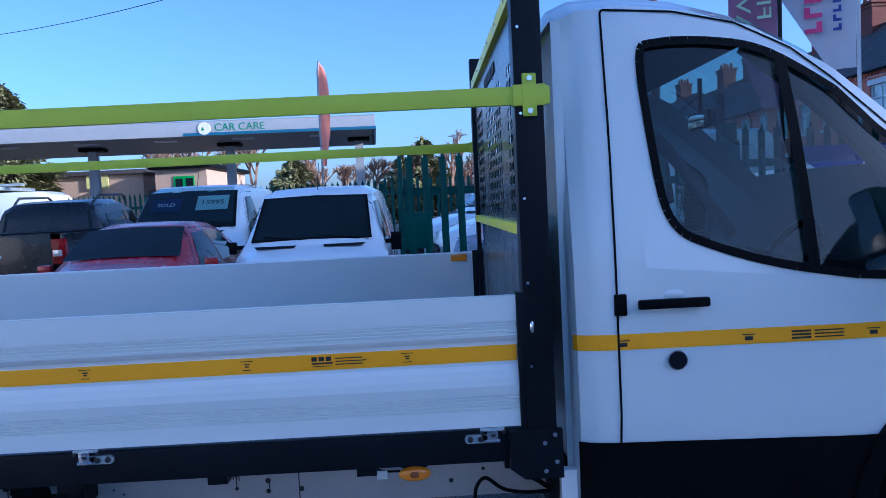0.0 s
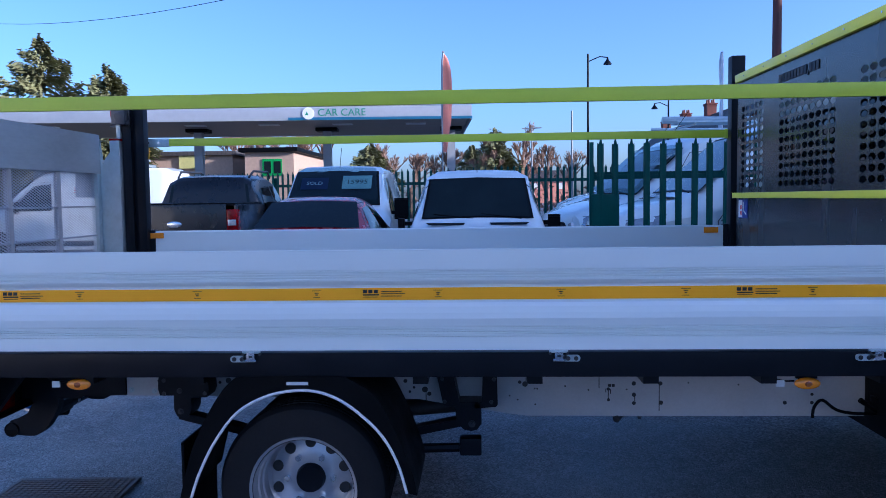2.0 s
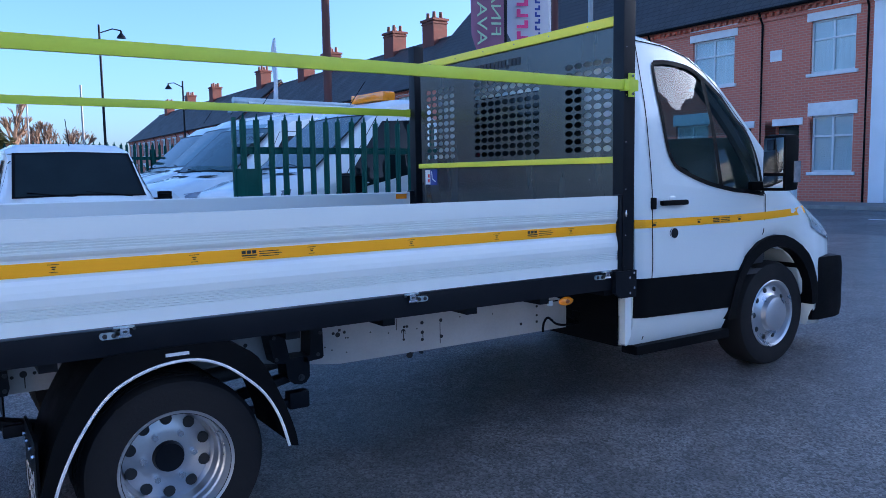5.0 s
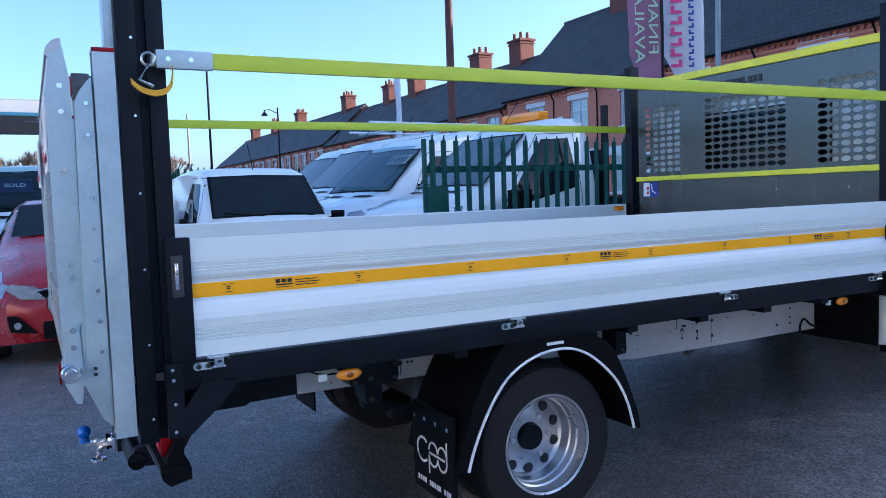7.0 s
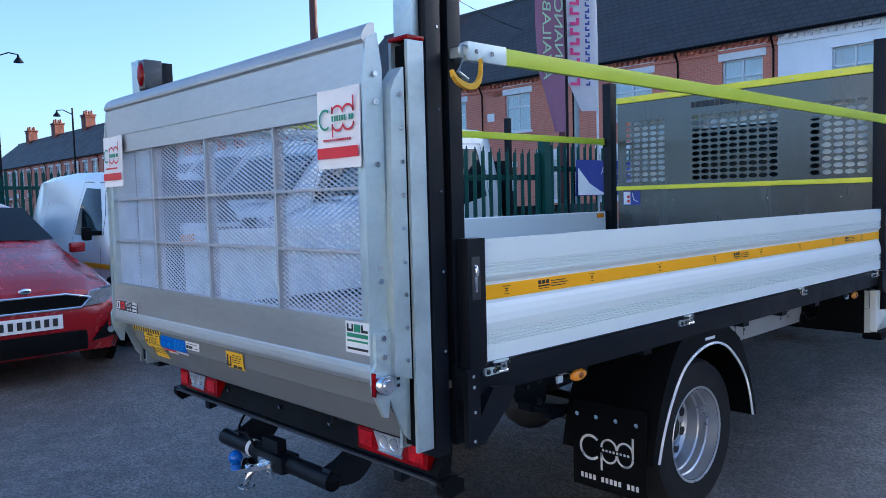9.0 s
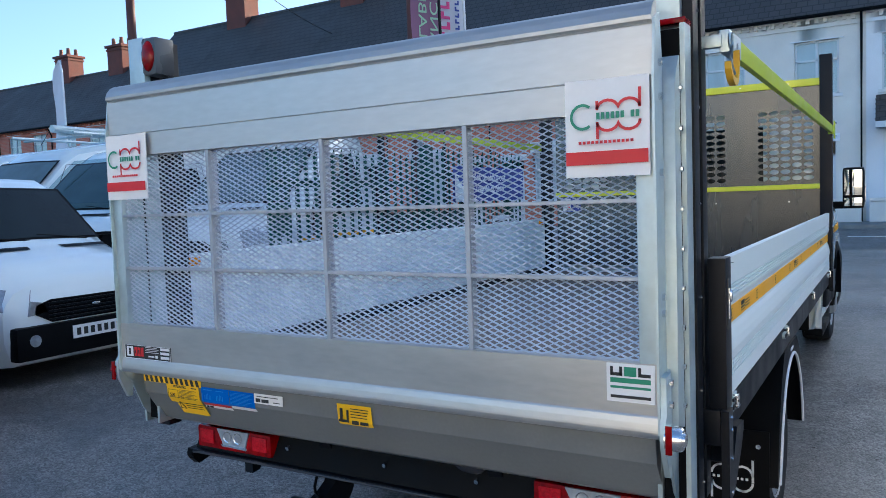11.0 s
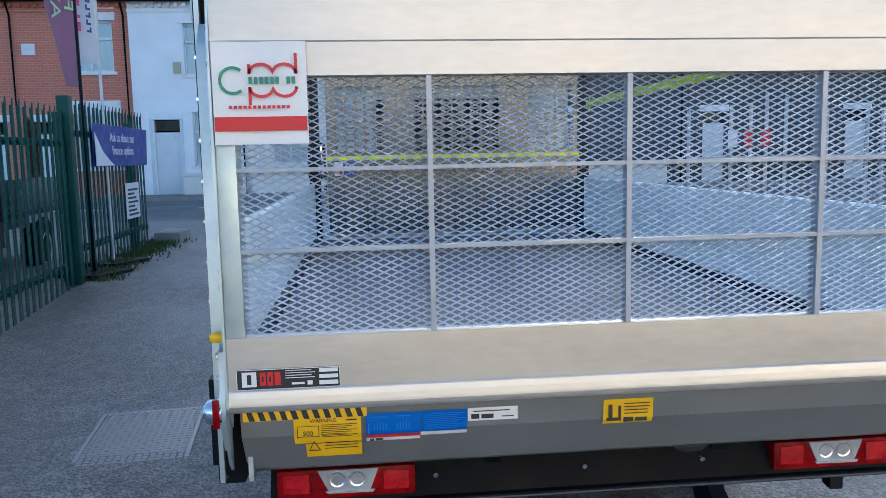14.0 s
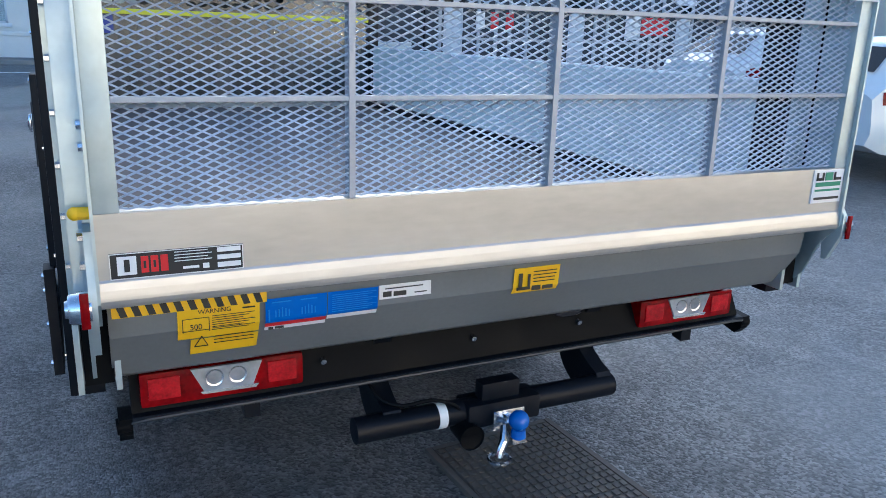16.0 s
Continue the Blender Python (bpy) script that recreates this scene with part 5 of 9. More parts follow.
yy = 3.6
for k in range(13):
    w_ = 0.03 if k != 9 else 0.012
    box(bm, 0.2955, 0.2985, yy - w_, yy, 2.2 - (0.0 if k != 9 else 0.012) - 0.022, 2.2 + (0.022 if k != 9 else -0.01))
    yy -= w_ + 0.01
part("cut_letter", bm, INTERIOR, hb)
# amber reflectors inside the far side
for x in (0.17, -3.49):
    bm = B()
    box(bm, x - 0.045, x + 0.045, YF - 0.036, YF - 0.029, 1.335, 1.372, 0.003)
    part("reflector", bm, AMBER, truck)

# floor and subframe
bm = B()
box(bm, -3.7, 0.3, YN + 0.06, YF - 0.06, 0.92, 0.945)
part("load_floor", bm, PLY, truck, "brown phenolic plywood load floor")
for ya, yb in ((YN + 0.002, YN + 0.05), (YF - 0.05, YF - 0.002)):
    bm = B()
    box(bm, -3.6, 0.35, ya, yb, 0.888, 0.985, 0.006)
    part("side_raver", bm, BLACK_STEEL, truck)
bm = B()
for k in range(9):
    x = -3.4 + k * 0.45
    box(bm, x, x + 0.06, YN + 0.05, YF - 0.05, 0.85, 0.919)
part("cross_bearer", bm, BLACK_STEEL, truck)
for ya, yb in ((2.215, 2.24), (4.395, 4.42)):
    bm = B()
    prism(bm, [(0.21, 0.985), (0.367, 0.985), (0.367, 0.84), (0.253, 0.84), (0.21, 0.873)], "y", ya, yb)
    foot = part("post_foot", bm, BLACK_STEEL, truck)
    bm = B()
    for x, z in ((0.344, 0.971), (0.313, 0.947), (0.347, 0.89), (0.314, 0.864)):
        f = ya if ya < YC else yb
        d = -1 if ya < YC else 1
        cyl(bm, (x, f - d * 0.002, z), (x, f + d * 0.005, z), 0.007, 8)
    part("bolt", bm, CHROME, foot)
    bm = B()
    prism(bm, [(-3.602, 0.985), (-3.548, 0.985), (-3.548, 0.832), (-3.488, 0.915), (-3.385, 0.907), (-3.385, 0.882), (-3.42, 0.84), (-3.527, 0.747), (-3.54, 0.742), (-3.602, 0.74)], "y", ya + 0.004, yb)
    yi = (2.24, 2.31) if ya < YC else (4.325, 4.395)
    prism(bm, [(-3.548, 0.83), (-3.488, 0.913), (-3.385, 0.905), (-3.39, 0.898), (-3.483, 0.905), (-3.542, 0.826)], "y", *yi)
    gus = part("gusset", bm, BLACK_STEEL, truck)
    bm = B()
    for x, z in ((-3.581, 0.966), (-3.579, 0.932), (-3.577, 0.853), (-3.58, 0.762)):
        f = ya + 0.004 if ya < YC else yb
        d = -1 if ya < YC else 1
        cyl(bm, (x, f - d * 0.002, z), (x, f + d * 0.005, z), 0.006, 8)
    part("bolt", bm, CHROME, gus)
# side latches: a bent strap over a slim pivoting tongue with two screws
for x, d in ((-3.43, -1), (-2.227, -1), (-1.033, 1), (0.162, -1)):
    bm = B()
    xc, xd = sorted((x + d * 0.07, x + d * 0.026))
    for xe in (xc, xd):
        cyl(bm, (xe, YN - 0.008, 0.963), (xe, YN + 0.004, 0.963), 0.0125, 18)
    box(bm, min(xc, x), max(xd, x), YN - 0.008, YN + 0.004, 0.9508, 0.9752)
    latch = part("side_latch", bm, GALV, truck, "zinc plated over-centre latch")
    for xe in (x + d * 0.066, x + d * 0.036):
        bm = B()
        lathe(bm, [(0.0085, 0.0), (0.0085, -0.003), (0.0055, -0.004), (0.005, -0.0015), (0.0, -0.0015)], (xe, YN - 0.008, 0.963), "y", 14)
        part("screw", bm, STEEL_DARK, latch)
    bm = B()
    box(bm, x - 0.016, x + 0.016, YN - 0.016, YN - 0.006, 0.953, 0.988, 0.003)
    box(bm, x - 0.016, x + 0.016, YN - 0.016, YN + 0.002, 0.982, 0.99, 0.002)
    cyl(bm, (x - 0.021, YN - 0.011, 0.957), (x + 0.021, YN - 0.011, 0.957), 0.006, 10)
    part("latch_hook", bm, CHROME, latch)
    bm = B()
    box(bm, x - 0.006, x + 0.008, YN - 0.0175, YN - 0.0155, 0.97, 0.978, 0.0008)
    part("slot", bm, STEEL_DARK, latch)
    bm = B()
    box(bm, x - 0.036, x + 0.036, YN - 0.006, YN + 0.002, 0.984, 0.9935, 0.002)
    part("latch_plate", bm, GALV, latch)
    for xe in (x - 0.032, x + 0.034):
        bm = B()
        cyl(bm, (xe, YN - 0.01, 0.982), (xe, YN + 0.003, 0.982), 0.0055, 8)
        part("bolt", bm, STEEL_DARK, latch)

# chassis rails
for y0_, y1_, f in ((2.8, 2.87, 2.8), (3.7, 3.77, 3.77)):
    d = 1 if f < YC else -1
    bm = B()
    prism(bm, [(-2.995, 0.885), (0.5, 0.885), (0.5, 0.577), (-0.6, 0.575), (-1.12, 0.577), (-1.3, 0.6), (-1.62, 0.655), (-2.4, 0.668), (-2.995, 0.672)], "y", y0_, y1_)
    rail = part("chassis_rail", bm, CHASSIS, truck, "pale grey painted chassis rail")
    bm = B()
    for x, z, r in ((-1.68, 0.74, 0.009), (-1.6, 0.735, 0.01), (-1.59, 0.7, 0.014), (-1.57, 0.68, 0.01), (-1.64, 0.71, 0.006), (-1.66, 0.69, 0.006), (-1.153, 0.734, 0.008), (-1.129, 0.725, 0.013), (-1.092, 0.734, 0.008), (-1.085, 0.704, 0.004), (-1.073, 0.703, 0.004), (-1.2, 0.671, 0.004), (-1.163, 0.652, 0.004), (-1.083, 0.63, 0.004), (-0.946, 0.715, 0.004), (-0.84, 0.697, 0.004), (-0.75, 0.701, 0.008), (-0.749, 0.651, 0.007), (-0.667, 0.699, 0.004), (-0.635, 0.727, 0.01), (-0.634, 0.675, 0.01), (-0.634, 0.636, 0.009), (-0.515, 0.727, 0.01), (-0.512, 0.638, 0.01), (-0.389, 0.73, 0.004), (-0.165, 0.721, 0.004), (0.042, 0.638, 0.009), (0.162, 0.729, 0.008), (0.162, 0.676, 0.007), (0.162, 0.638, 0.008), (-2.844, 0.742, 0.004), (-2.83, 0.742, 0.004), (-2.84, 0.7, 0.004), (-2.509, 0.743, 0.014), (-2.469, 0.743, 0.007), (-2.448, 0.743, 0.007), (-2.55, 0.735, 0.007)):
        cyl(bm, (x, f - d * 0.002, z), (x, f + d * 0.01, z), r, 10)
    for x, z in ((-1.119, 0.747), (-0.728, 0.718), (-0.745, 0.718), (-0.634, 0.675)):
        box(bm, x - 0.007, x + 0.007, min(f - d * 0.0025, f + d * 0.01), max(f - d * 0.0025, f + d * 0.01), z - 0.006, z + 0.006)
    for x, za, zb in ((-0.792, 0.706, 0.765), (-0.75, 0.651, 0.7), (-0.761, 0.685, 0.703), (-0.74, 0.678, 0.7), (-0.63, 0.645, 0.675), (-0.52, 0.6, 0.727), (-1.585, 0.65, 0.7), (-2.505, 0.685, 0.74)):
        box(bm, x - 0.002, x + 0.002, min(f - d * 0.001, f + d * 0.01), max(f - d * 0.001, f + d * 0.01), za, zb)
    part("rail_hole", bm, BLACK_INK, rail)
    for x, z in ((-2.975, 0.767), (-2.973, 0.7), (-2.863, 0.769), (-2.864, 0.694)):
        bm = B()
        cyl(bm, (x, f + d * 0.001, z), (x, f - d * 0.002, z), 0.013, 14)
        cyl(bm, (x, f - d * 0.002, z), (x, f - d * 0.009, z), 0.0085, 6)
        part("bolt", bm, GALV, rail)
bm = B()
for x in (-2.98, -2.7, -1.3, -0.2):
    box(bm, x - 0.04, x + 0.04, 2.902, 3.668, 0.68, 0.8)
box(bm, -2.12, -1.98, 2.5, 4.07, 0.36, 0.48, 0.03)
ball(bm, (-2.05, YC, 0.42), 0.17)
cyl(bm, (-2.05, YC, 0.45), (0.3, YC, 0.66), 0.045, 12)
part("drive_axle", bm, STEEL_DARK, truck)
for ya in (2.72, 3.8):
    bm = B()
    pts = [(-2.72, 0.6), (-2.4, 0.52), (-2.05, 0.5), (-1.7, 0.51), (-1.41, 0.57)]
    prism(bm, [(x, z + 0.018) for x, z in pts] + [(x, z - 0.018) for x, z in reversed(pts)], "y", ya, ya + 0.07)
    spring = part("leaf_spring", bm, BLACK_STEEL, truck)
    dy = -1 if ya < YC else 1
    for poly in ([(-1.53, 0.8), (-1.455, 0.8), (-1.428, 0.67), (-1.345, 0.67), (-1.33, 0.64), (-1.33, 0.57), (-1.35, 0.545), (-1.375, 0.538), (-1.41, 0.545), (-1.44, 0.575), (-1.448, 0.65), (-1.5, 0.655)], [(-1.322, 0.8), (-1.26, 0.8), (-1.257, 0.66), (-1.265, 0.648), (-1.36, 0.64), (-1.36, 0.665), (-1.328, 0.67)], [(-2.795, 0.79), (-2.57, 0.79), (-2.565, 0.72), (-2.575, 0.692), (-2.648, 0.69), (-2.647, 0.635), (-2.66, 0.605), (-2.69, 0.594), (-2.715, 0.605), (-2.728, 0.635), (-2.728, 0.7), (-2.79, 0.7), (-2.8, 0.73)]):
        bm = B()
        prism(bm, poly, "y", ya - 0.03, ya + 0.09)
        part("hanger", bm, BLACK_STEEL, truck)
    bm = B()
    f = ya - 0.03 if ya < YC else ya + 0.09
    for x, z in ((-1.504, 0.776), (-1.494, 0.672), (-1.273, 0.773), (-1.286, 0.67), (-2.771, 0.77), (-2.772, 0.71), (-2.58, 0.771), (-2.583, 0.711)):
        cyl(bm, (x, f - dy * 0.001, z), (x, f + dy * 0.007, z), 0.009, 8)
    part("bolt", bm, STEEL_DARK, truck)
    for x, z, r in ((-1.373, 0.571, 0.016), (-2.7, 0.722, 0.013), (-2.697, 0.627, 0.014)):
        bm = B()
        cyl(bm, (x, f - dy * 0.001, z), (x, f + dy * 0.003, z), r, 16)
        cyl(bm, (x, f + dy * 0.003, z), (x, f + dy * 0.014, z), r * 0.65, 6)
        part("bolt", bm, STEEL_DARK, truck)
    bm = B()
    sweep(bm, [(-1.34, ya + 0.02, 0.45), (-1.7, ya + 0.02, 0.44), (-2.0, ya + 0.02, 0.42)], 0.022, 8)
    part("torsion_bar", bm, BLACK_STEEL, truck)
    for xa, xb, za, zb in ((-1.43, -1.33, 0.42, 0.5), (-2.6, -2.5, 0.52, 0.57)):
        bm = B()
        box(bm, xa, xb, ya - 0.02, ya + 0.05, za, zb, 0.012)
        part("bush", bm, BLACK_STEEL, truck)
bm = B()
sweep(bm, [(-0.34, 2.95, 0.585), (-0.5, 2.92, 0.575), (-0.62, 2.88, 0.575), (-0.685, 2.84, 0.575), (-0.715, 2.8, 0.56)], 0.017, 10)
box(bm, -0.6, -0.585, 2.87, 2.89, 0.54, 0.57)
part("exhaust", bm, STEEL_DARK, truck)
# black subframe of the lift behind the chassis rails, with its side plates
for ya, yb in ((2.79, 2.86), (3.71, 3.78)):
    bm = B()
    prism(bm, [(-3.5, 0.9), (-2.998, 0.9), (-2.998, 0.676), (-3.2, 0.672), (-3.22, 0.66), (-3.5, 0.66)], "y", ya, yb)
    part("lift_subframe", bm, BLACK_STEEL, truck)
for ya in (2.56, 3.97):
    bm = B()
    prism(bm, [(-3.515, 0.895), (-3.43, 0.895), (-3.35, 0.82), (-3.51, 0.62), (-3.555, 0.555), (-3.595, 0.55), (-3.595, 0.6), (-3.515, 0.62)], "y", ya, ya + 0.04)
    part("mounting_plate", bm, BLACK_STEEL, truck)
# bright fixings on the rear chassis and wiring
bm = B()
sweep(bm, [(-2.9, 2.8, 0.86), (-2.8, 2.79, 0.8), (-2.72, 2.79, 0.74), (-2.6, 2.79, 0.76), (-2.55, 2.8, 0.83)], 0.009, 6)
part("brake_hose", bm, BLACK_PLASTIC, truck)
# side marker lamps
for x in (-0.075, -2.95):
    bm = B()
    box(bm, x - 0.04, x + 0.04, 2.292, 2.31, 0.868, 0.905, 0.003)
    prism(bm, [(x - 0.032, 0.872), (x + 0.032, 0.872), (x + 0.022, 0.835), (x - 0.022, 0.835)], "y", 2.292, 2.3)
    lamp = part("side_marker", bm, BLACK_PLASTIC, truck)
    bm = B()
    ball(bm, (x, 2.288, 0.851), 0.05, (1, 0.28, 0.46), 18)
    lens = part("lens", bm, AMBER, lamp, "amber oval marker lens")
    bm = B()
    ball(bm, (x, 2.2755, 0.851), 0.015, (1, 0.3, 0.7), 12)
    part("bulb", bm, BROWN_LENS, lens)
    bm = B()
    sweep(bm, smooth_line([(x - 0.045, 2.3, 0.858), (x - 0.09, 2.3, 0.859), (x - 0.14, 2.31, 0.875), (x - 0.165, 2.33, 0.905)], 3), 0.0035, 6)
    part("wire", bm, BLACK_PLASTIC, lamp)
    bm = B()
    box(bm, x - 0.115, x - 0.083, 2.295, 2.305, 0.836, 0.862, 0.002)
    part("wire_tag", bm, WHITE_PAINT, lamp)
# loom and coupling at the front end of the chassis rail
bm = B()
sweep(bm, smooth_line([(0.123, 2.7, 0.597), (0.13, 2.7, 0.645), (0.164, 2.7, 0.676), (0.226, 2.7, 0.632), (0.306, 2.7, 0.616), (0.397, 2.7, 0.615), (0.488, 2.7, 0.6)], 4), 0.007, 8)
sweep(bm, smooth_line([(0.33, 2.7, 0.678), (0.363, 2.7, 0.648), (0.408, 2.7, 0.62), (0.48, 2.7, 0.605)], 4), 0.009, 8)
part("cable_loom", bm, BLACK_PLASTIC, truck)
bm = B()
box(bm, 0.385, 0.47, 2.68, 2.74, 0.66, 0.69, 0.01)
box(bm, 0.4, 0.475, 2.68, 2.74, 0.618, 0.655, 0.01)
cyl(bm, (0.325, 2.7, 0.676), (0.35, 2.7, 0.66), 0.012, 10)
part("coupling", bm, BLACK_PLASTIC, truck)
bm = B()
box(bm, 0.475, 0.51, 2.7, 2.78, 0.61, 0.7, 0.006)
part("bracket", bm, CHASSIS, truck)


def rear_wheel(y_face, sgn):
    """Twin rear wheels: the outer tyre's face at y_face, sgn outward."""
    x, r = -2.05, 0.345
    zc = 0.415
    prof = [(0.205, 0), (0.222, 0.004), (0.235, 0.0), (0.30, 0.012), (0.33, 0.0), (r, -0.03), (r, -0.17), (0.33, -0.2), (0.24, -0.205), (0.21, -0.2)]
    bm = B()
    lathe(bm, [(a, sgn * b) for a, b in prof], (x, y_face, zc), "y", 56)
    tyre = part("tyre", bm, RUBBER, truck, "black twin rear tyre")
    bm = B()
    for k in range(4):
        d = 0.045 + k * 0.035
        lathe(bm, [(r + 0.003, -sgn * d), (r + 0.003, -sgn * (d + 0.02)), (r - 0.01, -sgn * (d + 0.02)), (r - 0.01, -sgn * d), (r + 0.003, -sgn * d)], (x, y_face, zc), "y", 56)
    part("tread", bm, RUBBER, tyre)
    bm = B()
    lathe(bm, [(a, sgn * (b - 0.23)) for a, b in prof], (x, y_face, zc), "y", 40)
    part("inner_tyre", bm, RUBBER, tyre)
    bm = B()
    lathe(bm, [(0.225, sgn * -0.004), (0.218, sgn * 0.006), (0.208, sgn * 0.002), (0.203, sgn * -0.03), (0.2, sgn * -0.05), (0.193, sgn * -0.055), (0.192, sgn * -0.09), (0.186, sgn * -0.096), (0.184, sgn * -0.15), (0.17, sgn * -0.165), (0.15, sgn * -0.162), (0.12, sgn * -0.15), (0.085, sgn * -0.145), (0.0, sgn * -0.145)], (x, y_face, zc), "y", 56)
    rim = part("rim", bm, mat("silver wheel paint", (0.52, 0.53, 0.55), 0.34, metal=0.75, var=0.08) if sgn < 0 else bpy.data.materials["silver wheel paint"], truck, "silver deep dish steel rim")
    bm = B()
    for k in range(10):
        a = 2 * math.pi * (k + 0.5) / 10
        c = Vector((x + 0.148 * math.cos(a), y_face - sgn * 0.157, zc + 0.148 * math.sin(a)))
        bmesh.ops.create_cone(bm, cap_ends=True, segments=12, radius1=0.023, radius2=0.023, depth=0.012, matrix=Matrix.Translation(c) @ Matrix.Rotation(math.pi / 2, 4, "X"))
    part("rim_hole", bm, BLACK_INK, rim)
    bm = B()
    cyl(bm, (x, y_face - sgn * 0.15, zc), (x, y_face - sgn * 0.118, zc), 0.064, 24, 0.056)
    part("hub", bm, BLACK_STEEL, rim)
    bm = B()
    for k in range(6):
        a = 2 * math.pi * k / 6
        c = (x + 0.098 * math.cos(a), zc + 0.098 * math.sin(a))
        cyl(bm, (c[0], y_face - sgn * 0.15, c[1]), (c[0], y_face - sgn * 0.125, c[1]), 0.013, 6)
    part("wheel_nut", bm, CHROME, rim)


for y_face, sgn in ((2.3, -1), (4.335, 1)):
    rear_wheel(y_face, sgn)
    # mudguard: an arched shell with a pale edge line, and a flap behind
    bm = B()
    outer = [(-2.53, 0.4), (-2.5, 0.52), (-2.46, 0.64), (-2.38, 0.79), (-2.31, 0.875), (-2.24, 0.893), (-1.9, 0.893), (-1.84, 0.878), (-1.74, 0.81), (-1.66, 0.66), (-1.6, 0.5), (-1.585, 0.42)]
    inner = [(-2.485, 0.4), (-2.45, 0.5), (-2.39, 0.62), (-2.31, 0.73), (-2.23, 0.79), (-2.12, 0.83), (-2.0, 0.838), (-1.9, 0.81), (-1.81, 0.75), (-1.72, 0.66), (-1.66, 0.55), (-1.625, 0.43)]
    outer, inner = smooth_line(outer), smooth_line(inner)
    yo = 2.235 if sgn < 0 else 4.4
    grid = []
    for p, q in zip(outer, inner):
        dx, dz = p[0] + 2.05, p[1] - 0.4
        deep = (-2.05 + dx * 0.97, 0.4 + dz * 0.97)
        grid.append([bm.verts.new((q[0], yo - sgn * 0.012, q[1])), bm.verts.new((q[0], yo, q[1])), bm.verts.new((p[0], yo, p[1])), bm.verts.new((p[0], yo - sgn * 0.46, p[1])), bm.verts.new((deep[0], yo - sgn * 0.46, deep[1])), bm.verts.new((deep[0], yo - sgn * 0.012, deep[1]))])
    for a_, b_ in zip(grid, grid[1:]):
        for k in range(6):
            bm.faces.new((a_[k], a_[(k + 1) % 6], b_[(k + 1) % 6], b_[k]))
    bm.faces.new(grid[0])
    bm.faces.new(grid[-1][::-1])
    guard = part("mudguard", bm, BLACK_PLASTIC, truck, "black plastic mudguard with a white edge line")
    bm = B()
    ye = yo + sgn * 0.003
    sweep(bm, [(x, ye, z) for x, z in inner], 0.006, 6)
    part("edge_line", bm, WHITE_INK, guard)
    bm = B()
    box(bm, -2.09, -2.005, min(ye, yo), max(ye, yo), 0.86, 0.872)
    part("print", bm, WHITE_INK, guard)
    bm = B()
    ya, yb = sorted((yo - sgn * 0.03, yo - sgn * 0.4))
    prism(bm, [(ya, 0.24), (yb, 0.24), (yb, 0.62), (ya, 0.62)], "x", -2.53, -2.52)
    flap = part("mud_flap", bm, BLACK_PLASTIC, truck, "black rubber mud flap with white print")
    bm = B()
    ym = (ya + yb) / 2
    for k in range(20):
        a0, a1 = math.pi * (0.25 + 1.5 * k / 20), math.pi * (0.25 + 1.5 * (k + 1) / 20)
        prism(bm, [(ym + 0.09 + r_ * -math.cos(a), 0.42 + r_ * math.sin(a)) for r_, a in ((0.046, a0), (0.057, a0), (0.057, a1), (0.046, a1))], "x", -2.534, -2.532)
    for yc in (ym - 0.005, ym - 0.085):
        for up in (1, -1):
            for k in range(8):
                a0, a1 = math.pi * k / 8, math.pi * (k + 1) / 8
                prism(bm, [(yc + r_ * math.cos(a), 0.42 + up * (0.012 + r_ * math.sin(a))) for r_, a in ((0.034, a0), (0.043, a0), (0.043, a1), (0.034, a1))], "x", -2.534, -2.532)
    box(bm, -2.534, -2.532, ym + 0.029, ym + 0.038, 0.33, 0.408)
    box(bm, -2.534, -2.532, ym - 0.128, ym - 0.119, 0.41, 0.5)
    for k in range(8):
        box(bm, -2.534, -2.532, ym + 0.02 - k * 0.018, ym + 0.03 - k * 0.018, 0.415, 0.425)
    bmesh.ops.remove_doubles(bm, verts=bm.verts, dist=1e-4)
    for k in range(14):
        if k not in (3, 9):
            box(bm, -2.534, -2.532, ym - 0.15 + k * 0.0215, ym - 0.137 + k * 0.0215, 0.278, 0.3)
    if sgn < 0:
        part("print", bm, WHITE_INK, flap)
    bm = B()
    for k in range(4):
        cyl(bm, (-2.54, ya + 0.04 + k * 0.1, 0.56), (-2.53, ya + 0.04 + k * 0.1, 0.56), 0.01, 8)
    part("bolt", bm, CHROME, flap)


# ---- tail lift ----
GX = -3.88          # outer face of the platform
GY0, GY1 = 2.33, 4.315
GVERT = [3.82, 3.335, 2.84]
lift = thing("tail_lift", (-3.8, 3.3, 0.7), "folded aluminium tail lift platform with mesh window", "tail lift")


def mesh_field(y0, y1, z0, z1, x, dy=0.035, dz=0.008):
    """Expanded metal: rows of zigzag strands."""
    bm = B()
    n = int((y1 - y0) / dy)
    dy = (y1 - y0) / n
    rows = int((z1 - z0) / dz)
    dz = (z1 - z0) / rows
    w, t = 0.0018, 0.0029
    for r in range(rows + 1):
        z = z0 + r * dz
        up = 1 if r % 2 == 0 else -1
        pts = []
        for k in range(2 * n + 1):
            pts.append((y0 + k * dy / 2, z + up * (dz / 2 if k % 2 == 0 else -dz / 2)))
        prev = None
        for y, zz in pts:
            zz = min(max(zz, z0), z1)
            ring = [bm.verts.new((x + a, y, zz + b)) for a, b in ((-t, -w), (-t * 0.1, w), (t, w), (t * 0.1, -w))]
            if prev:
                for a, b in ((0, 1), (1, 2), (2, 3), (3, 0)):
                    bm.faces.new((prev[a], prev[b], ring[b], ring[a]))
            prev = ring
    return bm


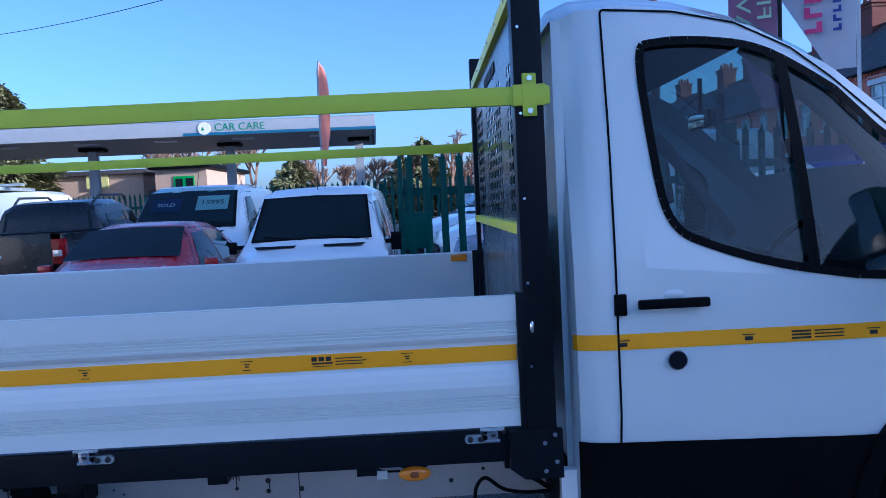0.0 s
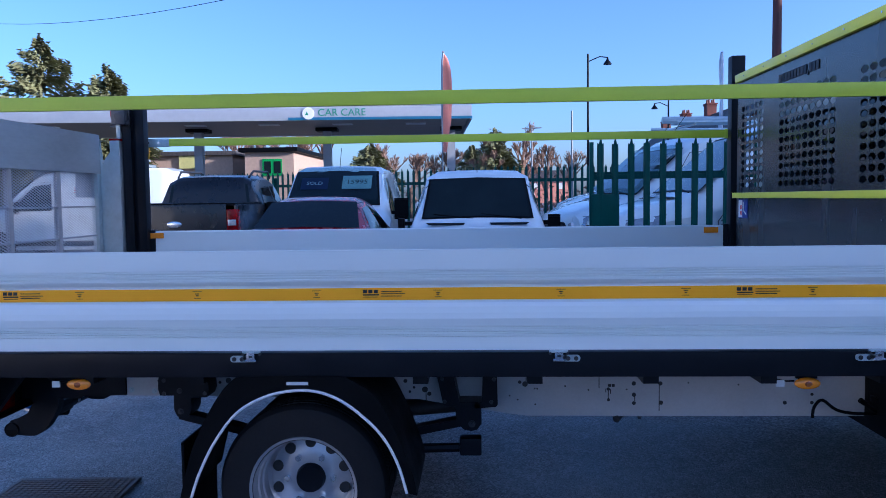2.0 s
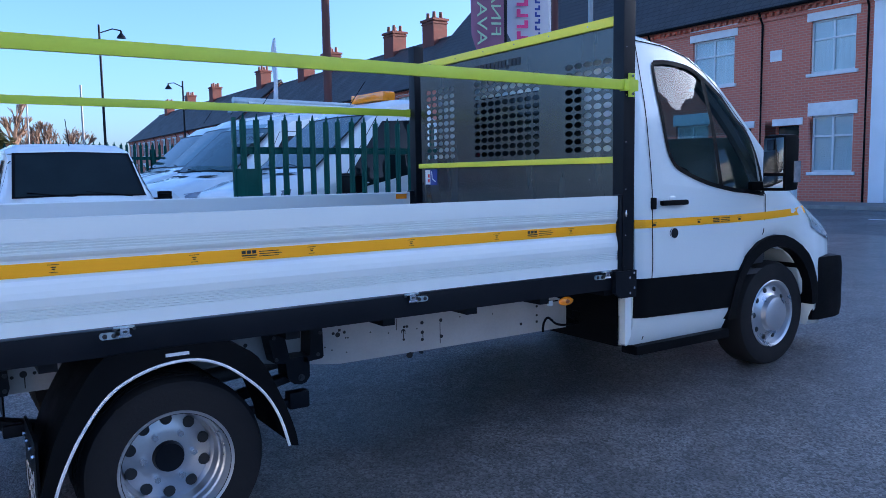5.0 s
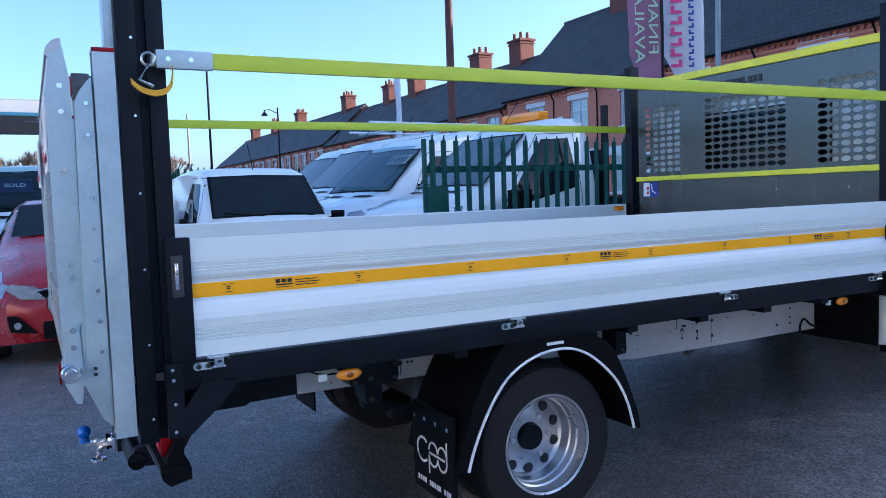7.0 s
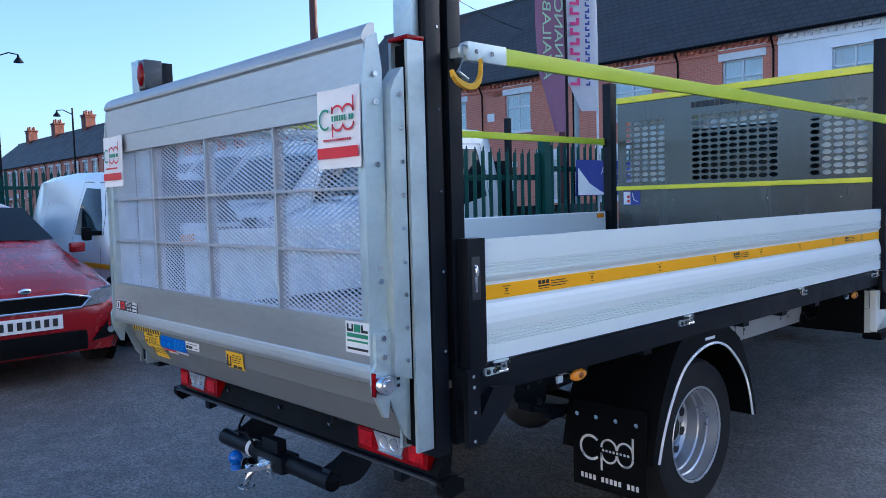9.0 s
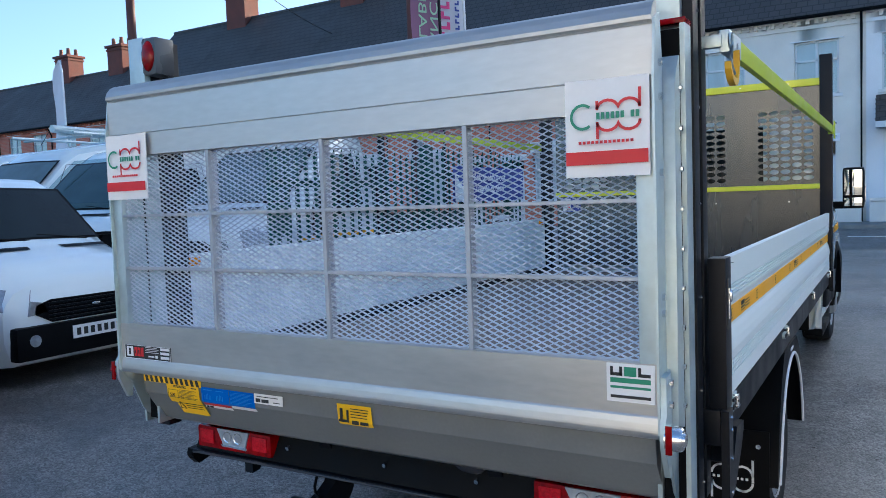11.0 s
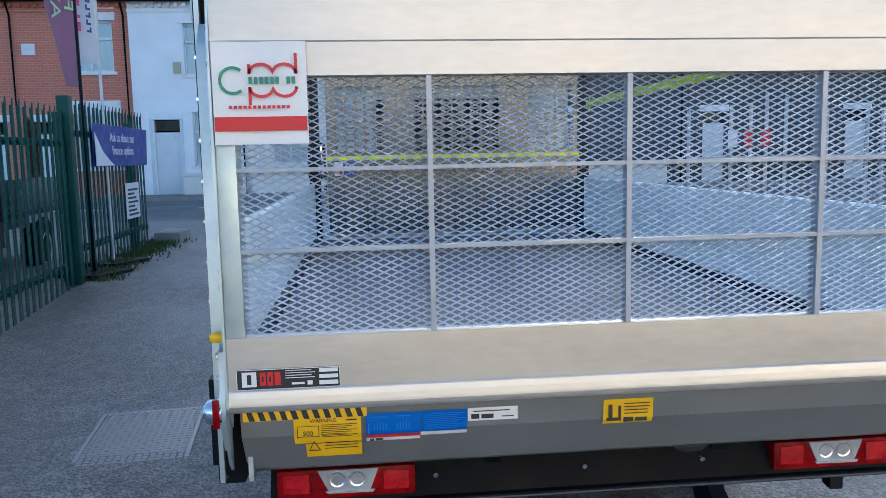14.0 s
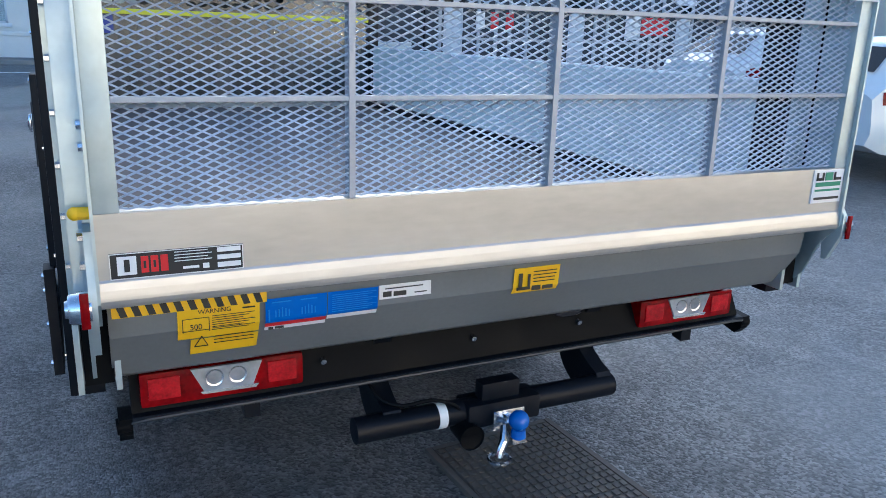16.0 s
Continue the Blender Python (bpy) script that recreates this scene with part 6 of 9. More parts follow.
bm = B()
prism(bm, [(GX + 0.004, 0.976), (GX - 0.006, 0.98), (GX - 0.0075, 0.986), (GX - 0.0085, 0.994), (GX - 0.008, 1.0), (GX - 0.006, 1.014), (GX - 0.0025, 1.029), (GX, 1.034), (GX, 1.16), (GX + 0.045, 1.16), (GX + 0.045, 1.0), (GX + 0.02, 0.985)], "y", GY0, GY1)
part("lower_platform", bm, ALU, lift, "brushed aluminium lower platform section", smooth=False)
bm = B()
prism(bm, [(GX, 1.77), (GX, 1.845), (GX + 0.003, 1.847), (GX, 1.849), (GX, 1.965), (GX + 0.004, 1.969), (GX - 0.005, 1.976), (GX - 0.006, 1.986), (GX + 0.002, 2.004), (GX + 0.016, 2.02), (GX + 0.032, 2.028), (GX + 0.042, 2.026), (GX + 0.045, 1.77)], "y", GY0, GY1)
part("upper_platform", bm, ALU, lift, "brushed aluminium upper platform section", smooth=False)
bm = B()
for y in (GY0 + 0.0, GY1 - 0.045):
    box(bm, GX, GX + 0.045, y, y + 0.045, 1.16, 1.77, 0.003)
part("window_frame", bm, GALV, lift)
for y in GVERT:
    bm = B()
    prism(bm, [(GX + 0.002, y - 0.0065), (GX + 0.002, y + 0.0065), (GX + 0.007, y + 0.0065), (GX + 0.007, y + 0.003), (GX + 0.043, y + 0.003), (GX + 0.043, y - 0.003), (GX + 0.007, y - 0.003), (GX + 0.007, y - 0.0065)], "z", 1.161, 1.769)
    part("mullion", bm, MULLION, lift, smooth=False)
for z in (1.555, 1.365):
    bm = B()
    box(bm, GX + 0.004, GX + 0.03, GY0 + 0.045, GY1 - 0.045, z - 0.005, z + 0.005, 0.001)
    part("window_bar", bm, MULLION, lift)
part("expanded_mesh", mesh_field(GY0 + 0.045, GY1 - 0.045, 1.163, 1.768, GX + 0.02), MESH, lift, "expanded metal mesh", smooth=False)
# side cheeks
for y, sgn in ((GY0, -1), (GY1, 1)):
    bm = B()
    ya, yb = sorted((y, y + sgn * 0.006))
    prism(bm, [(GX - 0.012, 0.99), (GX - 0.012, 1.85), (GX + 0.005, 1.98), (GX + 0.045, 2.0), (GX + 0.06, 1.9), (GX + 0.062, 0.99), (GX + 0.04, 0.93)], "y", ya, yb)
    cheek = part("side_cheek", bm, GALV, lift)
    bm = B()
    for z in (1.88, 1.8, 1.62, 1.32, 1.28, 1.1, 1.05):
        cyl(bm, (GX + 0.03, y + sgn * 0.004, z), (GX + 0.03, y + sgn * 0.014, z), 0.009, 8)
    part("bolt", bm, CHROME, cheek)
    # pivot at the foot of the cheek: a bent plate, a round boss and a red tab
    bm = B()
    ya, yb = sorted((y + sgn * 0.006, y + sgn * 0.02))
    prism(bm, [(GX - 0.004, 1.13), (GX + 0.04, 1.135), (GX + 0.042, 1.06), (GX + 0.045, 1.0), (GX + 0.045, 0.94), (GX + 0.036, 0.877), (GX + 0.02, 0.879), (GX - 0.008, 0.94), (GX - 0.018, 0.965), (GX - 0.018, 1.02), (GX - 0.004, 1.04)], "y", ya, yb)
    pivot = part("pivot_plate", bm, GALV, lift, "galvanised pivot plate")
    bm = B()
    lathe(bm, [(0.0, sgn * 0.046), (0.016, sgn * 0.046), (0.018, sgn * 0.04), (0.026, sgn * 0.04), (0.03, sgn * 0.034), (0.032, sgn * 0.0)], (GX + 0.008, y + sgn * 0.016, 0.982), "y", 22)
    part("boss", bm, CHROME, pivot)
    bm = B()
    ya, yb = sorted((y + sgn * 0.02, y + sgn * 0.036))
    box(bm, GX - 0.026, GX - 0.019, ya, yb, 0.95, 1.02, 0.003)
    part("red_tab", bm, RED_LENS, pivot)
    for z in (1.115, 1.06):
        bm = B()
        cyl(bm, (GX + 0.02, y + sgn * 0.018, z), (GX + 0.02, y + sgn * 0.03, z), 0.009, 6)
        part("bolt", bm, CHROME, pivot)
    # runner columns between platform and post
    o = 2.285 if sgn < 0 else 4.372
    ya, yb = sorted((o + sgn * -0.012, o - sgn * 0.07))
    bm = B()
    prism(bm, [(-3.812, 1.83), (-3.796, 1.865), (-3.765, 1.905), (-3.76, 1.905), (-3.76, 0.98), (-3.825, 1.0)], "y", ya, yb)
    inner = part("inner_runner", bm, GALV, lift, "galvanised inner runner")
    bm = B()
    ye = ya - 0.002 if sgn < 0 else yb + 0.002
    for k in range(9):
        z = 1.04 + k * 0.098
        cyl(bm, (-3.78, ye, z), (-3.78, ye + sgn * 0.008, z), 0.007, 6)
    part("bolt", bm, CHROME, inner)
    ya, yb = sorted((o, o - sgn * 0.085))
    bm = B()
    prism(bm, [(-3.754, ya), (-3.69, ya), (-3.69, yb), (-3.754, yb), (-3.754, yb - 0.012), (-3.7, yb - 0.012), (-3.7, ya + 0.012), (-3.754, ya + 0.012)], "z", 0.752, 1.985)
    column = part("runner_column", bm, GALV, lift, "tall galvanised runner column", smooth=False)
    bm = B()
    box(bm, -3.756, -3.688, ya - 0.002, yb + 0.002, 1.985, 1.999, 0.004)
    part("top_cap", bm, RED_LENS, column, "red plastic cap")
    bm = B()
    box(bm, -3.74, -3.705, ya + 0.014, yb - 0.014, 0.765, 1.975)
    part("slide_block", bm, BLACK_PLASTIC, column)
    bm = B()
    box(bm, -3.715, -3.688, ya + 0.02, yb + 0.02, 1.999, 2.36 if sgn < 0 else 2.23, 0.003)
    part("lamp_mast", bm, GALV, column, "galvanised mast behind the column")
    yy = o - sgn * 0.03
    bm = B()
    ya, yb = sorted((yy, yy - sgn * 0.008))
    prism(bm, [(-3.835, 1.125), (-3.8, 1.165), (-3.757, 1.165), (-3.755, 0.967), (-3.757, 0.787), (-3.785, 0.815), (-3.835, 0.935)], "y", ya, yb)
    hinge = part("hinge_plate", bm, GALV, column, "slotted galvanised hinge plate")
    fy = ya - 0.001 if sgn < 0 else yb + 0.001
    for z, hh in ((1.11, 0.016), (1.06, 0.016), (0.985, 0.005), (0.965, 0.005)):
        bm = B()
        box(bm, -3.806, -3.795, min(fy, fy + sgn * 0.002), max(fy, fy + sgn * 0.002), z - hh, z + hh, 0.0009)
        part("slot", bm, BLACK_INK, hinge)
    for x in (-3.785, -3.77):
        bm = B()
        cyl(bm, (x, fy, 1.02), (x, fy + sgn * 0.008, 1.02), 0.007, 8)
        part("bolt", bm, CHROME, hinge)
    bm = B()
    zl = 2.085 if sgn > 0 else 2.212
    yl = y - 0.035 if sgn > 0 else y
    box(bm, -3.716, -3.625, yl - 0.04, yl + 0.04, zl, zl + 0.14, 0.012)
    lampbox = part("lamp_box", bm, LAMP_GREY, lift, "black lamp box with a red lens")
    bm = B()
    ball(bm, (-3.716, yl, zl + 0.07), 0.045, (0.35, 0.75, 1.3))
    part("lens", bm, RED_LENS, lampbox)
# yellow knob and hydraulic fittings on the far cheek
bm = B()
ball(bm, (GX + 0.02, GY1 + 0.03, 1.16), 0.013)
cyl(bm, (GX + 0.02, GY1, 1.16), (GX + 0.02, GY1 + 0.03, 1.16), 0.012, 10)
part("release_knob", bm, YELLOW_INK, lift, "yellow release knob")
# beam below the platform
bm = B()
prism(bm, [(-3.806, 0.975), (-3.76, 0.975), (-3.68, 0.93), (-3.61, 0.765), (-3.61, 0.752), (-3.7, 0.758), (-3.724, 0.772), (-3.796, 0.884), (-3.803, 0.94)], "y", GY0 + 0.03, GY1 - 0.01)
beam = part("beam", bm, GREY_PAINT, lift, "grey painted cross beam", smooth=False)
bm = B()
for y in (2.4, 3.0, 3.31, 3.9, 4.2):
    cyl(bm, (-3.726, y, 0.785), (-3.712, y, 0.79), 0.008, 8)
part("bolt", bm, CHROME, beam)
bm = B()
for k in range(11):
    y = 4.29 - k * 0.027
    prism(bm, [(y, 0.955), (y - 0.014, 0.955), (y - 0.022, 0.931), (y - 0.008, 0.931)], "x", -3.8095, -3.8085)
    y = 2.35 + k * 0.03
    prism(bm, [(y, 0.972), (y + 0.016, 0.972), (y + 0.022, 0.96), (y + 0.006, 0.96)], "x", -3.8095, -3.8085)
part("hazard_stripe", bm, BLACK_INK, beam)
bm = B()
box(bm, -3.8083, -3.8073, 3.99, 4.298, 0.93, 0.957)
box(bm, -3.8083, -3.8073, 2.37, 2.69, 0.958, 0.974)
part("hazard_tape", bm, YELLOW_INK, beam)


def beam_x(z):
    """The front of the beam, which leans inward to its foot."""
    return -3.804 if z > 0.884 else -3.799 + (0.884 - z) * 0.645


def on_beam(y, z):
    return 3.24 + (y - 3.295) * 1.056, 0.87 + (z - 0.885) * 0.8


def beam_label(ya, yb, zt, zb, material, name="label"):
    """A thin label laid on the front of the beam."""
    bm = B()
    (ya, zt), (yb, zb) = on_beam(ya, zt), on_beam(yb, zb)
    cuts = [zt] + ([0.884] if zb < 0.884 < zt else []) + [zb]
    for z1, z0 in zip(cuts, cuts[1:]):
        bm.faces.new([bm.verts.new((beam_x(z - 1e-6 if z == z1 and z1 <= 0.884 else z) - 0.003, y, z)) for y, z in ((ya, z1), (yb, z1), (yb, z0), (ya, z0))])
    return part(name, bm, material, beam, smooth=False)


def beam_ink(parent, rects, material, name="print"):
    bm = B()
    for ya, yb, za, zb in rects:
        (ya, za), (yb, zb) = on_beam(ya, za), on_beam(yb, zb)
        x = beam_x((za + zb) / 2) - 0.0042
        box(bm, x - 0.0006, x + 0.0006, min(ya, yb), max(ya, yb), za, zb)
    return part(name, bm, material, parent, smooth=False)


def ink(parent, x, rects, material, name="print"):
    bm = B()
    for ya, yb, za, zb in rects:
        box(bm, x - 0.0006, x + 0.0006, min(ya, yb), max(ya, yb), za, zb)
    return part(name, bm, material, parent, smooth=False)


lab = beam_label(4.18, 4.02, 0.96, 0.87, YELLOW_INK, "safety_label")
beam_ink(lab, [(4.115 , 4.03 + 0.012 * (k % 3), 0.937 - k * 0.006, 0.9385 - k * 0.006) for k in range(8)] + [(4.172, 4.12, 0.935, 0.9365), (4.172, 4.12, 0.898, 0.8995), (4.172, 4.1705, 0.898, 0.935), (4.1215, 4.12, 0.898, 0.935)] + [(4.055, 4.03, 0.949, 0.953)], BLACK_INK)
lab = beam_label(4.155, 4.02, 0.866, 0.81, YELLOW_INK, "safety_label")
bm = B()
for d_ in ((0.0, 0.0, 0.014, 0.03), (0.014, 0.03, 0.028, 0.0), (0.028, 0.0, 0.0, 0.0)):
    sweep(bm, [(beam_x(0.833 + h_) - 0.005, 4.14 - a_, 0.833 + h_) for a_, h_ in (d_[:2], d_[2:])], 0.0012, 4)
for k in range(3):
    h_ = 0.838 + k * 0.01
    sweep(bm, [(beam_x(h_) - 0.005, 4.1, h_), (beam_x(h_) - 0.005, 4.015, h_)], 0.001, 4)
part("print", bm, BLACK_INK, lab, smooth=False)
PALE_BLUE = mat("pale blue print", (0.03, 0.24, 0.65), 0.5, spec=0.2)
lab = beam_label(4.008, 3.878, 0.966, 0.892, BLUE_INK, "blue_label")
beam_ink(lab, [(yc + d, yc + d - 0.0025, 0.912, 0.912 + 0.026 - abs(d) * 0.5) for yc in (3.975, 3.92) for d in (-0.014, -0.007, 0.0, 0.007, 0.014)] + [(3.995, 3.955, 0.953, 0.956), (3.935, 3.9, 0.953, 0.956), (4.003, 4.0, 0.9, 0.935)], PALE_BLUE)
lab = beam_label(4.008, 3.878, 0.8915, 0.879, RED_INK, "blue_label_foot")
lab = beam_label(4.008, 3.878, 0.8785, 0.866, WHITE_INK, "label_foot")
beam_ink(lab, [(4.0, 3.99, 0.868, 0.877), (3.986, 3.968, 0.869, 0.8765)], BLACK_INK)
lab = beam_label(3.876, 3.763, 0.966, 0.895, BLUE_INK, "blue_label")
beam_ink(lab, [(3.868, 3.768 + 0.01 * (k % 3), 0.955 - k * 0.006, 0.9565 - k * 0.006) for k in range(9)], PALE_BLUE)
lab = beam_label(3.876, 3.763, 0.894, 0.88, WHITE_INK, "label_foot")
lab = beam_label(3.761, 3.638, 0.968, 0.925, WHITE_INK, "white_label")
beam_ink(lab, [(3.753, 3.733, 0.932, 0.948), (3.728, 3.698, 0.932, 0.946), (3.748, 3.658, 0.955, 0.958), (3.678, 3.648, 0.935, 0.938)], BLACK_INK)
lab = beam_label(3.422, 3.295, 0.972, 0.885, YELLOW_INK, "foot_label")
beam_ink(lab, [(3.415, 3.385, 0.9, 0.91), (3.41, 3.4, 0.905, 0.955), (3.385, 3.378, 0.9, 0.95), (3.37, 3.305, 0.955, 0.958), (3.37, 3.305, 0.944, 0.947), (3.37, 3.31, 0.933, 0.936), (3.37, 3.31, 0.922, 0.925), (3.37, 3.345, 0.892, 0.908), (3.34, 3.31, 0.893, 0.906)], BLACK_INK)
face = Matrix(((0, 0, -1, 0), (-1, 0, 0, 0), (0, 1, 0, 0), (0, 0, 0, 1)))
words("lettering", "WARNING", 0.014, Matrix.Translation((-3.8105, 4.1, 0.924)) @ face, BLACK_INK, beam, 0.0004)
words("lettering", "500", 0.017, Matrix.Translation((-3.8105, 4.139, 0.892)) @ face, BLACK_INK, beam, 0.0004)
# maker's plate on the lower platform
bm = B()
box(bm, GX - 0.003, GX + 0.001, 4.050, 4.295, 1.034, 1.084)
plate = part("maker_plate", bm, BLACK_INK, lift, "black and red maker plate")
ink(plate, GX - 0.0036, [(4.295, 4.05, 1.0825, 1.084), (4.295, 4.05, 1.034, 1.0355), (4.295, 4.2935, 1.034, 1.084), (4.0515, 4.05, 1.034, 1.084)], WHITE_INK, "edge")
ink(plate, GX - 0.0045, [(4.282, 4.248, 1.042, 1.078), (4.100, 4.055, 1.072, 1.081), (4.100, 4.055, 1.057, 1.066), (4.100, 4.055, 1.041, 1.051), (4.165, 4.135, 1.044, 1.049), (4.128, 4.116, 1.042, 1.052)] + [(4.180, 4.110 + 0.008 * (k % 2), 1.06 + k * 0.006, 1.0615 + k * 0.006) for k in range(4)], WHITE_INK)
ink(plate, GX - 0.0045, [(4.240 - k * 0.0175, 4.2265 - k * 0.0175, 1.044, 1.076) for k in range(3)], RED_INK)
ink(plate, GX - 0.0052, [(4.2355 - k * 0.0175, 4.231 - k * 0.0175, 1.053, 1.067) for k in range(2)], BLACK_INK)
ink(plate, GX - 0.0052, [(4.270, 4.260, 1.048, 1.072)], BLACK_INK)
# dealer sticker
bm = B()
box(bm, GX - 0.003, GX + 0.001, 2.337, 2.457, 1.062, 1.157)
st = part("dealer_sticker", bm, WHITE_INK, lift, "white sticker with black and green print")
ink(st, GX - 0.0045, [(2.447, 2.417, 1.127, 1.135), (2.447, 2.440, 1.127, 1.150), (2.417, 2.424, 1.127, 1.150), (2.377, 2.347, 1.127, 1.135), (2.377, 2.370, 1.127, 1.150), (2.447, 2.347, 1.072, 1.079)], BLACK_INK)
ink(st, GX - 0.0045, [(2.412, 2.382, 1.127, 1.150), (2.447, 2.347, 1.110, 1.122), (2.447, 2.347, 1.096, 1.102)], GREEN_INK)


# company flags hung on the platform
def company_flag(y0, y1, z0, z1):
    bm = B()
    n = 6
    cols = []
    for i in range(n + 1):
        y = y0 + (y1 - y0) * i / n
        cols.append([bm.verts.new((GX - 0.014 - 0.004 * math.sin(i * 1.3) - 0.004 * (1 - j / 4), y, z0 + (z1 - z0) * j / 4)) for j in range(5)])
    for a, b in zip(cols, cols[1:]):
        for j in range(4):
            bm.faces.new((a[j], b[j], b[j + 1], a[j + 1]))
    r = bmesh.ops.extrude_face_region(bm, geom=bm.faces[:])
    bmesh.ops.translate(bm, vec=(0.003, 0, 0), verts=[v for v in r["geom"] if isinstance(v, bmesh.types.BMVert)])
    w = y1 - y0
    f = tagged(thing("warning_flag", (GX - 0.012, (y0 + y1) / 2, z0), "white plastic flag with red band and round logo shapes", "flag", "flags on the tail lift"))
    cloth = part("cloth", bm, WHITE_INK, f)
    xs = GX - 0.0245
    ink(f, xs, [(y0 + 0.002, y1 - 0.002, z0 + 0.03, z0 + 0.062)], RED_INK, "red_band")
    bm = B()
    zc = z0 + (z1 - z0) * 0.62
    for k in range(20):
        a0, a1 = math.pi * (1.28 + 1.44 * k / 20), math.pi * (1.28 + 1.44 * (k + 1) / 20)
        bm.faces.new([bm.verts.new((xs, y1 - 0.046 + r_ * math.cos(a), zc + r_ * math.sin(a))) for r_, a in ((0.025, a0), (0.032, a0), (0.032, a1), (0.025, a1))])
    bmesh.ops.remove_doubles(bm, verts=bm.verts, dist=1e-5)
    part("logo_ring", bm, GREEN_INK, f, smooth=False)
    def stroke(name, pts, width, material):
        """A flat printed line along points (distance from the near edge, height over the middle)."""
        bm_ = B()
        prev_ = None
        for k_, (d_, h_) in enumerate(pts):
            p_, n_ = pts[max(0, k_ - 1)], pts[min(len(pts) - 1, k_ + 1)]
            t_ = Vector((n_[0] - p_[0], n_[1] - p_[1])).normalized() * width / 2
            row = [bm_.verts.new((xs, y1 - d_ + t_.y, zc + h_ + t_.x)), bm_.verts.new((xs, y1 - d_ - t_.y, zc + h_ - t_.x))]
            if prev_:
                bm_.faces.new((prev_[0], row[0], row[1], prev_[1]))
            prev_ = row
        part(name, bm_, material, f, smooth=False)
    humps = [(0.083, 0.033), (0.083, 0.014)] + [(0.083 + 0.026 * (1 - math.cos(math.pi * k / 8)), 0.016 + 0.02 * math.sin(math.pi * k / 8)) for k in range(9)] + [(0.135 + 0.026 * (1 - math.cos(math.pi * k / 8)), 0.016 + 0.02 * math.sin(math.pi * k / 8)) for k in range(1, 9)]
    stroke("logo_arch", humps[2:], 0.007, RED_INK)
    stroke("logo_arch", [(a, -b) for a, b in humps[2:]], 0.007, RED_INK)
    stroke("logo_stem", [(0.083, 0.014), (0.083, 0.036)], 0.007, RED_INK)
    stroke("logo_stem", [(0.083, -0.014), (0.083, -0.055)], 0.007, RED_INK)
    stroke("logo_stem", [(0.187, 0.014), (0.187, 0.06)], 0.007, RED_INK)
    stroke("logo_stem", [(0.187, -0.014), (0.187, -0.02)], 0.007, RED_INK)
    for k in range(9):
        if k != 6:
            ink(f, xs, [(y1 - 0.081 - k * 0.012, y1 - 0.089 - k * 0.012, zc - 0.008, zc + 0.008)], GREEN_INK, "logo_line")
    for k in range(13):
        ink(f, xs, [(y1 - 0.035 - k * 0.0107, y1 - 0.042 - k * 0.0107, z0 + 0.08, z0 + 0.087)], RED_INK, "logo_address")
    return f


company_flag(4.1, 4.31, 1.615, 1.845)
company_flag(2.335, 2.542, 1.615, 1.85)

# ---- rear lamps, bumper and tow bar ----
for y0_, y1_ in ((3.86, 4.25), (2.41, 2.79)):
    bm = B()
    box(bm, -3.607, -3.53, y0_, y1_, 0.625, 0.712, 0.012)
    lamp = part("tail_lamp", bm, RED_LENS, truck, "red rear lamp cluster with a clear segment")
    bm = B()
    ya = y0_ + 0.12
    prism(bm, [(ya - 0.015, 0.71), (ya + 0.155, 0.71), (ya + 0.125, 0.648), (ya + 0.01, 0.645)], "x", -3.6125, -3.6)
    part("clear_segment", bm, CLEAR_LENS, lamp)
    bm = B()
    prism(bm, [(ya - 0.005, 0.65), (ya + 0.135, 0.65), (ya + 0.128, 0.643), (ya + 0.002, 0.641)], "x", -3.6145, -3.6)
    part("lens_edge", bm, CHROME, lamp)
    bm = B()
    for k in range(2):
        lathe(bm, [(0.0, -0.002), (0.012, -0.004), (0.022, -0.008), (0.024, 0.0)], (-3.606, ya + 0.045 + k * 0.055, 0.682), "x", 16)
    part("bulb", bm, CHROME, lamp)
    bm = B()
    for yy in (y0_ + 0.055, y1_ - 0.055):
        box(bm, -3.6115, -3.605, yy - 0.036, yy + 0.036, 0.645, 0.7, 0.003)
    part("lamp_ring", bm, RED_REFLECTOR, lamp)
bm = B()
prism(bm, [(-3.515, 0.9), (-3.53, 0.9), (-3.54, 0.74), (-3.555, 0.7), (-3.598, 0.622), (-3.6, 0.605), (-3.54, 0.605)], "y", 2.37, 4.27)
part("rear_panel", bm, BLACK_PLASTIC, truck)
bm = B()
for y in (3.0, 3.36, 3.8):
    cyl(bm, (-3.585, y, 0.665), (-3.57, y, 0.668), 0.008, 8)
part("bolt", bm, CHROME, truck)
bm = B()
ball(bm, (-3.568, 3.03, 0.705), 0.055, (0.06, 1, 0.42), 18)
part("badge", bm, mat("dark badge", (0.05, 0.05, 0.06), 0.2, metal=0.6), truck)
# folded lip under the lamps, with a thin rolled edge and rounded ends
bm = B()
prism(bm, [(-3.622, 0.606), (-3.618, 0.612), (-3.56, 0.618), (-3.52, 0.606), (-3.52, 0.6), (-3.56, 0.608), (-3.618, 0.6)], "y", 2.36, 4.27)
lip = part("under_run_lip", bm, BLACK_STEEL, truck, "thin black folded lip under the lamps", smooth=False)
bm = B()
sweep(bm, [(-3.6, 2.345, 0.585), (-3.615, 2.36, 0.6), (-3.621, 2.42, 0.605), (-3.621, 4.22, 0.605), (-3.615, 4.27, 0.6), (-3.6, 4.285, 0.585)], 0.0055, 8)
part("rolled_edge", bm, STEEL_DARK, lip)
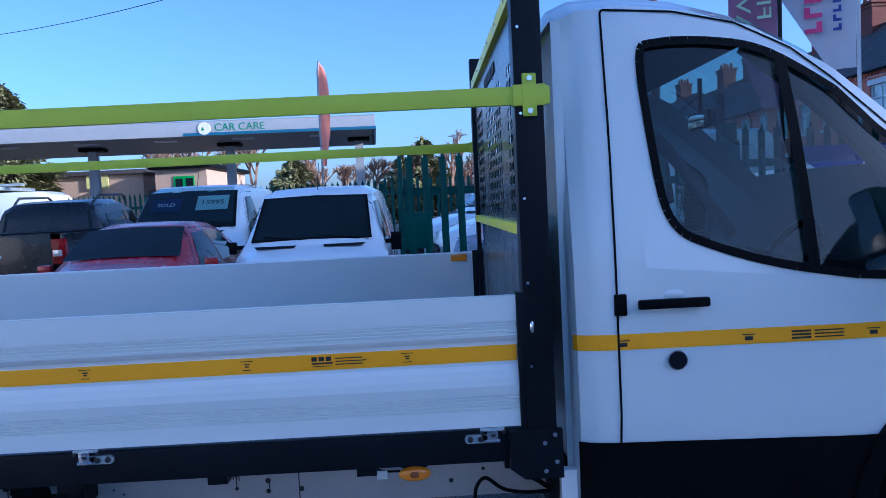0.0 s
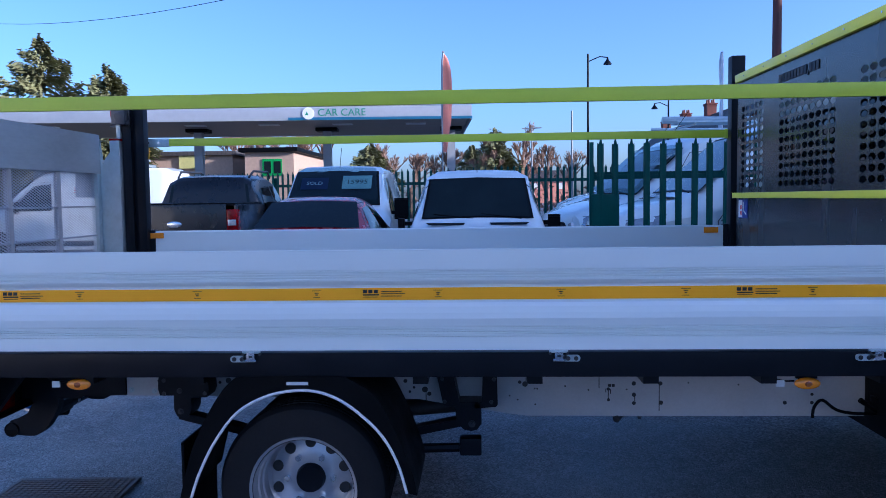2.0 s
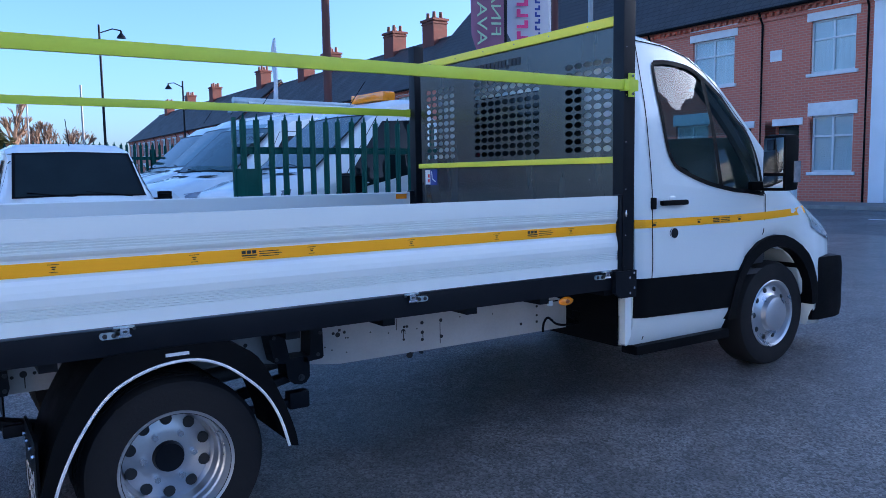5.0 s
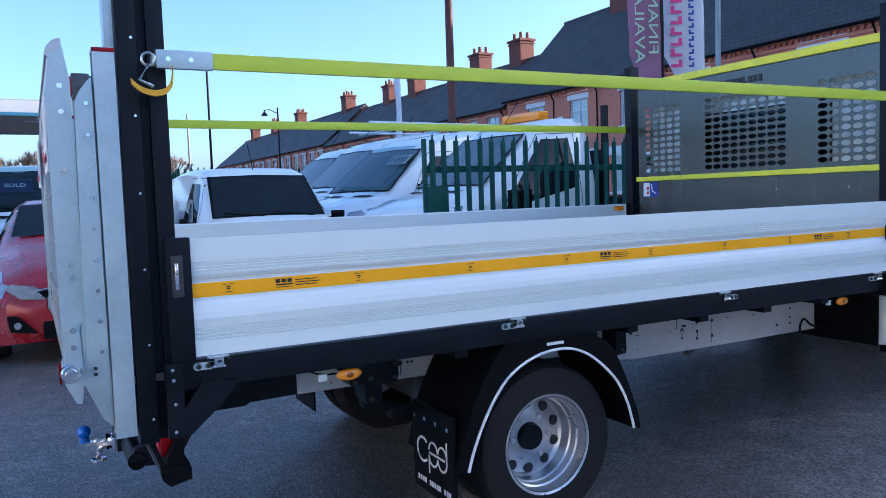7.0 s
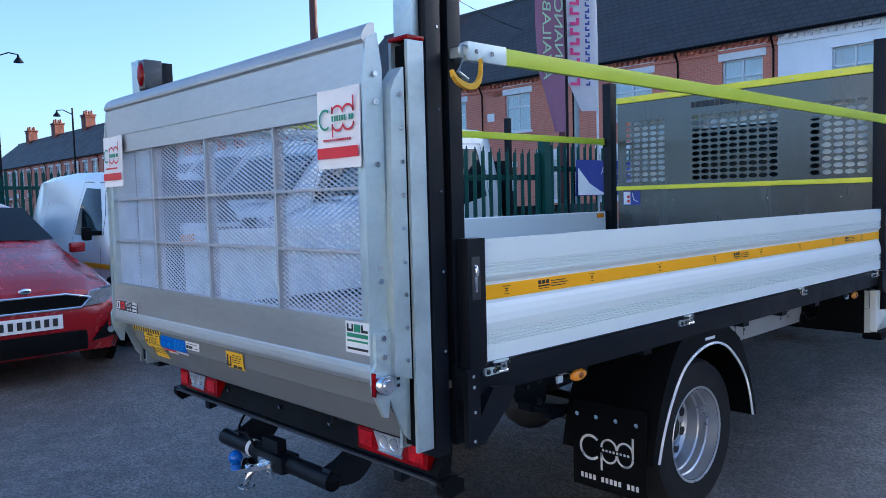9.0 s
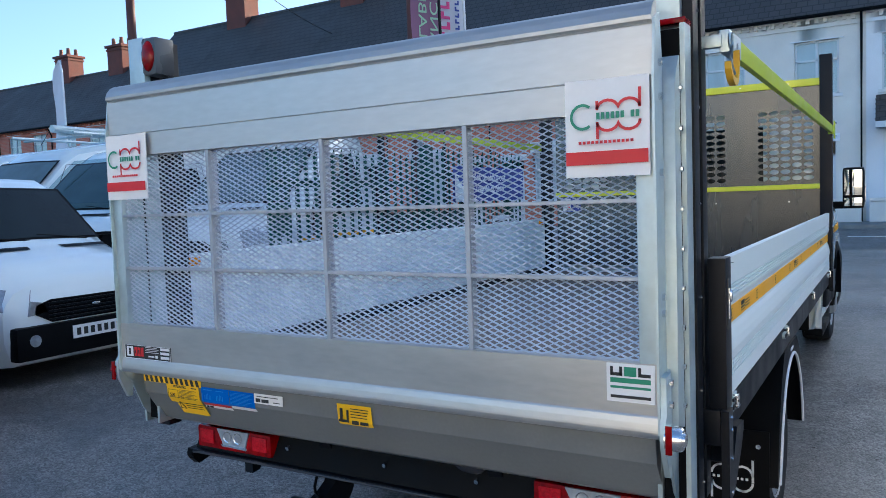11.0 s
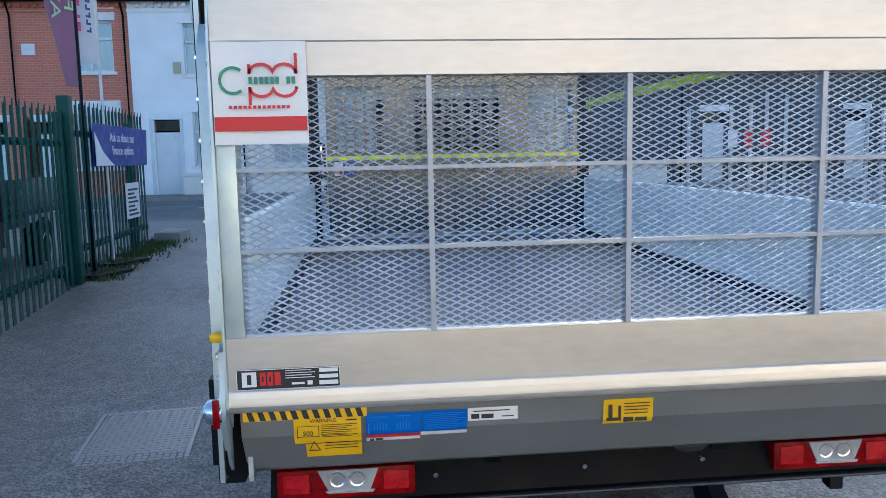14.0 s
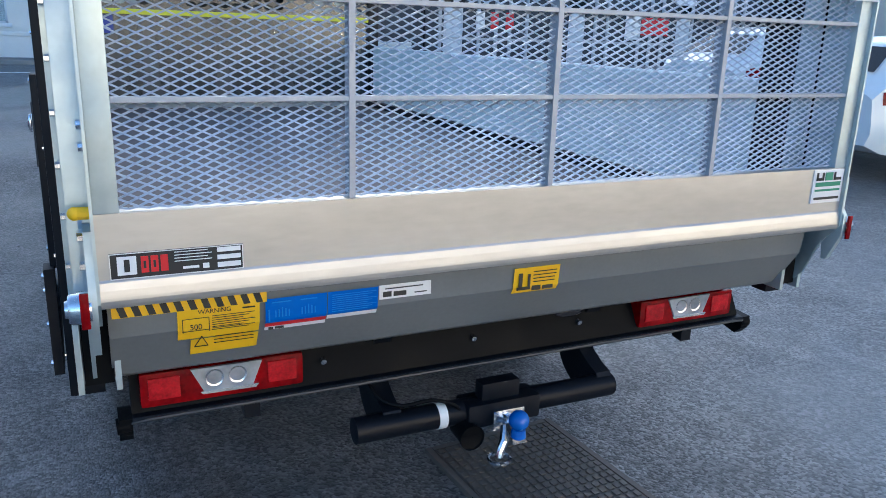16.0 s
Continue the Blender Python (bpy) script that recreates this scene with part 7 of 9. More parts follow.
for y, d in ((2.36, -1), (4.27, 1)):
    bm = B()
    prism(bm, [(-3.62, 0.612), (-3.56, 0.615), (-3.52, 0.6), (-3.52, 0.56), (-3.59, 0.545), (-3.615, 0.57)], "y", min(y, y + d * 0.03), max(y, y + d * 0.03))
    cyl(bm, (-3.6, y + d * 0.005, 0.59), (-3.6, y + d * 0.035, 0.588), 0.02, 14)
    part("lip_end", bm, BLACK_PLASTIC, lip)
bm = B()
cyl(bm, (-3.635, 2.91, 0.472), (-3.635, 3.735, 0.478), 0.036, 24)
tow = part("tow_bar", bm, BLACK_STEEL, truck, "round black tow bar")
bm = B()
lathe(bm, [(0.0, 0.002), (0.03, 0.002), (0.034, -0.002)], (-3.635, 2.908, 0.472), "y", 20)
part("end_cap", bm, BLACK_PLASTIC, tow)
bm = B()
box(bm, -3.685, -3.6, 3.19, 3.42, 0.44, 0.51, 0.008)
box(bm, -3.665, -3.62, 3.25, 3.37, 0.5, 0.56, 0.006)
part("centre_block", bm, BLACK_STEEL, tow)
for y in (2.94, 3.63):
    bm = B()
    hook_line = smooth_line([(-3.6, 0.445), (-3.55, 0.441), (-3.508, 0.446), (-3.465, 0.475), (-3.436, 0.514), (-3.405, 0.568), (-3.394, 0.63), (-3.392, 0.76)], 3)
    prism(bm, hook_line + [(-3.6, 0.76), (-3.566, 0.69), (-3.53, 0.63), (-3.528, 0.596), (-3.552, 0.555), (-3.6, 0.53), (-3.64, 0.518), (-3.658, 0.49), (-3.645, 0.455)], "y", y - 0.025, y + 0.025)
    hooked = part("bracket", bm, BLACK_STEEL, tow)
    for x in (-3.545, -3.441):
        f, d = (y - 0.025, -1) if y < YC else (y + 0.025, 1)
        bm = B()
        cyl(bm, (x, f - d * 0.001, 0.674), (x, f + d * 0.003, 0.674), 0.015, 14)
        cyl(bm, (x, f + d * 0.003, 0.674), (x, f + d * 0.012, 0.674), 0.01, 6)
        part("bolt", bm, STEEL_DARK, hooked)
bm = B()
cyl(bm, (-3.635, 3.475, 0.476), (-3.635, 3.5, 0.476), 0.0375, 24)
part("paper_band", bm, WHITE_INK, tow)
# zinc hitch: a cranked arm to the ball, a hinged jaw and a ring below
bm = B()
arm = smooth_line([(-3.68, 3.3, 0.463), (-3.72, 3.305, 0.462), (-3.76, 3.322, 0.458), (-3.8, 3.332, 0.462), (-3.815, 3.334, 0.464)], 3)
prism(bm, [(x, y + 0.021) for x, y, z in arm] + [(x, y - 0.021) for x, y, z in reversed(arm)], "z", 0.45, 0.468)
box(bm, -3.7, -3.675, 3.25, 3.35, 0.43, 0.49, 0.006)
hook = part("hitch", bm, CHROME, tow, "zinc plated hitch")
bm = B()
sweep(bm, [(-3.72, 3.325, 0.452), (-3.745, 3.34, 0.425), (-3.75, 3.352, 0.395), (-3.752, 3.356, 0.38)], 0.013, 10)
part("jaw", bm, CHROME, hook)
bm = B()
for k in range(16):
    a0, a1 = 2 * math.pi * k / 16, 2 * math.pi * (k + 1) / 16
    cyl(bm, (-3.75 + 0.03 * math.cos(a0), 3.355 + 0.03 * math.sin(a0), 0.374), (-3.75 + 0.03 * math.cos(a1), 3.355 + 0.03 * math.sin(a1), 0.374), 0.0055, 6)
part("ring", bm, CHROME, hook)
bm = B()
for x, y in ((-3.705, 3.31), (-3.76, 3.32), (-3.735, 3.3)):
    cyl(bm, (x, y, 0.466), (x, y, 0.478), 0.009, 6)
part("nut", bm, CHROME, hook)
bm = B()
cyl(bm, (-3.805, 3.333, 0.466), (-3.805, 3.333, 0.49), 0.021, 18, 0.019)
ball(bm, (-3.805, 3.333, 0.514), 0.028, (1, 1, 1.0), 20)
part("ball_cap", bm, BLUE_CAP, hook, "blue plastic ball cap")
bm = B()
cyl(bm, (-3.7, 3.42, 0.43), (-3.635, 3.42, 0.435), 0.033, 18)
lathe(bm, [(0.037, 0.0), (0.037, 0.008), (0.03, 0.012), (0.0, 0.012)], (-3.712, 3.42, 0.43), "x", 18)
part("socket", bm, BLACK_PLASTIC, tow)
bm = B()
sweep(bm, smooth_line([(-3.66, 3.42, 0.46), (-3.66, 3.45, 0.51), (-3.65, 3.52, 0.535), (-3.64, 3.6, 0.528), (-3.6, 3.66, 0.55), (-3.53, 3.68, 0.62)], 3), 0.0055, 6)
part("socket_cable", bm, BLACK_PLASTIC, tow)


# ---- cab: built with its nose at local -x and turned, so that it looks to +x ----
CAB = Shell([
    (-2.66, 0.5, 0.5, 0.8, 0.6, 1.0, 0.5), (-2.6, 0.44, 0.78, 0.88, 0.8, 1.14, 0.7), (-2.4, 0.42, 0.93, 1.05, 0.92, 1.26, 0.8), (-2.16, 0.44, 0.985, 1.14, 0.975, 1.36, 0.84), (-2.1, 0.62, 0.99, 1.16, 0.98, 1.39, 0.85), (-2.0, 0.87, 1.0, 1.2, 0.99, 1.46, 0.86), (-1.85, 0.98, 1.0, 1.26, 1.0, 1.575, 0.87), (-1.68, 1.01, 1.0, 1.33, 1.0, 1.725, 0.88),
    (-1.5, 0.97, 1.0, 1.345, 1.0, 1.885, 0.87), (-1.36, 0.87, 1.0, 1.36, 1.0, 2.01, 0.86), (-1.26, 0.66, 1.0, 1.37, 1.0, 2.095, 0.855), (-1.22, 0.535, 1.0, 1.375, 1.0, 2.125, 0.85), (-1.0, 0.535, 1.0, 1.4, 1.0, 2.245, 0.845), (-0.8, 0.535, 1.0, 1.42, 1.0, 2.3, 0.845), (-0.6, 0.535, 1.0, 1.44, 1.0, 2.325, 0.845), (-0.45, 0.535, 1.0, 1.44, 1.0, 2.315, 0.845), (-0.385, 0.535, 0.985, 1.44, 0.985, 2.29, 0.82), (-0.37, 0.535, 0.96, 1.44, 0.96, 2.26, 0.79)])
TURN_CAB = Matrix.Translation((0.05, YC, 0)) @ Matrix.Rotation(math.pi, 4, "Z")


def cab_part(name, bm, material, label="", parent=None, smooth=True):
    bmesh.ops.transform(bm, matrix=TURN_CAB, verts=bm.verts)
    return part(name, bm, material, parent or truck, label, smooth)


XA, XB = -1.5, -0.6     # ends of the door window opening
body = CAB.body()
gone = []
for f in body.faces:
    c = f.calc_center_median()
    st_ = CAB.at(c.x)
    if XA < c.x < XB and st_[3] < c.z < st_[5] - 0.06 and abs(c.y) > 0.6:
        gone.append(f)
    if -1.68 < c.x < -1.0 and c.z > st_[5] - 0.03 and abs(c.y) < st_[6] * 0.81:
        gone.append(f)
    if c.z < 0.62 + 0.4 and abs(c.y) < 0.9 and f.normal.z < -0.7:
        gone.append(f)
bmesh.ops.delete(body, geom=list(set(gone)), context="FACES")
cab_part("cab_body", body, WHITE_PAINT, "white cab body")


def outline_pairs():
    """Points round the opening of the shell and, matched to them, round the glass."""
    outer, inner = [], []
    xs = [x for x in CAB.xs if XA <= x <= XB]
    lo = [(x, CAB.at(x)[3]) for x in xs]
    hi = [(x, CAB.at(x)[5] - 0.07) for x in xs]
    glass_lo = [(-1.53, 1.358), (-1.36, 1.38), (-1.26, 1.388), (-1.22, 1.393), (-1.0, 1.435), (-0.8, 1.5), (-0.7, 1.56)]
    glass_hi = [(-1.5, 1.7), (-1.37, 1.83), (-1.28, 1.925), (-1.22, 1.98), (-1.05, 2.085), (-0.9, 2.125), (-0.69, 2.13)]
    outer = lo + [(XB, 1.7), (XB, 1.95)] + hi[::-1]
    inner = glass_lo + [(-0.655, 1.7), (-0.63, 2.07)] + glass_hi[::-1]
    outer, inner = outer + outer[:1], inner + inner[:1]
    return even_line(outer), smooth_line(inner)


for sgn in (-1, 1):
    o_, i_ = outline_pairs()
    bm = B()
    vo = [bm.verts.new((x, sgn * CAB.half(x, z), z)) for x, z in o_]
    vi = [bm.verts.new((x, sgn * (CAB.half(x, z) + 0.002), z)) for x, z in i_]
    for k in range(len(o_) - 1):
        bm.faces.new((vo[k], vo[k + 1], vi[k + 1], vi[k]))
    frame_ = cab_part("door_frame", bm, WHITE_PAINT)
    bm = B()
    CAB.strip(bm, i_, sgn, 0.026, 0.006)
    CAB.strip(bm, [(-1.11, 1.41), (-1.08, 2.06)], sgn, 0.036, 0.008)
    seal = cab_part("window_seal", bm, BLACK_PLASTIC, "", frame_)
    bm = B()
    ring = [bm.verts.new((x, sgn * (CAB.half(x, z) - 0.008), z)) for x, z in i_[:-1]]
    mid = [bm.verts.new((-1.0 + (x + 1.0) * 0.5, sgn * (CAB.half(-1.0 + (x + 1.0) * 0.5, 1.75 + (z - 1.75) * 0.5) - 0.008), 1.75 + (z - 1.75) * 0.5)) for x, z in i_[:-1]]
    hub = bm.verts.new((-1.0, sgn * (CAB.half(-1.0, 1.75) - 0.008), 1.75))
    for k in range(len(ring)):
        k2 = (k + 1) % len(ring)
        bm.faces.new((ring[k], ring[k2], mid[k2], mid[k]))
        bm.faces.new((mid[k], mid[k2], hub))
    pane = cab_part("door_glass", bm, CLEAR_GLASS, "tinted door window", frame_)
    pane.visible_shadow = False
    bm = B()
    CAB.strip(bm, [(-0.49, 0.56), (-0.506, 1.0), (-0.507, 1.4), (-0.515, 1.9), (-0.522, 2.235), (-0.53, 2.243), (-0.75, 2.228), (-0.945, 2.186), (-1.12, 2.1), (-1.24, 2.003), (-1.38, 1.872), (-1.5, 1.755)], sgn, 0.007)
    CAB.strip(bm, [(-1.55, 1.36), (-1.53, 1.12), (-1.5, 0.98)], sgn, 0.009)
    cab_part("door_seam", bm, BLACK_PLASTIC)
    bm = B()
    CAB.strip(bm, [(-0.374, 1.223), (-0.385, 1.223), (-0.42, 1.222), (-0.45, 1.222), (-0.5, 1.221), (-1.2, 1.218), (-1.52, 1.222), (-1.9, 1.235), (-2.05, 1.245)], sgn, 0.047, 0.004)
    tape = cab_part("tape", bm, TAPE, "amber reflective tape")
    bm = B()
    for x in (-0.52, -0.9, -1.28):
        CAB.strip(bm, [(x - 0.02, 1.225), (x + 0.02, 1.225)], sgn, 0.003, 0.006)
        CAB.strip(bm, [(x - 0.012, 1.213), (x + 0.012, 1.213)], sgn, 0.012, 0.006)
    for k in range(3):
        CAB.strip(bm, [(-1.09, 1.207 + k * 0.01), (-1.03, 1.207 + k * 0.01)], sgn, 0.006, 0.006)
        CAB.strip(bm, [(-1.19, 1.207 + k * 0.01), (-1.1, 1.207 + k * 0.01)], sgn, 0.004, 0.006)
    cab_part("print", bm, BLACK_INK, "", tape)
    bm = B()
    CAB.side(bm, [(-0.378, 0.7), (-1.24, 0.675), (-1.31, 0.9), (-0.378, 0.922)], sgn, 0.012, 36)
    cab_part("side_moulding", bm, BLACK_PLASTIC, "broad black side moulding")
    bm = B()
    yy = sgn * 0.985
    box(bm, -1.24, -0.42, min(yy, yy - sgn * 0.12), max(yy, yy - sgn * 0.12), 0.48, 0.535, 0.012)
    cab_part("step", bm, BLACK_PLASTIC)
    bm = B()
    arch = [(-1.27 - 0.41 * (1 - math.cos(math.pi * k / 16)), 0.6 + 0.42 * math.sin(math.pi * k / 16)) for k in range(17)]
    prev = None
    for x, z in arch:
        dx, dz = (x + 1.68), (z - 0.6)
        L_ = math.hypot(dx, dz)
        ox, oz = x + dx / L_ * 0.075, z + dz / L_ * 0.075
        h_ = 1.0
        ring = [bm.verts.new((x, sgn * (h_ + 0.012), z)), bm.verts.new((ox, sgn * (CAB.half(min(max(ox, -2.6), -0.4), max(oz, 0.62)) + 0.022), oz)), bm.verts.new((ox, sgn * 0.9, oz)), bm.verts.new((x, sgn * 0.7, z))]
        if prev:
            for k in range(4):
                bm.faces.new((prev[k], prev[(k + 1) % 4], ring[(k + 1) % 4], ring[k]))
        prev = ring
    cab_part("wheel_arch_trim", bm, BLACK_PLASTIC)
    # door handle, lock, mirror
    bm = B()
    h_ = CAB.half(-0.67, 1.34)
    ya, yb = sorted((sgn * (h_ + 0.012), sgn * (h_ + 0.034)))
    box(bm, -0.78, -0.565, ya, yb, 1.318, 1.348, 0.01)
    ya, yb = sorted((sgn * (h_ - 0.01), sgn * (h_ + 0.015)))
    box(bm, -0.6, -0.575, ya, yb, 1.322, 1.345)
    box(bm, -0.77, -0.745, ya, yb, 1.322, 1.345)
    cab_part("door_handle", bm, BLACK_PLASTIC)
    bm = B()
    ball(bm, (-0.68, sgn * (h_ - 0.03), 1.355), 0.06, (1, 0.6, 0.5), 18)
    cab_part("handle_cup", bm, WHITE_PAINT)
    bm = B()
    ya, yb = sorted((sgn * (h_ - 0.005), sgn * (h_ + 0.012)))
    box(bm, -0.535, -0.498, ya, yb, 1.3, 1.365, 0.004)
    cab_part("lock_cover", bm, BLACK_PLASTIC)
    bm = B()
    cyl(bm, (-0.68, sgn * (h_ - 0.01), 1.16), (-0.68, sgn * (h_ + 0.02), 1.16), 0.027, 20)
    lockp = cab_part("door_lock", bm, BLACK_STEEL)
    bm = B()
    lathe(bm, [(0.026, sgn * h_ + sgn * 0.012), (0.03, sgn * h_ + sgn * 0.012), (0.03, sgn * h_ + sgn * 0.018), (0.026, sgn * h_ + sgn * 0.018), (0.026, sgn * h_ + sgn * 0.012)], (-0.68, 0, 1.16), "y", 22)
    cab_part("lock_ring", bm, CHROME, "", lockp)
    bm = B()
    ya, yb = sorted((sgn * 1.06, sgn * 1.22))
    box(bm, -1.56, -1.42, ya, yb, 1.38, 1.72, 0.035)
    ya, yb = sorted((sgn * 0.95, sgn * 1.15))
    box(bm, -1.52, -1.44, ya, yb, 1.38, 1.44, 0.015)
    mir = cab_part("wing_mirror", bm, BLACK_PLASTIC, "tall black wing mirror")
    bm = B()
    ya, yb = sorted((sgn * 1.075, sgn * 1.205))
    box(bm, -1.419, -1.415, ya, yb, 1.49, 1.7, 0.002)
    box(bm, -1.419, -1.415, ya, yb, 1.4, 1.47, 0.002)
    cab_part("mirror_glass", bm, MIRROR, "", mir)
    bm = B()
    ya, yb = sorted((sgn * 1.215, sgn * 1.23))
    box(bm, -1.56, -1.5, ya, yb, 1.43, 1.56, 0.006)
    cab_part("indicator", bm, CLEAR_LENS, "", mir)
    bm = B()
    CAB.side(bm, [(-2.45, 1.0), (-2.08, 1.12), (-2.03, 1.34), (-2.25, 1.2)], sgn, 0.006)
    cab_part("headlight", bm, CLEAR_LENS)
    # front wheel
    bm = B()
    y0_ = sgn * 0.95
    zc = ground_z(1.68) + 0.335
    prof = [(0.21, 0), (0.235, 0.002), (0.3, 0.012), (0.33, 0.0), (0.345, -0.03), (0.345, -0.18), (0.33, -0.21), (0.22, -0.21)]
    lathe(bm, [(a, sgn * b) for a, b in prof], (-1.73, y0_, zc), "y", 48)
    tyre = cab_part("front_tyre", bm, RUBBER)
    bm = B()
    lathe(bm, [(0.222, sgn * 0.002), (0.215, sgn * 0.008), (0.2, 0.0), (0.19, -sgn * 0.03), (0.15, -sgn * 0.02), (0.12, sgn * 0.0), (0.11, sgn * 0.03), (0.075, sgn * 0.045), (0.0, sgn * 0.047)], (-1.73, y0_, zc), "y", 48)
    rim = cab_part("front_rim", bm, bpy.data.materials["silver wheel paint"], "silver front rim with a raised hub")
    bm = B()
    for k in range(10):
        a = 2 * math.pi * k / 10
        ball(bm, (-1.73 + 0.158 * math.cos(a), y0_ - sgn * 0.024, zc + 0.158 * math.sin(a)), 0.02, (1, 0.4, 1), 10)
    cab_part("rim_hole", bm, BLACK_INK, "", rim)
# glass, nose and inside
ws_ = cab_part("windscreen", CAB.top(B(), -1.66, -1.02, 0.84, 0.84, 0.0), CLEAR_GLASS)
ws_.visible_shadow = False
bm = B()
box(bm, -0.362, -0.352, -0.6, 0.6, 1.5, 2.02, 0.003)
cab_part("rear_window", bm, DARK_GLASS)
bm = B()
box(bm, -0.372, -0.361, -0.93, 0.93, 0.7, 2.2, 0.02)
cab_part("rear_bulkhead", bm, WHITE_PAINT)
bm = B()
box(bm, -2.68, -2.45, -0.8, 0.8, 0.46, 0.8, 0.09)
for s_ in (-1, 1):
    box(bm, -2.52, -2.14, s_ * 0.86 - 0.13, s_ * 0.86 + 0.13, 0.46, 0.92, 0.085)
cab_part("front_bumper", bm, BLACK_PLASTIC)
bm = B()
for k in range(4):
    box(bm, -2.67, -2.6, -0.45, 0.45, 0.84 + k * 0.07, 0.89 + k * 0.07, 0.012)
cab_part("grille", bm, BLACK_PLASTIC)
bm = B()
box(bm, -1.62, -0.4, -0.95, 0.95, 0.85, 0.88)
box(bm, -1.68, -1.45, -0.93, 0.93, 0.9, 1.34, 0.05)
box(bm, -1.5, -1.3, -0.2, 0.15, 0.9, 1.3, 0.04)
cab_part("dashboard", bm, INTERIOR, "dark grey dashboard")
for s_ in (-1, 1):
    bm = B()
    box(bm, -1.5, -0.5, *sorted((s_ * 0.9, s_ * 0.94)), 0.88, 1.36, 0.01)
    box(bm, -1.2, -0.75, *sorted((s_ * 0.84, s_ * 0.9)), 1.1, 1.18, 0.02)
    cab_part("door_trim", bm, INTERIOR)
bm = B()
prism(bm, [(-0.4, 2.25), (-0.8, 2.24), (-1.02, 2.185), (-1.05, 2.15), (-0.8, 2.2), (-0.4, 2.22)], "y", -0.76, 0.76)
cab_part("headliner", bm, LINING, "grey cloth headliner")
bm = B()
box(bm, -0.42, -0.375, -0.9, 0.9, 0.88, 1.5, 0.01)
box(bm, -0.42, -0.375, -0.8, 0.8, 2.03, 2.22, 0.01)
cab_part("back_trim", bm, LINING)
for s_ in (-1, 1):
    bm = B()
    sweep(bm, smooth_line([(-1.62, s_ * 0.9, 1.42), (-1.4, s_ * 0.87, 1.72), (-1.2, s_ * 0.83, 1.95), (-1.0, s_ * 0.79, 2.13)], 3), 0.035, 8)
    cab_part("pillar_trim", bm, LINING)
bm = B()
box(bm, -1.52, -1.46, -0.72, -0.2, 1.3, 1.38, 0.02)
box(bm, -1.5, -1.4, 0.25, 0.65, 1.3, 1.4, 0.03)
cab_part("instrument_hood", bm, BLACK_PLASTIC)
for ys in (0.45, -0.45):
    bm = B()
    box(bm, -1.0, -0.55, ys - 0.24, ys + 0.24, 0.9, 1.1, 0.05)
    box(bm, -0.6, -0.44, ys - 0.24, ys + 0.24, 1.05, 1.68, 0.06)
    box(bm, -0.56, -0.46, ys - 0.13, ys + 0.13, 1.7, 1.88, 0.04)
    cab_part("seat", bm, INTERIOR)
bm = B()
for k in range(24):
    a0, a1 = 2 * math.pi * k / 24, 2 * math.pi * (k + 1) / 24
    m_ = Matrix.Translation((-1.28, 0.45, 1.36)) @ Matrix.Rotation(radians(62), 4, "Y")
    cyl(bm, m_ @ Vector((0.19 * math.cos(a0), 0.19 * math.sin(a0), 0)), m_ @ Vector((0.19 * math.cos(a1), 0.19 * math.sin(a1), 0)), 0.015, 6)
box(bm, -1.32, -1.26, 0.28, 0.62, 1.33, 1.39, 0.012)
cyl(bm, (-1.28, 0.45, 1.36), (-1.45, 0.45, 1.25), 0.03, 8)
cab_part("steering_wheel", bm, BLACK_PLASTIC)
bm = B()
box(bm, -1.16, -1.13, -0.13, 0.13, 1.93, 2.0, 0.012)
cyl(bm, (-1.14, 0, 2.0), (-1.14, 0, 2.14), 0.01, 6)
mir = cab_part("rear_view_mirror", bm, BLACK_PLASTIC)
bm = B()
box(bm, -1.129, -1.127, -0.12, 0.12, 1.936, 1.994, 0.0009)
cab_part("mirror_glass", bm, MIRROR, "", mir)
# black sheet standing in for the shade below the back of the cab
bm = B()
box(bm, -0.358, -0.345, -0.9, 0.9, 0.53, 0.84, 0.003)
cab_part("underbody_shield", bm, BLACK_PLASTIC)
# pale corner bracket under the back of the cab
for ya in (2.3, 4.23):
    bm = B()
    prism(bm, [(0.372, 0.83), (0.42, 0.83), (0.42, 0.6), (0.385, 0.55), (0.372, 0.56)], "y", ya, ya + 0.04)
    part("cab_corner", bm, WHITE_PAINT, truck)

# ---- things in and beyond the yard ----
# cards in the windscreen of the panel van
def card_on(v, sh, x, y, w, h, material, text, size, ink_mat, label):
    """A card standing behind the windscreen, tilted with it."""
    z = sh.at(x)[5]
    slope = math.atan2(sh.at(x + 0.05)[5] - sh.at(x - 0.05)[5], 0.1)
    m = Matrix.Translation((x - 0.02, y, z + 0.045)) @ Matrix.Rotation(-slope, 4, "Y") @ Matrix.Rotation(-math.pi / 2, 4, "Z")
    bm = B()
    box(bm, -w / 2, w / 2, -h / 2, h / 2, -0.002, 0.002)
    bmesh.ops.transform(bm, matrix=m, verts=bm.verts)
    c = part("window_card", bm, material, v, label)
    words("card_text", text, size, m @ Matrix.Translation((0, 0, 0.004)), ink_mat, c)


card_on(custom, custom_sh, 1.4, 0.36, 0.46, 0.3, DEEP_NAVY, "SOLD", 0.11, WHITE_INK, "navy sold card")
card_on(custom, custom_sh, 1.42, -0.36, 0.5, 0.34, mat("pale green card", (0.55, 0.68, 0.66), 0.5), "15995", 0.15, BLACK_INK, "pale price card")

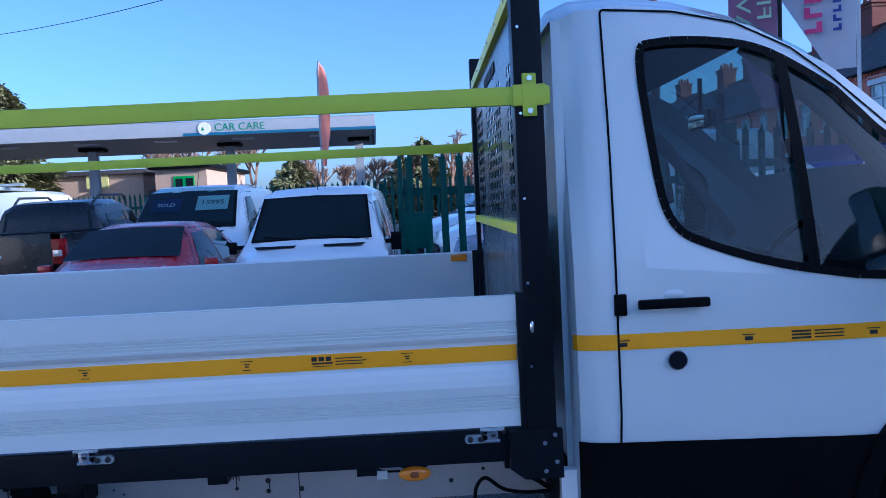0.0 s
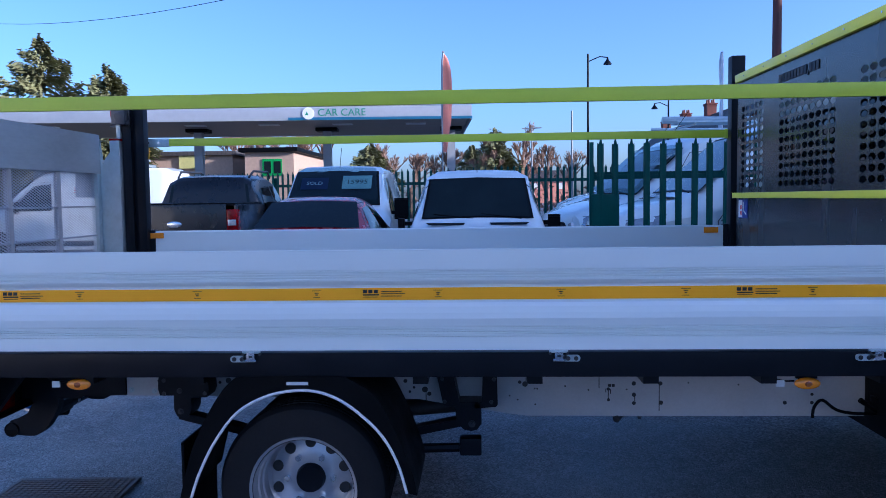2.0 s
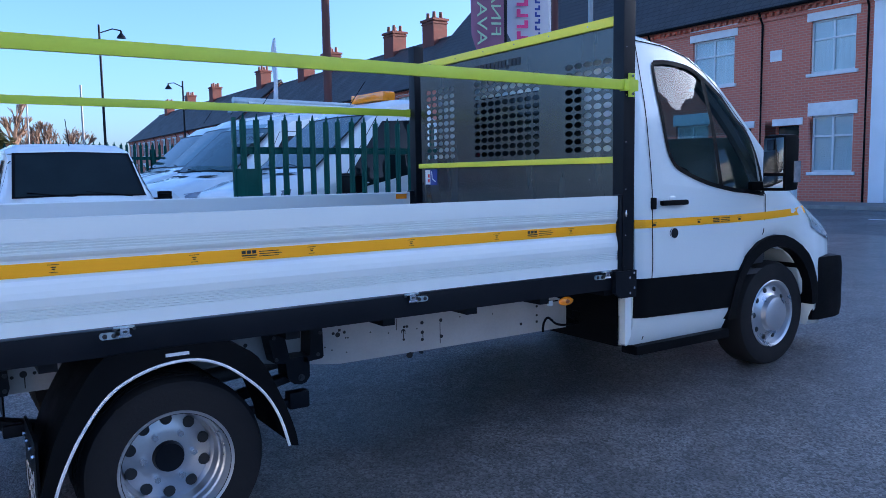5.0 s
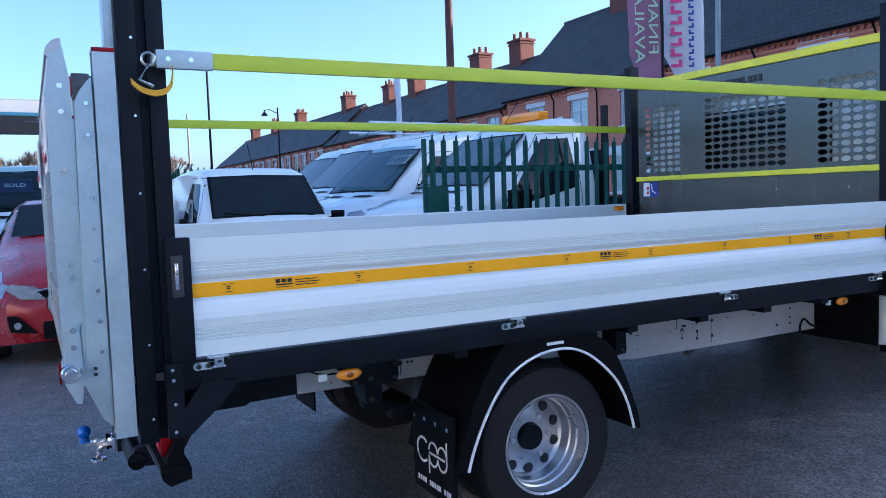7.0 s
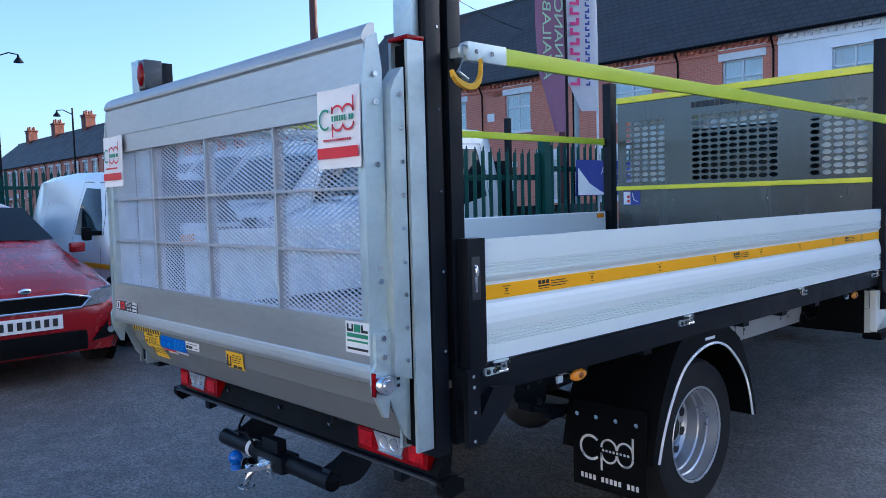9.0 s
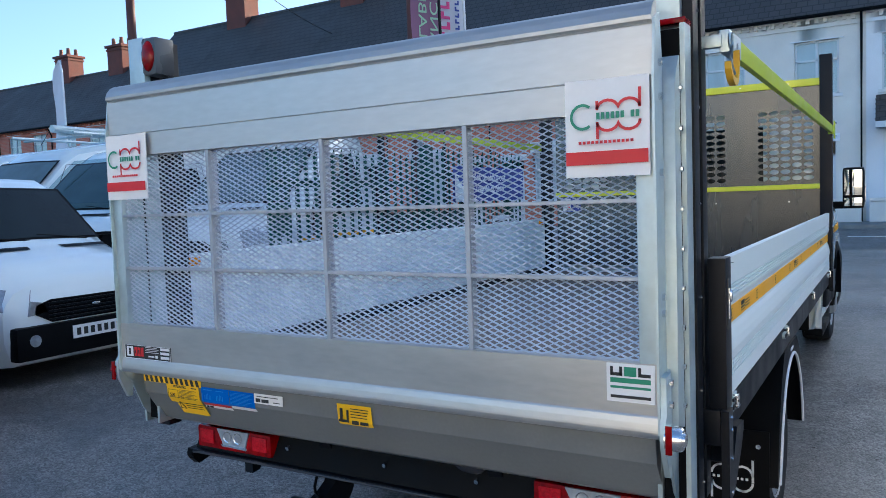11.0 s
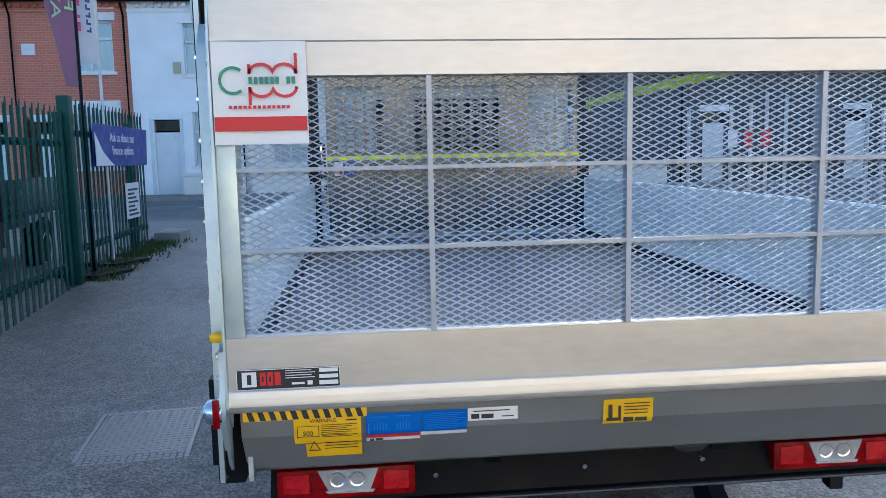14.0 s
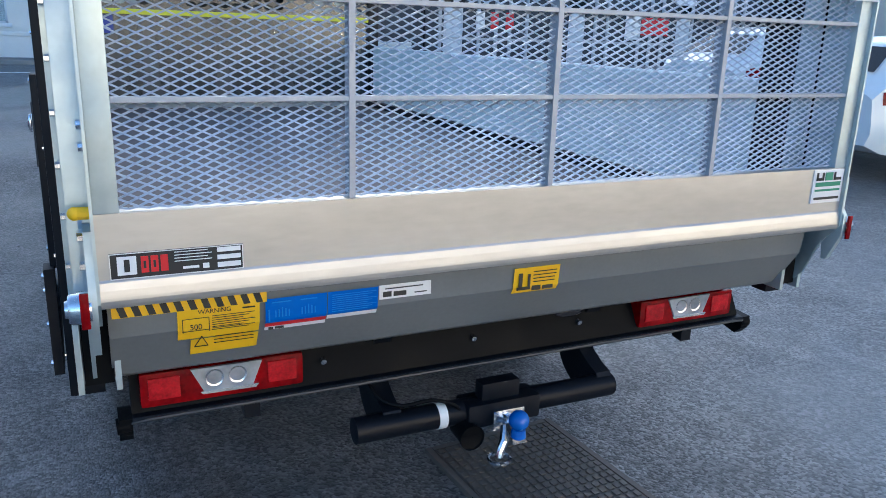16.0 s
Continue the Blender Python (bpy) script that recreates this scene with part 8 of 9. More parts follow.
card_on(t2, t2_sh, 1.5, -0.45, 0.5, 0.24, mat("white card", (0.4, 0.42, 0.42), 0.5), "11995", 0.17, BLACK_INK, "white price card")
for v_, sh_, xa, xb in ((custom, custom_sh, 1.02, 1.68), (t2, t2_sh, 0.97, 1.72)):
    pane = part("windscreen_glass", sh_.top(B(), xa, xb, 0.91, 0.88, 0.075), CLEAR_GLASS, v_)
    pane.visible_shadow = False

# beacon and stripe on the nearest van behind the gate, rack on the next
bm = B()
box(bm, 2.2, 2.4, -0.45, 0.35, 2.345, 2.47, 0.03)
part("beacon_bar", bm, AMBER, t1, "orange beacon bar")
# dark load body of the truck behind the gate
for y in (-0.42, 0.35):
    bm = B()
    box(bm, 2.7, 5.6, y, y + 0.07, 0.55, 0.78, 0.004)
    part("chassis_rail", bm, BLACK_STEEL, t1)
bm = B()
box(bm, 2.92, 5.75, -1.0, 1.0, 0.79, 0.87, 0.006)
part("load_floor", bm, BLACK_STEEL, t1)
for sgn in (-1, 1):
    bm = B()
    box(bm, 2.95, 5.75, *sorted((sgn * 0.98, sgn * 1.02)), 0.86, 1.24, 0.006)
    dark_side = part("dropside", bm, DARK_PAINT, t1, "dark grey ribbed dropside")
    for k in range(3):
        bm = B()
        box(bm, 2.97, 5.73, *sorted((sgn * 1.018, sgn * 1.026)), 0.93 + k * 0.1, 0.96 + k * 0.1, 0.003)
        part("rib", bm, DARK_PAINT, dark_side)
    for x in (2.9, 5.68):
        bm = B()
        box(bm, x, x + 0.07, *sorted((sgn * 0.95, sgn * 1.03)), 0.8, 2.5 if x < 3 else 1.5, 0.005)
        part("post", bm, BLACK_STEEL, t1)
bm = B()
box(bm, 2.91, 2.95, -0.95, 0.95, 0.87, 1.9, 0.004)
part("headboard", bm, BLACK_STEEL, t1)
for v_, sh_, zs in ((t1, t1_sh, 1.02), (small, small_sh, 0.78)):
    for sgn in (-1, 1):
        bm = B()
        sh_.strip(bm, [(0.9, zs), (sh_.xs[-1] - 0.1, zs)], sgn, 0.05, 0.008)
        part("stripe", bm, TAPE, v_)
for p0, p1, r in [((x, -0.85, 2.52), (x, 0.85, 2.52), 0.02) for x in (2.3, 3.5, 4.7)] + [((2.0, y, 2.56), (5.2, y, 2.56), 0.025) for y in (-0.75, 0.75, -0.4)]:
    bm = B()
    cyl(bm, p0, p1, r, 8)
    part("rack_bar", bm, GALV, t3, "grey roof rack bar")
bm = B()
cyl(bm, (1.8, -0.5, 2.62), (5.0, -0.5, 2.62), 0.06, 10)
part("pipe_tube", bm, GALV, t3)
bm = B()
for x in (2.3, 3.4, 4.5):
    box(bm, x, x + 0.06, -0.9, 0.9, 2.5, 2.58)
box(bm, 2.0, 5.0, -0.7, -0.5, 2.6, 2.66)
part("roof_rack", bm, GALV, hi)


# ---- flags on poles ----
def feather_flag(name, label, at, h, w, cloth, turn, text="", text_size=0.3, ink_mat=None, base=0.6, pole=GREY_POLE):
    z0 = ground_z(*at)
    f = thing(name, (*at, z0), label, "flag")
    f.rotation_euler.z = turn
    BASES[f.name] = Vector((0, 0, 0))
    bm = B()
    sweep(bm, [(0, 0, 0), (0, 0, h * 0.7), (w * 0.05, 0, h * 0.95), (w * 0.25, 0, h)], 0.022, 8)
    part("pole", bm, pole, f)
    bm = B()
    n = 16
    cols = []
    for i in range(n + 1):
        z = base + (h - base) * i / n
        u = i / n
        wide = w * (0.35 + 0.65 * min(1, u * 3.2)) * (1 if u < 0.75 else max(0.12, math.sqrt(max(0, 1 - ((u - 0.75) / 0.25) ** 2))))
        cols.append([bm.verts.new((0.02 + wide * j / 6, 0.035 * math.sin(u * 9 + j * 0.9) * j / 6, z)) for j in range(7)])
    for a, b in zip(cols, cols[1:]):
        for j in range(6):
            bm.faces.new((a[j], a[j + 1], b[j + 1], b[j]))
    part("cloth", bm, cloth, f)
    bm = B()
    box(bm, -0.3, 0.3, -0.3, 0.3, 0, 0.04, 0.01)
    part("foot", bm, BLACK_STEEL, f)
    for k, line in enumerate(text.split("|") if text else []):
        m = Matrix.Translation((0.02 + w * (0.28 + 0.42 * k), 0.05, base + (h - base) * 0.52)) @ Matrix(((0, -1, 0, 0), (0, 0, -1, 0), (1, 0, 0, 0), (0, 0, 0, 1))) @ Matrix.Diagonal((1, 0.66, 1, 1))
        words("lettering", line, text_size, m, ink_mat, f, 0.003)
    return f


feather_flag("feather_flag", "faded salmon red feather flag on a pole, sunlit", (-2.1, 16.0), 4.65, 0.2, ORANGE_CLOTH, math.pi * 0.12, base=2.5)
pale_green = mat("pale green print", (0.4, 0.6, 0.4), 0.6)
fin = feather_flag("feather_flag", "purple feather flag with pale green lettering seen from behind", (3.33, 7.1), 4.7, 0.42, PURPLE_CLOTH, math.pi * 0.86, "FINANCE|AVAILABLE", 0.27, pale_green, base=2.1, pole=BLACK_STEEL)
pink = mat("pink print", (0.75, 0.05, 0.22), 0.5)
com = feather_flag("feather_flag", "white feather flag with pink lettering seen from behind", (4.07, 7.12), 4.7, 0.64, WHITE_CLOTH, math.pi * 0.86, base=2.4, pole=UPVC)
bm = B()
for k in range(13):
    box(bm, 0.3, 0.45, 0.052, 0.056, 2.75 + k * 0.14, 2.79 + k * 0.14)
    box(bm, 0.3 + 0.1 * (k % 2), 0.35 + 0.1 * (k % 2), 0.052, 0.056, 2.785 + k * 0.14, 2.85 + k * 0.14)
part("lettering_bar", bm, pink, com)
bm = B()
for k in range(20):
    box(bm, 0.14, 0.21, 0.052, 0.056, 2.75 + k * 0.085, 2.775 + k * 0.085)
    box(bm, 0.14 + 0.045 * (k % 2), 0.165 + 0.045 * (k % 2), 0.052, 0.056, 2.77 + k * 0.085, 2.81 + k * 0.085)
part("lettering_bar", bm, NAVY_INK, com)
feather_flag("feather_flag", "white feather flag with pink print near the houses", (3.9, 16.2), 4.3, 0.45, WHITE_CLOTH, math.pi * 0.45, base=1.5, pole=UPVC)


# ---- poles and street lamps ----
def pole_at(name, label, x, y, h, r, material, category="pole"):
    z = ground_z(x, y)
    p = thing(name, (x, y, z), label, category)
    bm = B()
    cyl(bm, (x, y, z - 0.1), (x, y, z + h), r, 12, r * 0.75)
    part("shaft", bm, material, p)
    return p, z


tele, z = pole_at("telegraph_pole", "tall brown telegraph pole with lamp arms and cables", 4.5, 14.8, 8.2, 0.1, WOOD_POLE)
bm = B()
sweep(bm, [(4.5, 14.8, z + 7.0), (4.2, 14.65, z + 7.15), (4.0, 14.55, z + 7.1)], 0.025, 6)
part("arm", bm, GREY_POLE, tele)
bm = B()
ball(bm, (3.95, 14.53, z + 7.05), 0.13, (1.2, 1, 0.6))
part("lamp_head", bm, GREY_POLE, tele)
for i, (p0, p1, sag) in enumerate((((4.5, 14.8, z + 8.0), (-34, 46, 13), 1.5), ((4.5, 14.8, z + 7.9), (20, 22, 8.6), 0.4), ((4.5, 14.8, z + 7.7), (20, 3, 8.0), 0.4))):
    bm = B()
    pts = []
    for k in range(17):
        u = k / 16
        pts.append([a + (b - a) * u for a, b in zip(p0, p1)])
        pts[-1][2] -= sag * 4 * u * (1 - u)
    sweep(bm, pts, 0.012, 5)
    part("cable", bm, BLACK_PLASTIC, tele)
pole_at("street_column", "slim brown street column beside the fence", 6.2, 9.4, 7.5, 0.065, WOOD_POLE)
pole_at("street_column", "slim grey steel column by the entrance", 8.0, 10.4, 7.0, 0.06, GREY_POLE)


def heritage_lamp(x, y, h, arm, label="black heritage street lamp with a bell lantern on a bracket"):
    p, z = pole_at("street_lamp", label, x, y, h, 0.07, BLACK_STEEL, "street lamp")
    bm = B()
    ax, ay = arm
    sweep(bm, [(x, y, z + h - 0.4), (x + ax * 0.6, y + ay * 0.6, z + h - 0.15), (x + ax, y + ay, z + h - 0.2)], 0.03, 6)
    part("bracket", bm, BLACK_STEEL, p)
    bm = B()
    lathe(bm, [(0.04, 0.0), (0.06, -0.12), (0.2, -0.3), (0.22, -0.36), (0.0, -0.34)], (x + ax, y + ay, z + h - 0.2), "z", 14)
    part("lantern", bm, BLACK_STEEL, p)


heritage_lamp(4.4, 40.0, 8.6, (1.0, 0.0))
heritage_lamp(11.1, 50.6, 7.4, (-0.9, 0.0))
p, z = pole_at("street_lamp", "slim grey double-arm street lamp far off", 2.47, 54.4, 6.2, 0.06, GREY_POLE, "street lamp")
bm = B()
sweep(bm, [(1.8, 54.4, z + 6.15), (3.15, 54.4, z + 6.2)], 0.05, 6)
part("arm", bm, GREY_POLE, p)
pole_at("telegraph_pole", "slim grey telegraph pole far off", 4.06, 44.1, 6.15, 0.07, GREY_POLE)


# ---- buildings behind the back fence ----
def low_building(name, label, x0, x1, y0, y1, h, wall, roof, wins):
    z = ground_z((x0 + x1) / 2, y0)
    b = thing(name, ((x0 + x1) / 2, y0, z), label, "building")
    bm = B()
    box(bm, x0, x1, y0, y1, z - 0.2, z + h)
    part("wall", bm, wall, b)
    bm = B()
    box(bm, x0 - 0.25, x1 + 0.25, y0 - 0.25, y1 + 0.25, z + h, z + h + 0.22, 0.02)
    part("roof", bm, roof, b)
    for side, a, zz, w, hh in wins:
        bm = B()
        if side == "front":
            box(bm, a, a + w, y0 - 0.05, y0 + 0.02, z + zz, z + zz + hh)
        else:
            box(bm, x1 - 0.02, x1 + 0.05, a, a + w, z + zz, z + zz + hh)
        win = part("window", bm, GREEN_FRAME, b, "bright green framed window")
        bm = B()
        for k in range(2):
            if side == "front":
                box(bm, a + 0.1 + k * w / 2, a + w / 2 - 0.06 + k * w / 2, y0 - 0.065, y0 - 0.05, z + zz + 0.12, z + zz + hh - 0.12)
            else:
                box(bm, x1 + 0.05, x1 + 0.065, a + 0.1 + k * w / 2, a + w / 2 - 0.06 + k * w / 2, z + zz + 0.12, z + zz + hh - 0.12)
        part("pane", bm, DARK_GLASS, win)
    return b


low_building("brick_hut", "tan rendered flat-roofed hut with bright green windows", -13.15, -10.65, 38, 46, 3.95, PINK_WALL, BLACK_PLASTIC, [("front", -12.25, 2.75, 1.0, 0.85), ("side", 39.2, 1.2, 2.0, 1.5), ("side", 42.2, 1.2, 2.0, 1.5)])
low_building("roadside_shop", "low brown shop with a yellow sign board", -26, -14.2, 39.3, 47, 3.9, PINK_WALL, SLATE, [])
bm = B()
box(bm, -17.0, -15.9, 39.15, 39.25, 3.3, 4.1)
solid("sign_board", bm, mat("pale yellow board", (0.62, 0.58, 0.2), 0.6), "pale yellow sign board on the shop", "sign")
for k, (x0, y0, w, h) in enumerate(((-2, 140, 9, 4.2), (9, 165, 9, 4.4))):
    zb = ground_z(x0, y0)
    hs = thing("gabled_house", (x0, y0, zb), "distant brick house with a dark gabled roof", "house", "far houses")
    bm = B()
    box(bm, x0, x0 + w, y0, y0 + 8, zb - 0.3, zb + h)
    part("wall", bm, BRICK, hs)
    bm = B()
    prism(bm, [(y0 - 0.3, zb + h), (y0 + 8.3, zb + h), (y0 + 4, zb + h + 2.6)], "x", x0 - 0.3, x0 + w + 0.3)
    roof = part("roof", bm, SLATE, hs)
    bm = B()
    box(bm, x0 + 0.5, x0 + 1.5, y0 + 3.6, y0 + 4.4, zb + h + 2.2, zb + h + 4.0)
    part("chimney", bm, BRICK_DARK, roof)
    for wx in (1.0, w - 2.4):
        bm = B()
        box(bm, x0 + wx, x0 + wx + 1.3, y0 - 0.04, y0 + 0.02, zb + 2.9, zb + 4.2)
        part("window", bm, UPVC, hs)


# ---- trees ----
def conifer(x, y, h, r):
    z = ground_z(x, y)
    t = thing("conifer", (x, y, z), "tall dark conifer with ragged layered boughs", "tree", "far trees")
    bm = B()
    cyl(bm, (x, y, z), (x, y, z + h * 0.95), 0.2, 8, 0.03)
    part("trunk", bm, BARK, t)
    bm = B()
    boughs = [(random.random() ** 0.85, random.uniform(0, 2 * math.pi), random.uniform(0.55, 1.12)) for k in range(150)]
    for k in range(9000):
        u, a, reach = boughs[k % 150]
        along = random.random() ** 0.6
        rr = r * (1 - u) ** 0.75 * reach * along + 0.08
        a += random.gauss(0, 0.12) / (0.4 + along)
        c = Vector((x + rr * math.cos(a), y + rr * math.sin(a), z + h * (0.06 + 0.92 * u) + 0.12 * rr + random.gauss(0, 0.12)))
        s = random.uniform(0.16, 0.42) * (1.1 - 0.5 * u)
        d = Vector((math.cos(a), math.sin(a), random.uniform(-0.5, 0.3))) * s
        w_ = Vector((-math.sin(a), math.cos(a), random.uniform(-0.4, 0.4))) * s * 0.45
        bm.faces.new([bm.verts.new(c - w_), bm.verts.new(c + w_), bm.verts.new(c + d)])
        bm.faces.new([bm.verts.new(c - d * 0.2 + Vector((0, 0, s * 0.4))), bm.verts.new(c + w_ * 0.8), bm.verts.new(c + d * 0.9)])
    part("crown", bm, LEAF, t, smooth=False)


def bare_tree(x, y, h, spread, seed):
    z = ground_z(x, y)
    rnd = random.Random(seed)
    t = thing("bare_tree", (x, y, z), "leafless winter tree with reddish brown twigs", "tree", "far trees")
    trunk, crown = B(), B()

    def grow(bm_, p, d, length, r, level):
        q = p + d * length
        n_ = 4 if level < 2 else 3
        ax = d.to_track_quat("Z", "Y")
        a = [bm_.verts.new(p + ax @ Vector((r * math.cos(2 * math.pi * k / n_), r * math.sin(2 * math.pi * k / n_), 0))) for k in range(n_)]
        b = [bm_.verts.new(q + ax @ Vector((r * 0.65 * math.cos(2 * math.pi * k / n_), r * 0.65 * math.sin(2 * math.pi * k / n_), 0))) for k in range(n_)]
        for k in range(n_):
            bm_.faces.new((a[k], a[(k + 1) % n_], b[(k + 1) % n_], b[k]))
        if level >= 5:
            return
        for k in range(3 if level < 3 else 5):
            nd = (d + Vector((rnd.uniform(-1, 1) * spread, rnd.uniform(-1, 1) * spread, rnd.uniform(-0.1, 0.35)))).normalized()
            grow(crown, p + d * length * rnd.uniform(0.55, 1.0), nd, length * rnd.uniform(0.55, 0.8), r * 0.66, level + 1)
    grow(trunk, Vector((x, y, z)), Vector((0, 0, 1)), h * 0.3, h * 0.022, 0)
    part("trunk", trunk, BARK, t)
    part("crown", crown, TWIG, t, smooth=False)


conifer(-22.0, 35.2, 9.4, 4.4)
conifer(-19.4, 36.5, 8.1, 3.2)
conifer(-26.5, 37, 8.2, 3.6)
conifer(-8.8, 52, 5.2, 3.2)
conifer(0.0, 58, 6.6, 3.0)
conifer(-1.9, 62, 5.6, 3.2)
for k, (x, y, h) in enumerate(((-22, 66, 8.5), (-18.5, 66, 8.5), (-15, 68, 8.2), (-6.5, 58, 5.6), (-4, 60, 5.8), (-1, 58, 6.0), (2.2, 60, 6.2), (4.5, 66, 6.0), (-9.5, 66, 6.0), (7, 70, 5.5), (-38, 60, 8), (-33, 62, 8))):
    bare_tree(x, y, h * 1.4, 0.6, k + 3)

# low hedge and scrub that closes the far side
bm = B()
rnd = random.Random(8)
for k in range(5000):
    x = rnd.uniform(-60, 14)
    y = rnd.uniform(62, 74)
    z = ground_z(x, y) + rnd.random() ** 1.5 * (2.2 + 0.9 * math.sin(x * 0.5) + 0.7 * math.sin(x * 1.7))
    s = rnd.uniform(0.15, 0.45)
    a = Vector((rnd.uniform(-1, 1), rnd.uniform(-1, 1), rnd.uniform(-1, 1))) * s
    b = Vector((rnd.uniform(-1, 1), rnd.uniform(-1, 1), rnd.uniform(-1, 1))) * s
    c = Vector((x, y, z))
    bm.faces.new([bm.verts.new(c), bm.verts.new(c + a), bm.verts.new(c + b)])
solid("hedge", bm, TWIG, "brown winter scrub along the far side", "hedge", kind="stuff", smooth=False)

# ---- yard floor details ----
def tilt_at(x, y, turn=0.0):
    return Matrix.Translation((x, y, ground_z(x, y))) @ Matrix.Rotation(-math.atan(0.045 if x > -2 else 0.0), 4, "Y") @ Matrix.Rotation(turn, 4, "Z")


def cover(name, label, x, y, w, l, turn, ribs, material):
    c = thing(name, (x, y, ground_z(x, y)), label, "cover")
    m = Matrix.Translation((0, 0, 0.012)) @ tilt_at(x, y, turn)
    bm = B()
    box(bm, -w / 2, w / 2, -l / 2, l / 2, -0.02, 0.006, 0.002, m)
    plate = part("plate", bm, material, c)
    bm = B()
    for i in range(ribs[0]):
        for j in range(ribs[1]):
            cx_, cy_ = -w / 2 + (i + 0.5) * w / ribs[0], -l / 2 + (j + 0.5) * l / ribs[1]
            box(bm, cx_ - w / ribs[0] * 0.36, cx_ + w / ribs[0] * 0.36, cy_ - l / ribs[1] * 0.32, cy_ + l / ribs[1] * 0.32, 0.005, 0.011, 0, m)
    part("tread", bm, material, plate)
    bm = B()
    f = 0.025
    for a, b, d, e in ((-w / 2 - f, w / 2 + f, -l / 2 - f, -l / 2 - 0.004), (-w / 2 - f, w / 2 + f, l / 2 + 0.004, l / 2 + f), (-w / 2 - f, -w / 2 - 0.004, -l / 2, l / 2), (w / 2 + 0.004, w / 2 + f, -l / 2, l / 2)):
        box(bm, a, b, d, e, -0.02, 0.008, 0, m)
    part("frame", bm, material, c)
    return c


cover("manhole_cover", "worn steel manhole cover set in the tarmac", -1.545, 5.225, 0.7, 0.52, 0.08, (22, 15), mat("worn steel cover", (0.32, 0.32, 0.31), 0.45, metal=0.6, var=0.2, scale=8))
cover("drain_grate", "rusty brown steel cover plate under the tow bar", -3.49, 3.035, 0.6, 0.48, 0.06, (18, 16), mat("rusty plate", (0.15, 0.122, 0.1), 0.6, metal=0.2, var=0.3, scale=5))
# pavement block and weeds at the foot of the fence
x, y = 6.55, 7.0
z = ground_z(x, y)
bm = B()
box(bm, x - 0.35, x + 0.35, y - 0.2, y + 0.2, z - 0.05, z + 0.16, 0.05)
solid("stone_block", bm, CONCRETE, "mossy grey concrete block at the end of the fence", "block")
bm = B()
rnd = random.Random(4)
for k in range(2200):
    x = rnd.uniform(2.9, 6.6)
    y = 7.0 + 0.03 * (x - 2.9) + rnd.gauss(0, 0.14)
    z = ground_z(x, y)
    h = rnd.uniform(0.02, 0.09)
    a = rnd.uniform(0, 6.28)
    d = Vector((math.cos(a), math.sin(a), 0)) * 0.012
    c = Vector((x, y, z))
    bm.faces.new([bm.verts.new(c - d), bm.verts.new(c + d), bm.verts.new(c + Vector((rnd.uniform(-0.03, 0.03), rnd.uniform(-0.03, 0.03), h)))])
solid("weeds", bm, GRASS, "green weeds and moss along the fence foot", "weeds", kind="stuff", smooth=False)
bm = B()
rnd = random.Random(9)
for k in range(700):
    x, y = rnd.uniform(-6, 3), rnd.uniform(-2, 7)
    c = Vector((x, y, ground_z(x, y) + 0.002))
    s = rnd.uniform(0.003, 0.009)
    bmesh.ops.create_icosphere(bm, subdivisions=1, radius=s, matrix=Matrix.Translation(c) @ Matrix.Diagonal((1, 1.3, 0.6, 1)))
solid("grit", bm, PAVING, "loose pale grit on the tarmac", "grit", kind="stuff")

# banner and notice on the fence
turn_b = math.atan2(0.12, 3.2)
mb = Matrix.Translation((3.45, 7.1, 0)) @ Matrix.Rotation(turn_b, 4, "Z")
bm = B()
n = 12
cols = [[bm.verts.new(mb @ Vector((2.5 * i / n, -0.03 - 0.012 * math.sin(i * 1.1) - 0.005 * j, 1.53 + 0.5 * j / 4))) for j in range(5)] for i in range(n + 1)]
for a, b in zip(cols, cols[1:]):
    for j in range(4):
        bm.faces.new((a[j], b[j], b[j + 1], a[j + 1]))
banner = thing("fence_banner", (4.6, 7.12, 1.53), "dark blue banner with white lettering tied to the fence", "banner")
part("cloth", bm, NAVY_INK, banner)
words("lettering", "Ask us about our\nfinance options", 0.16, mb @ Matrix.Translation((1.15, -0.075, 1.8)) @ Matrix.Rotation(math.pi / 2, 4, "X"), WHITE_INK, banner)
bm = B()
prism(bm, [(0.02, 1.54), (0.75, 1.54), (0.55, 1.6), (0.3, 1.7), (0.02, 1.92)], "y", -0.07, -0.064)
bmesh.ops.transform(bm, matrix=mb, verts=bm.verts)
part("white_corner", bm, WHITE_INK, banner)
bm = B()
box(bm, 4.74, 5.3, 7.11, 7.12, 0.83, 1.3)
notice = solid("notice", bm, WHITE_INK, "white printed notice fixed to the fence", "notice")
bm = B()
for k in range(7):
    box(bm, 4.8, 5.22 - 0.08 * (k % 3), 7.103, 7.108, 0.87 + k * 0.055, 0.895 + k * 0.055)
part("print", bm, BLACK_INK, notice)
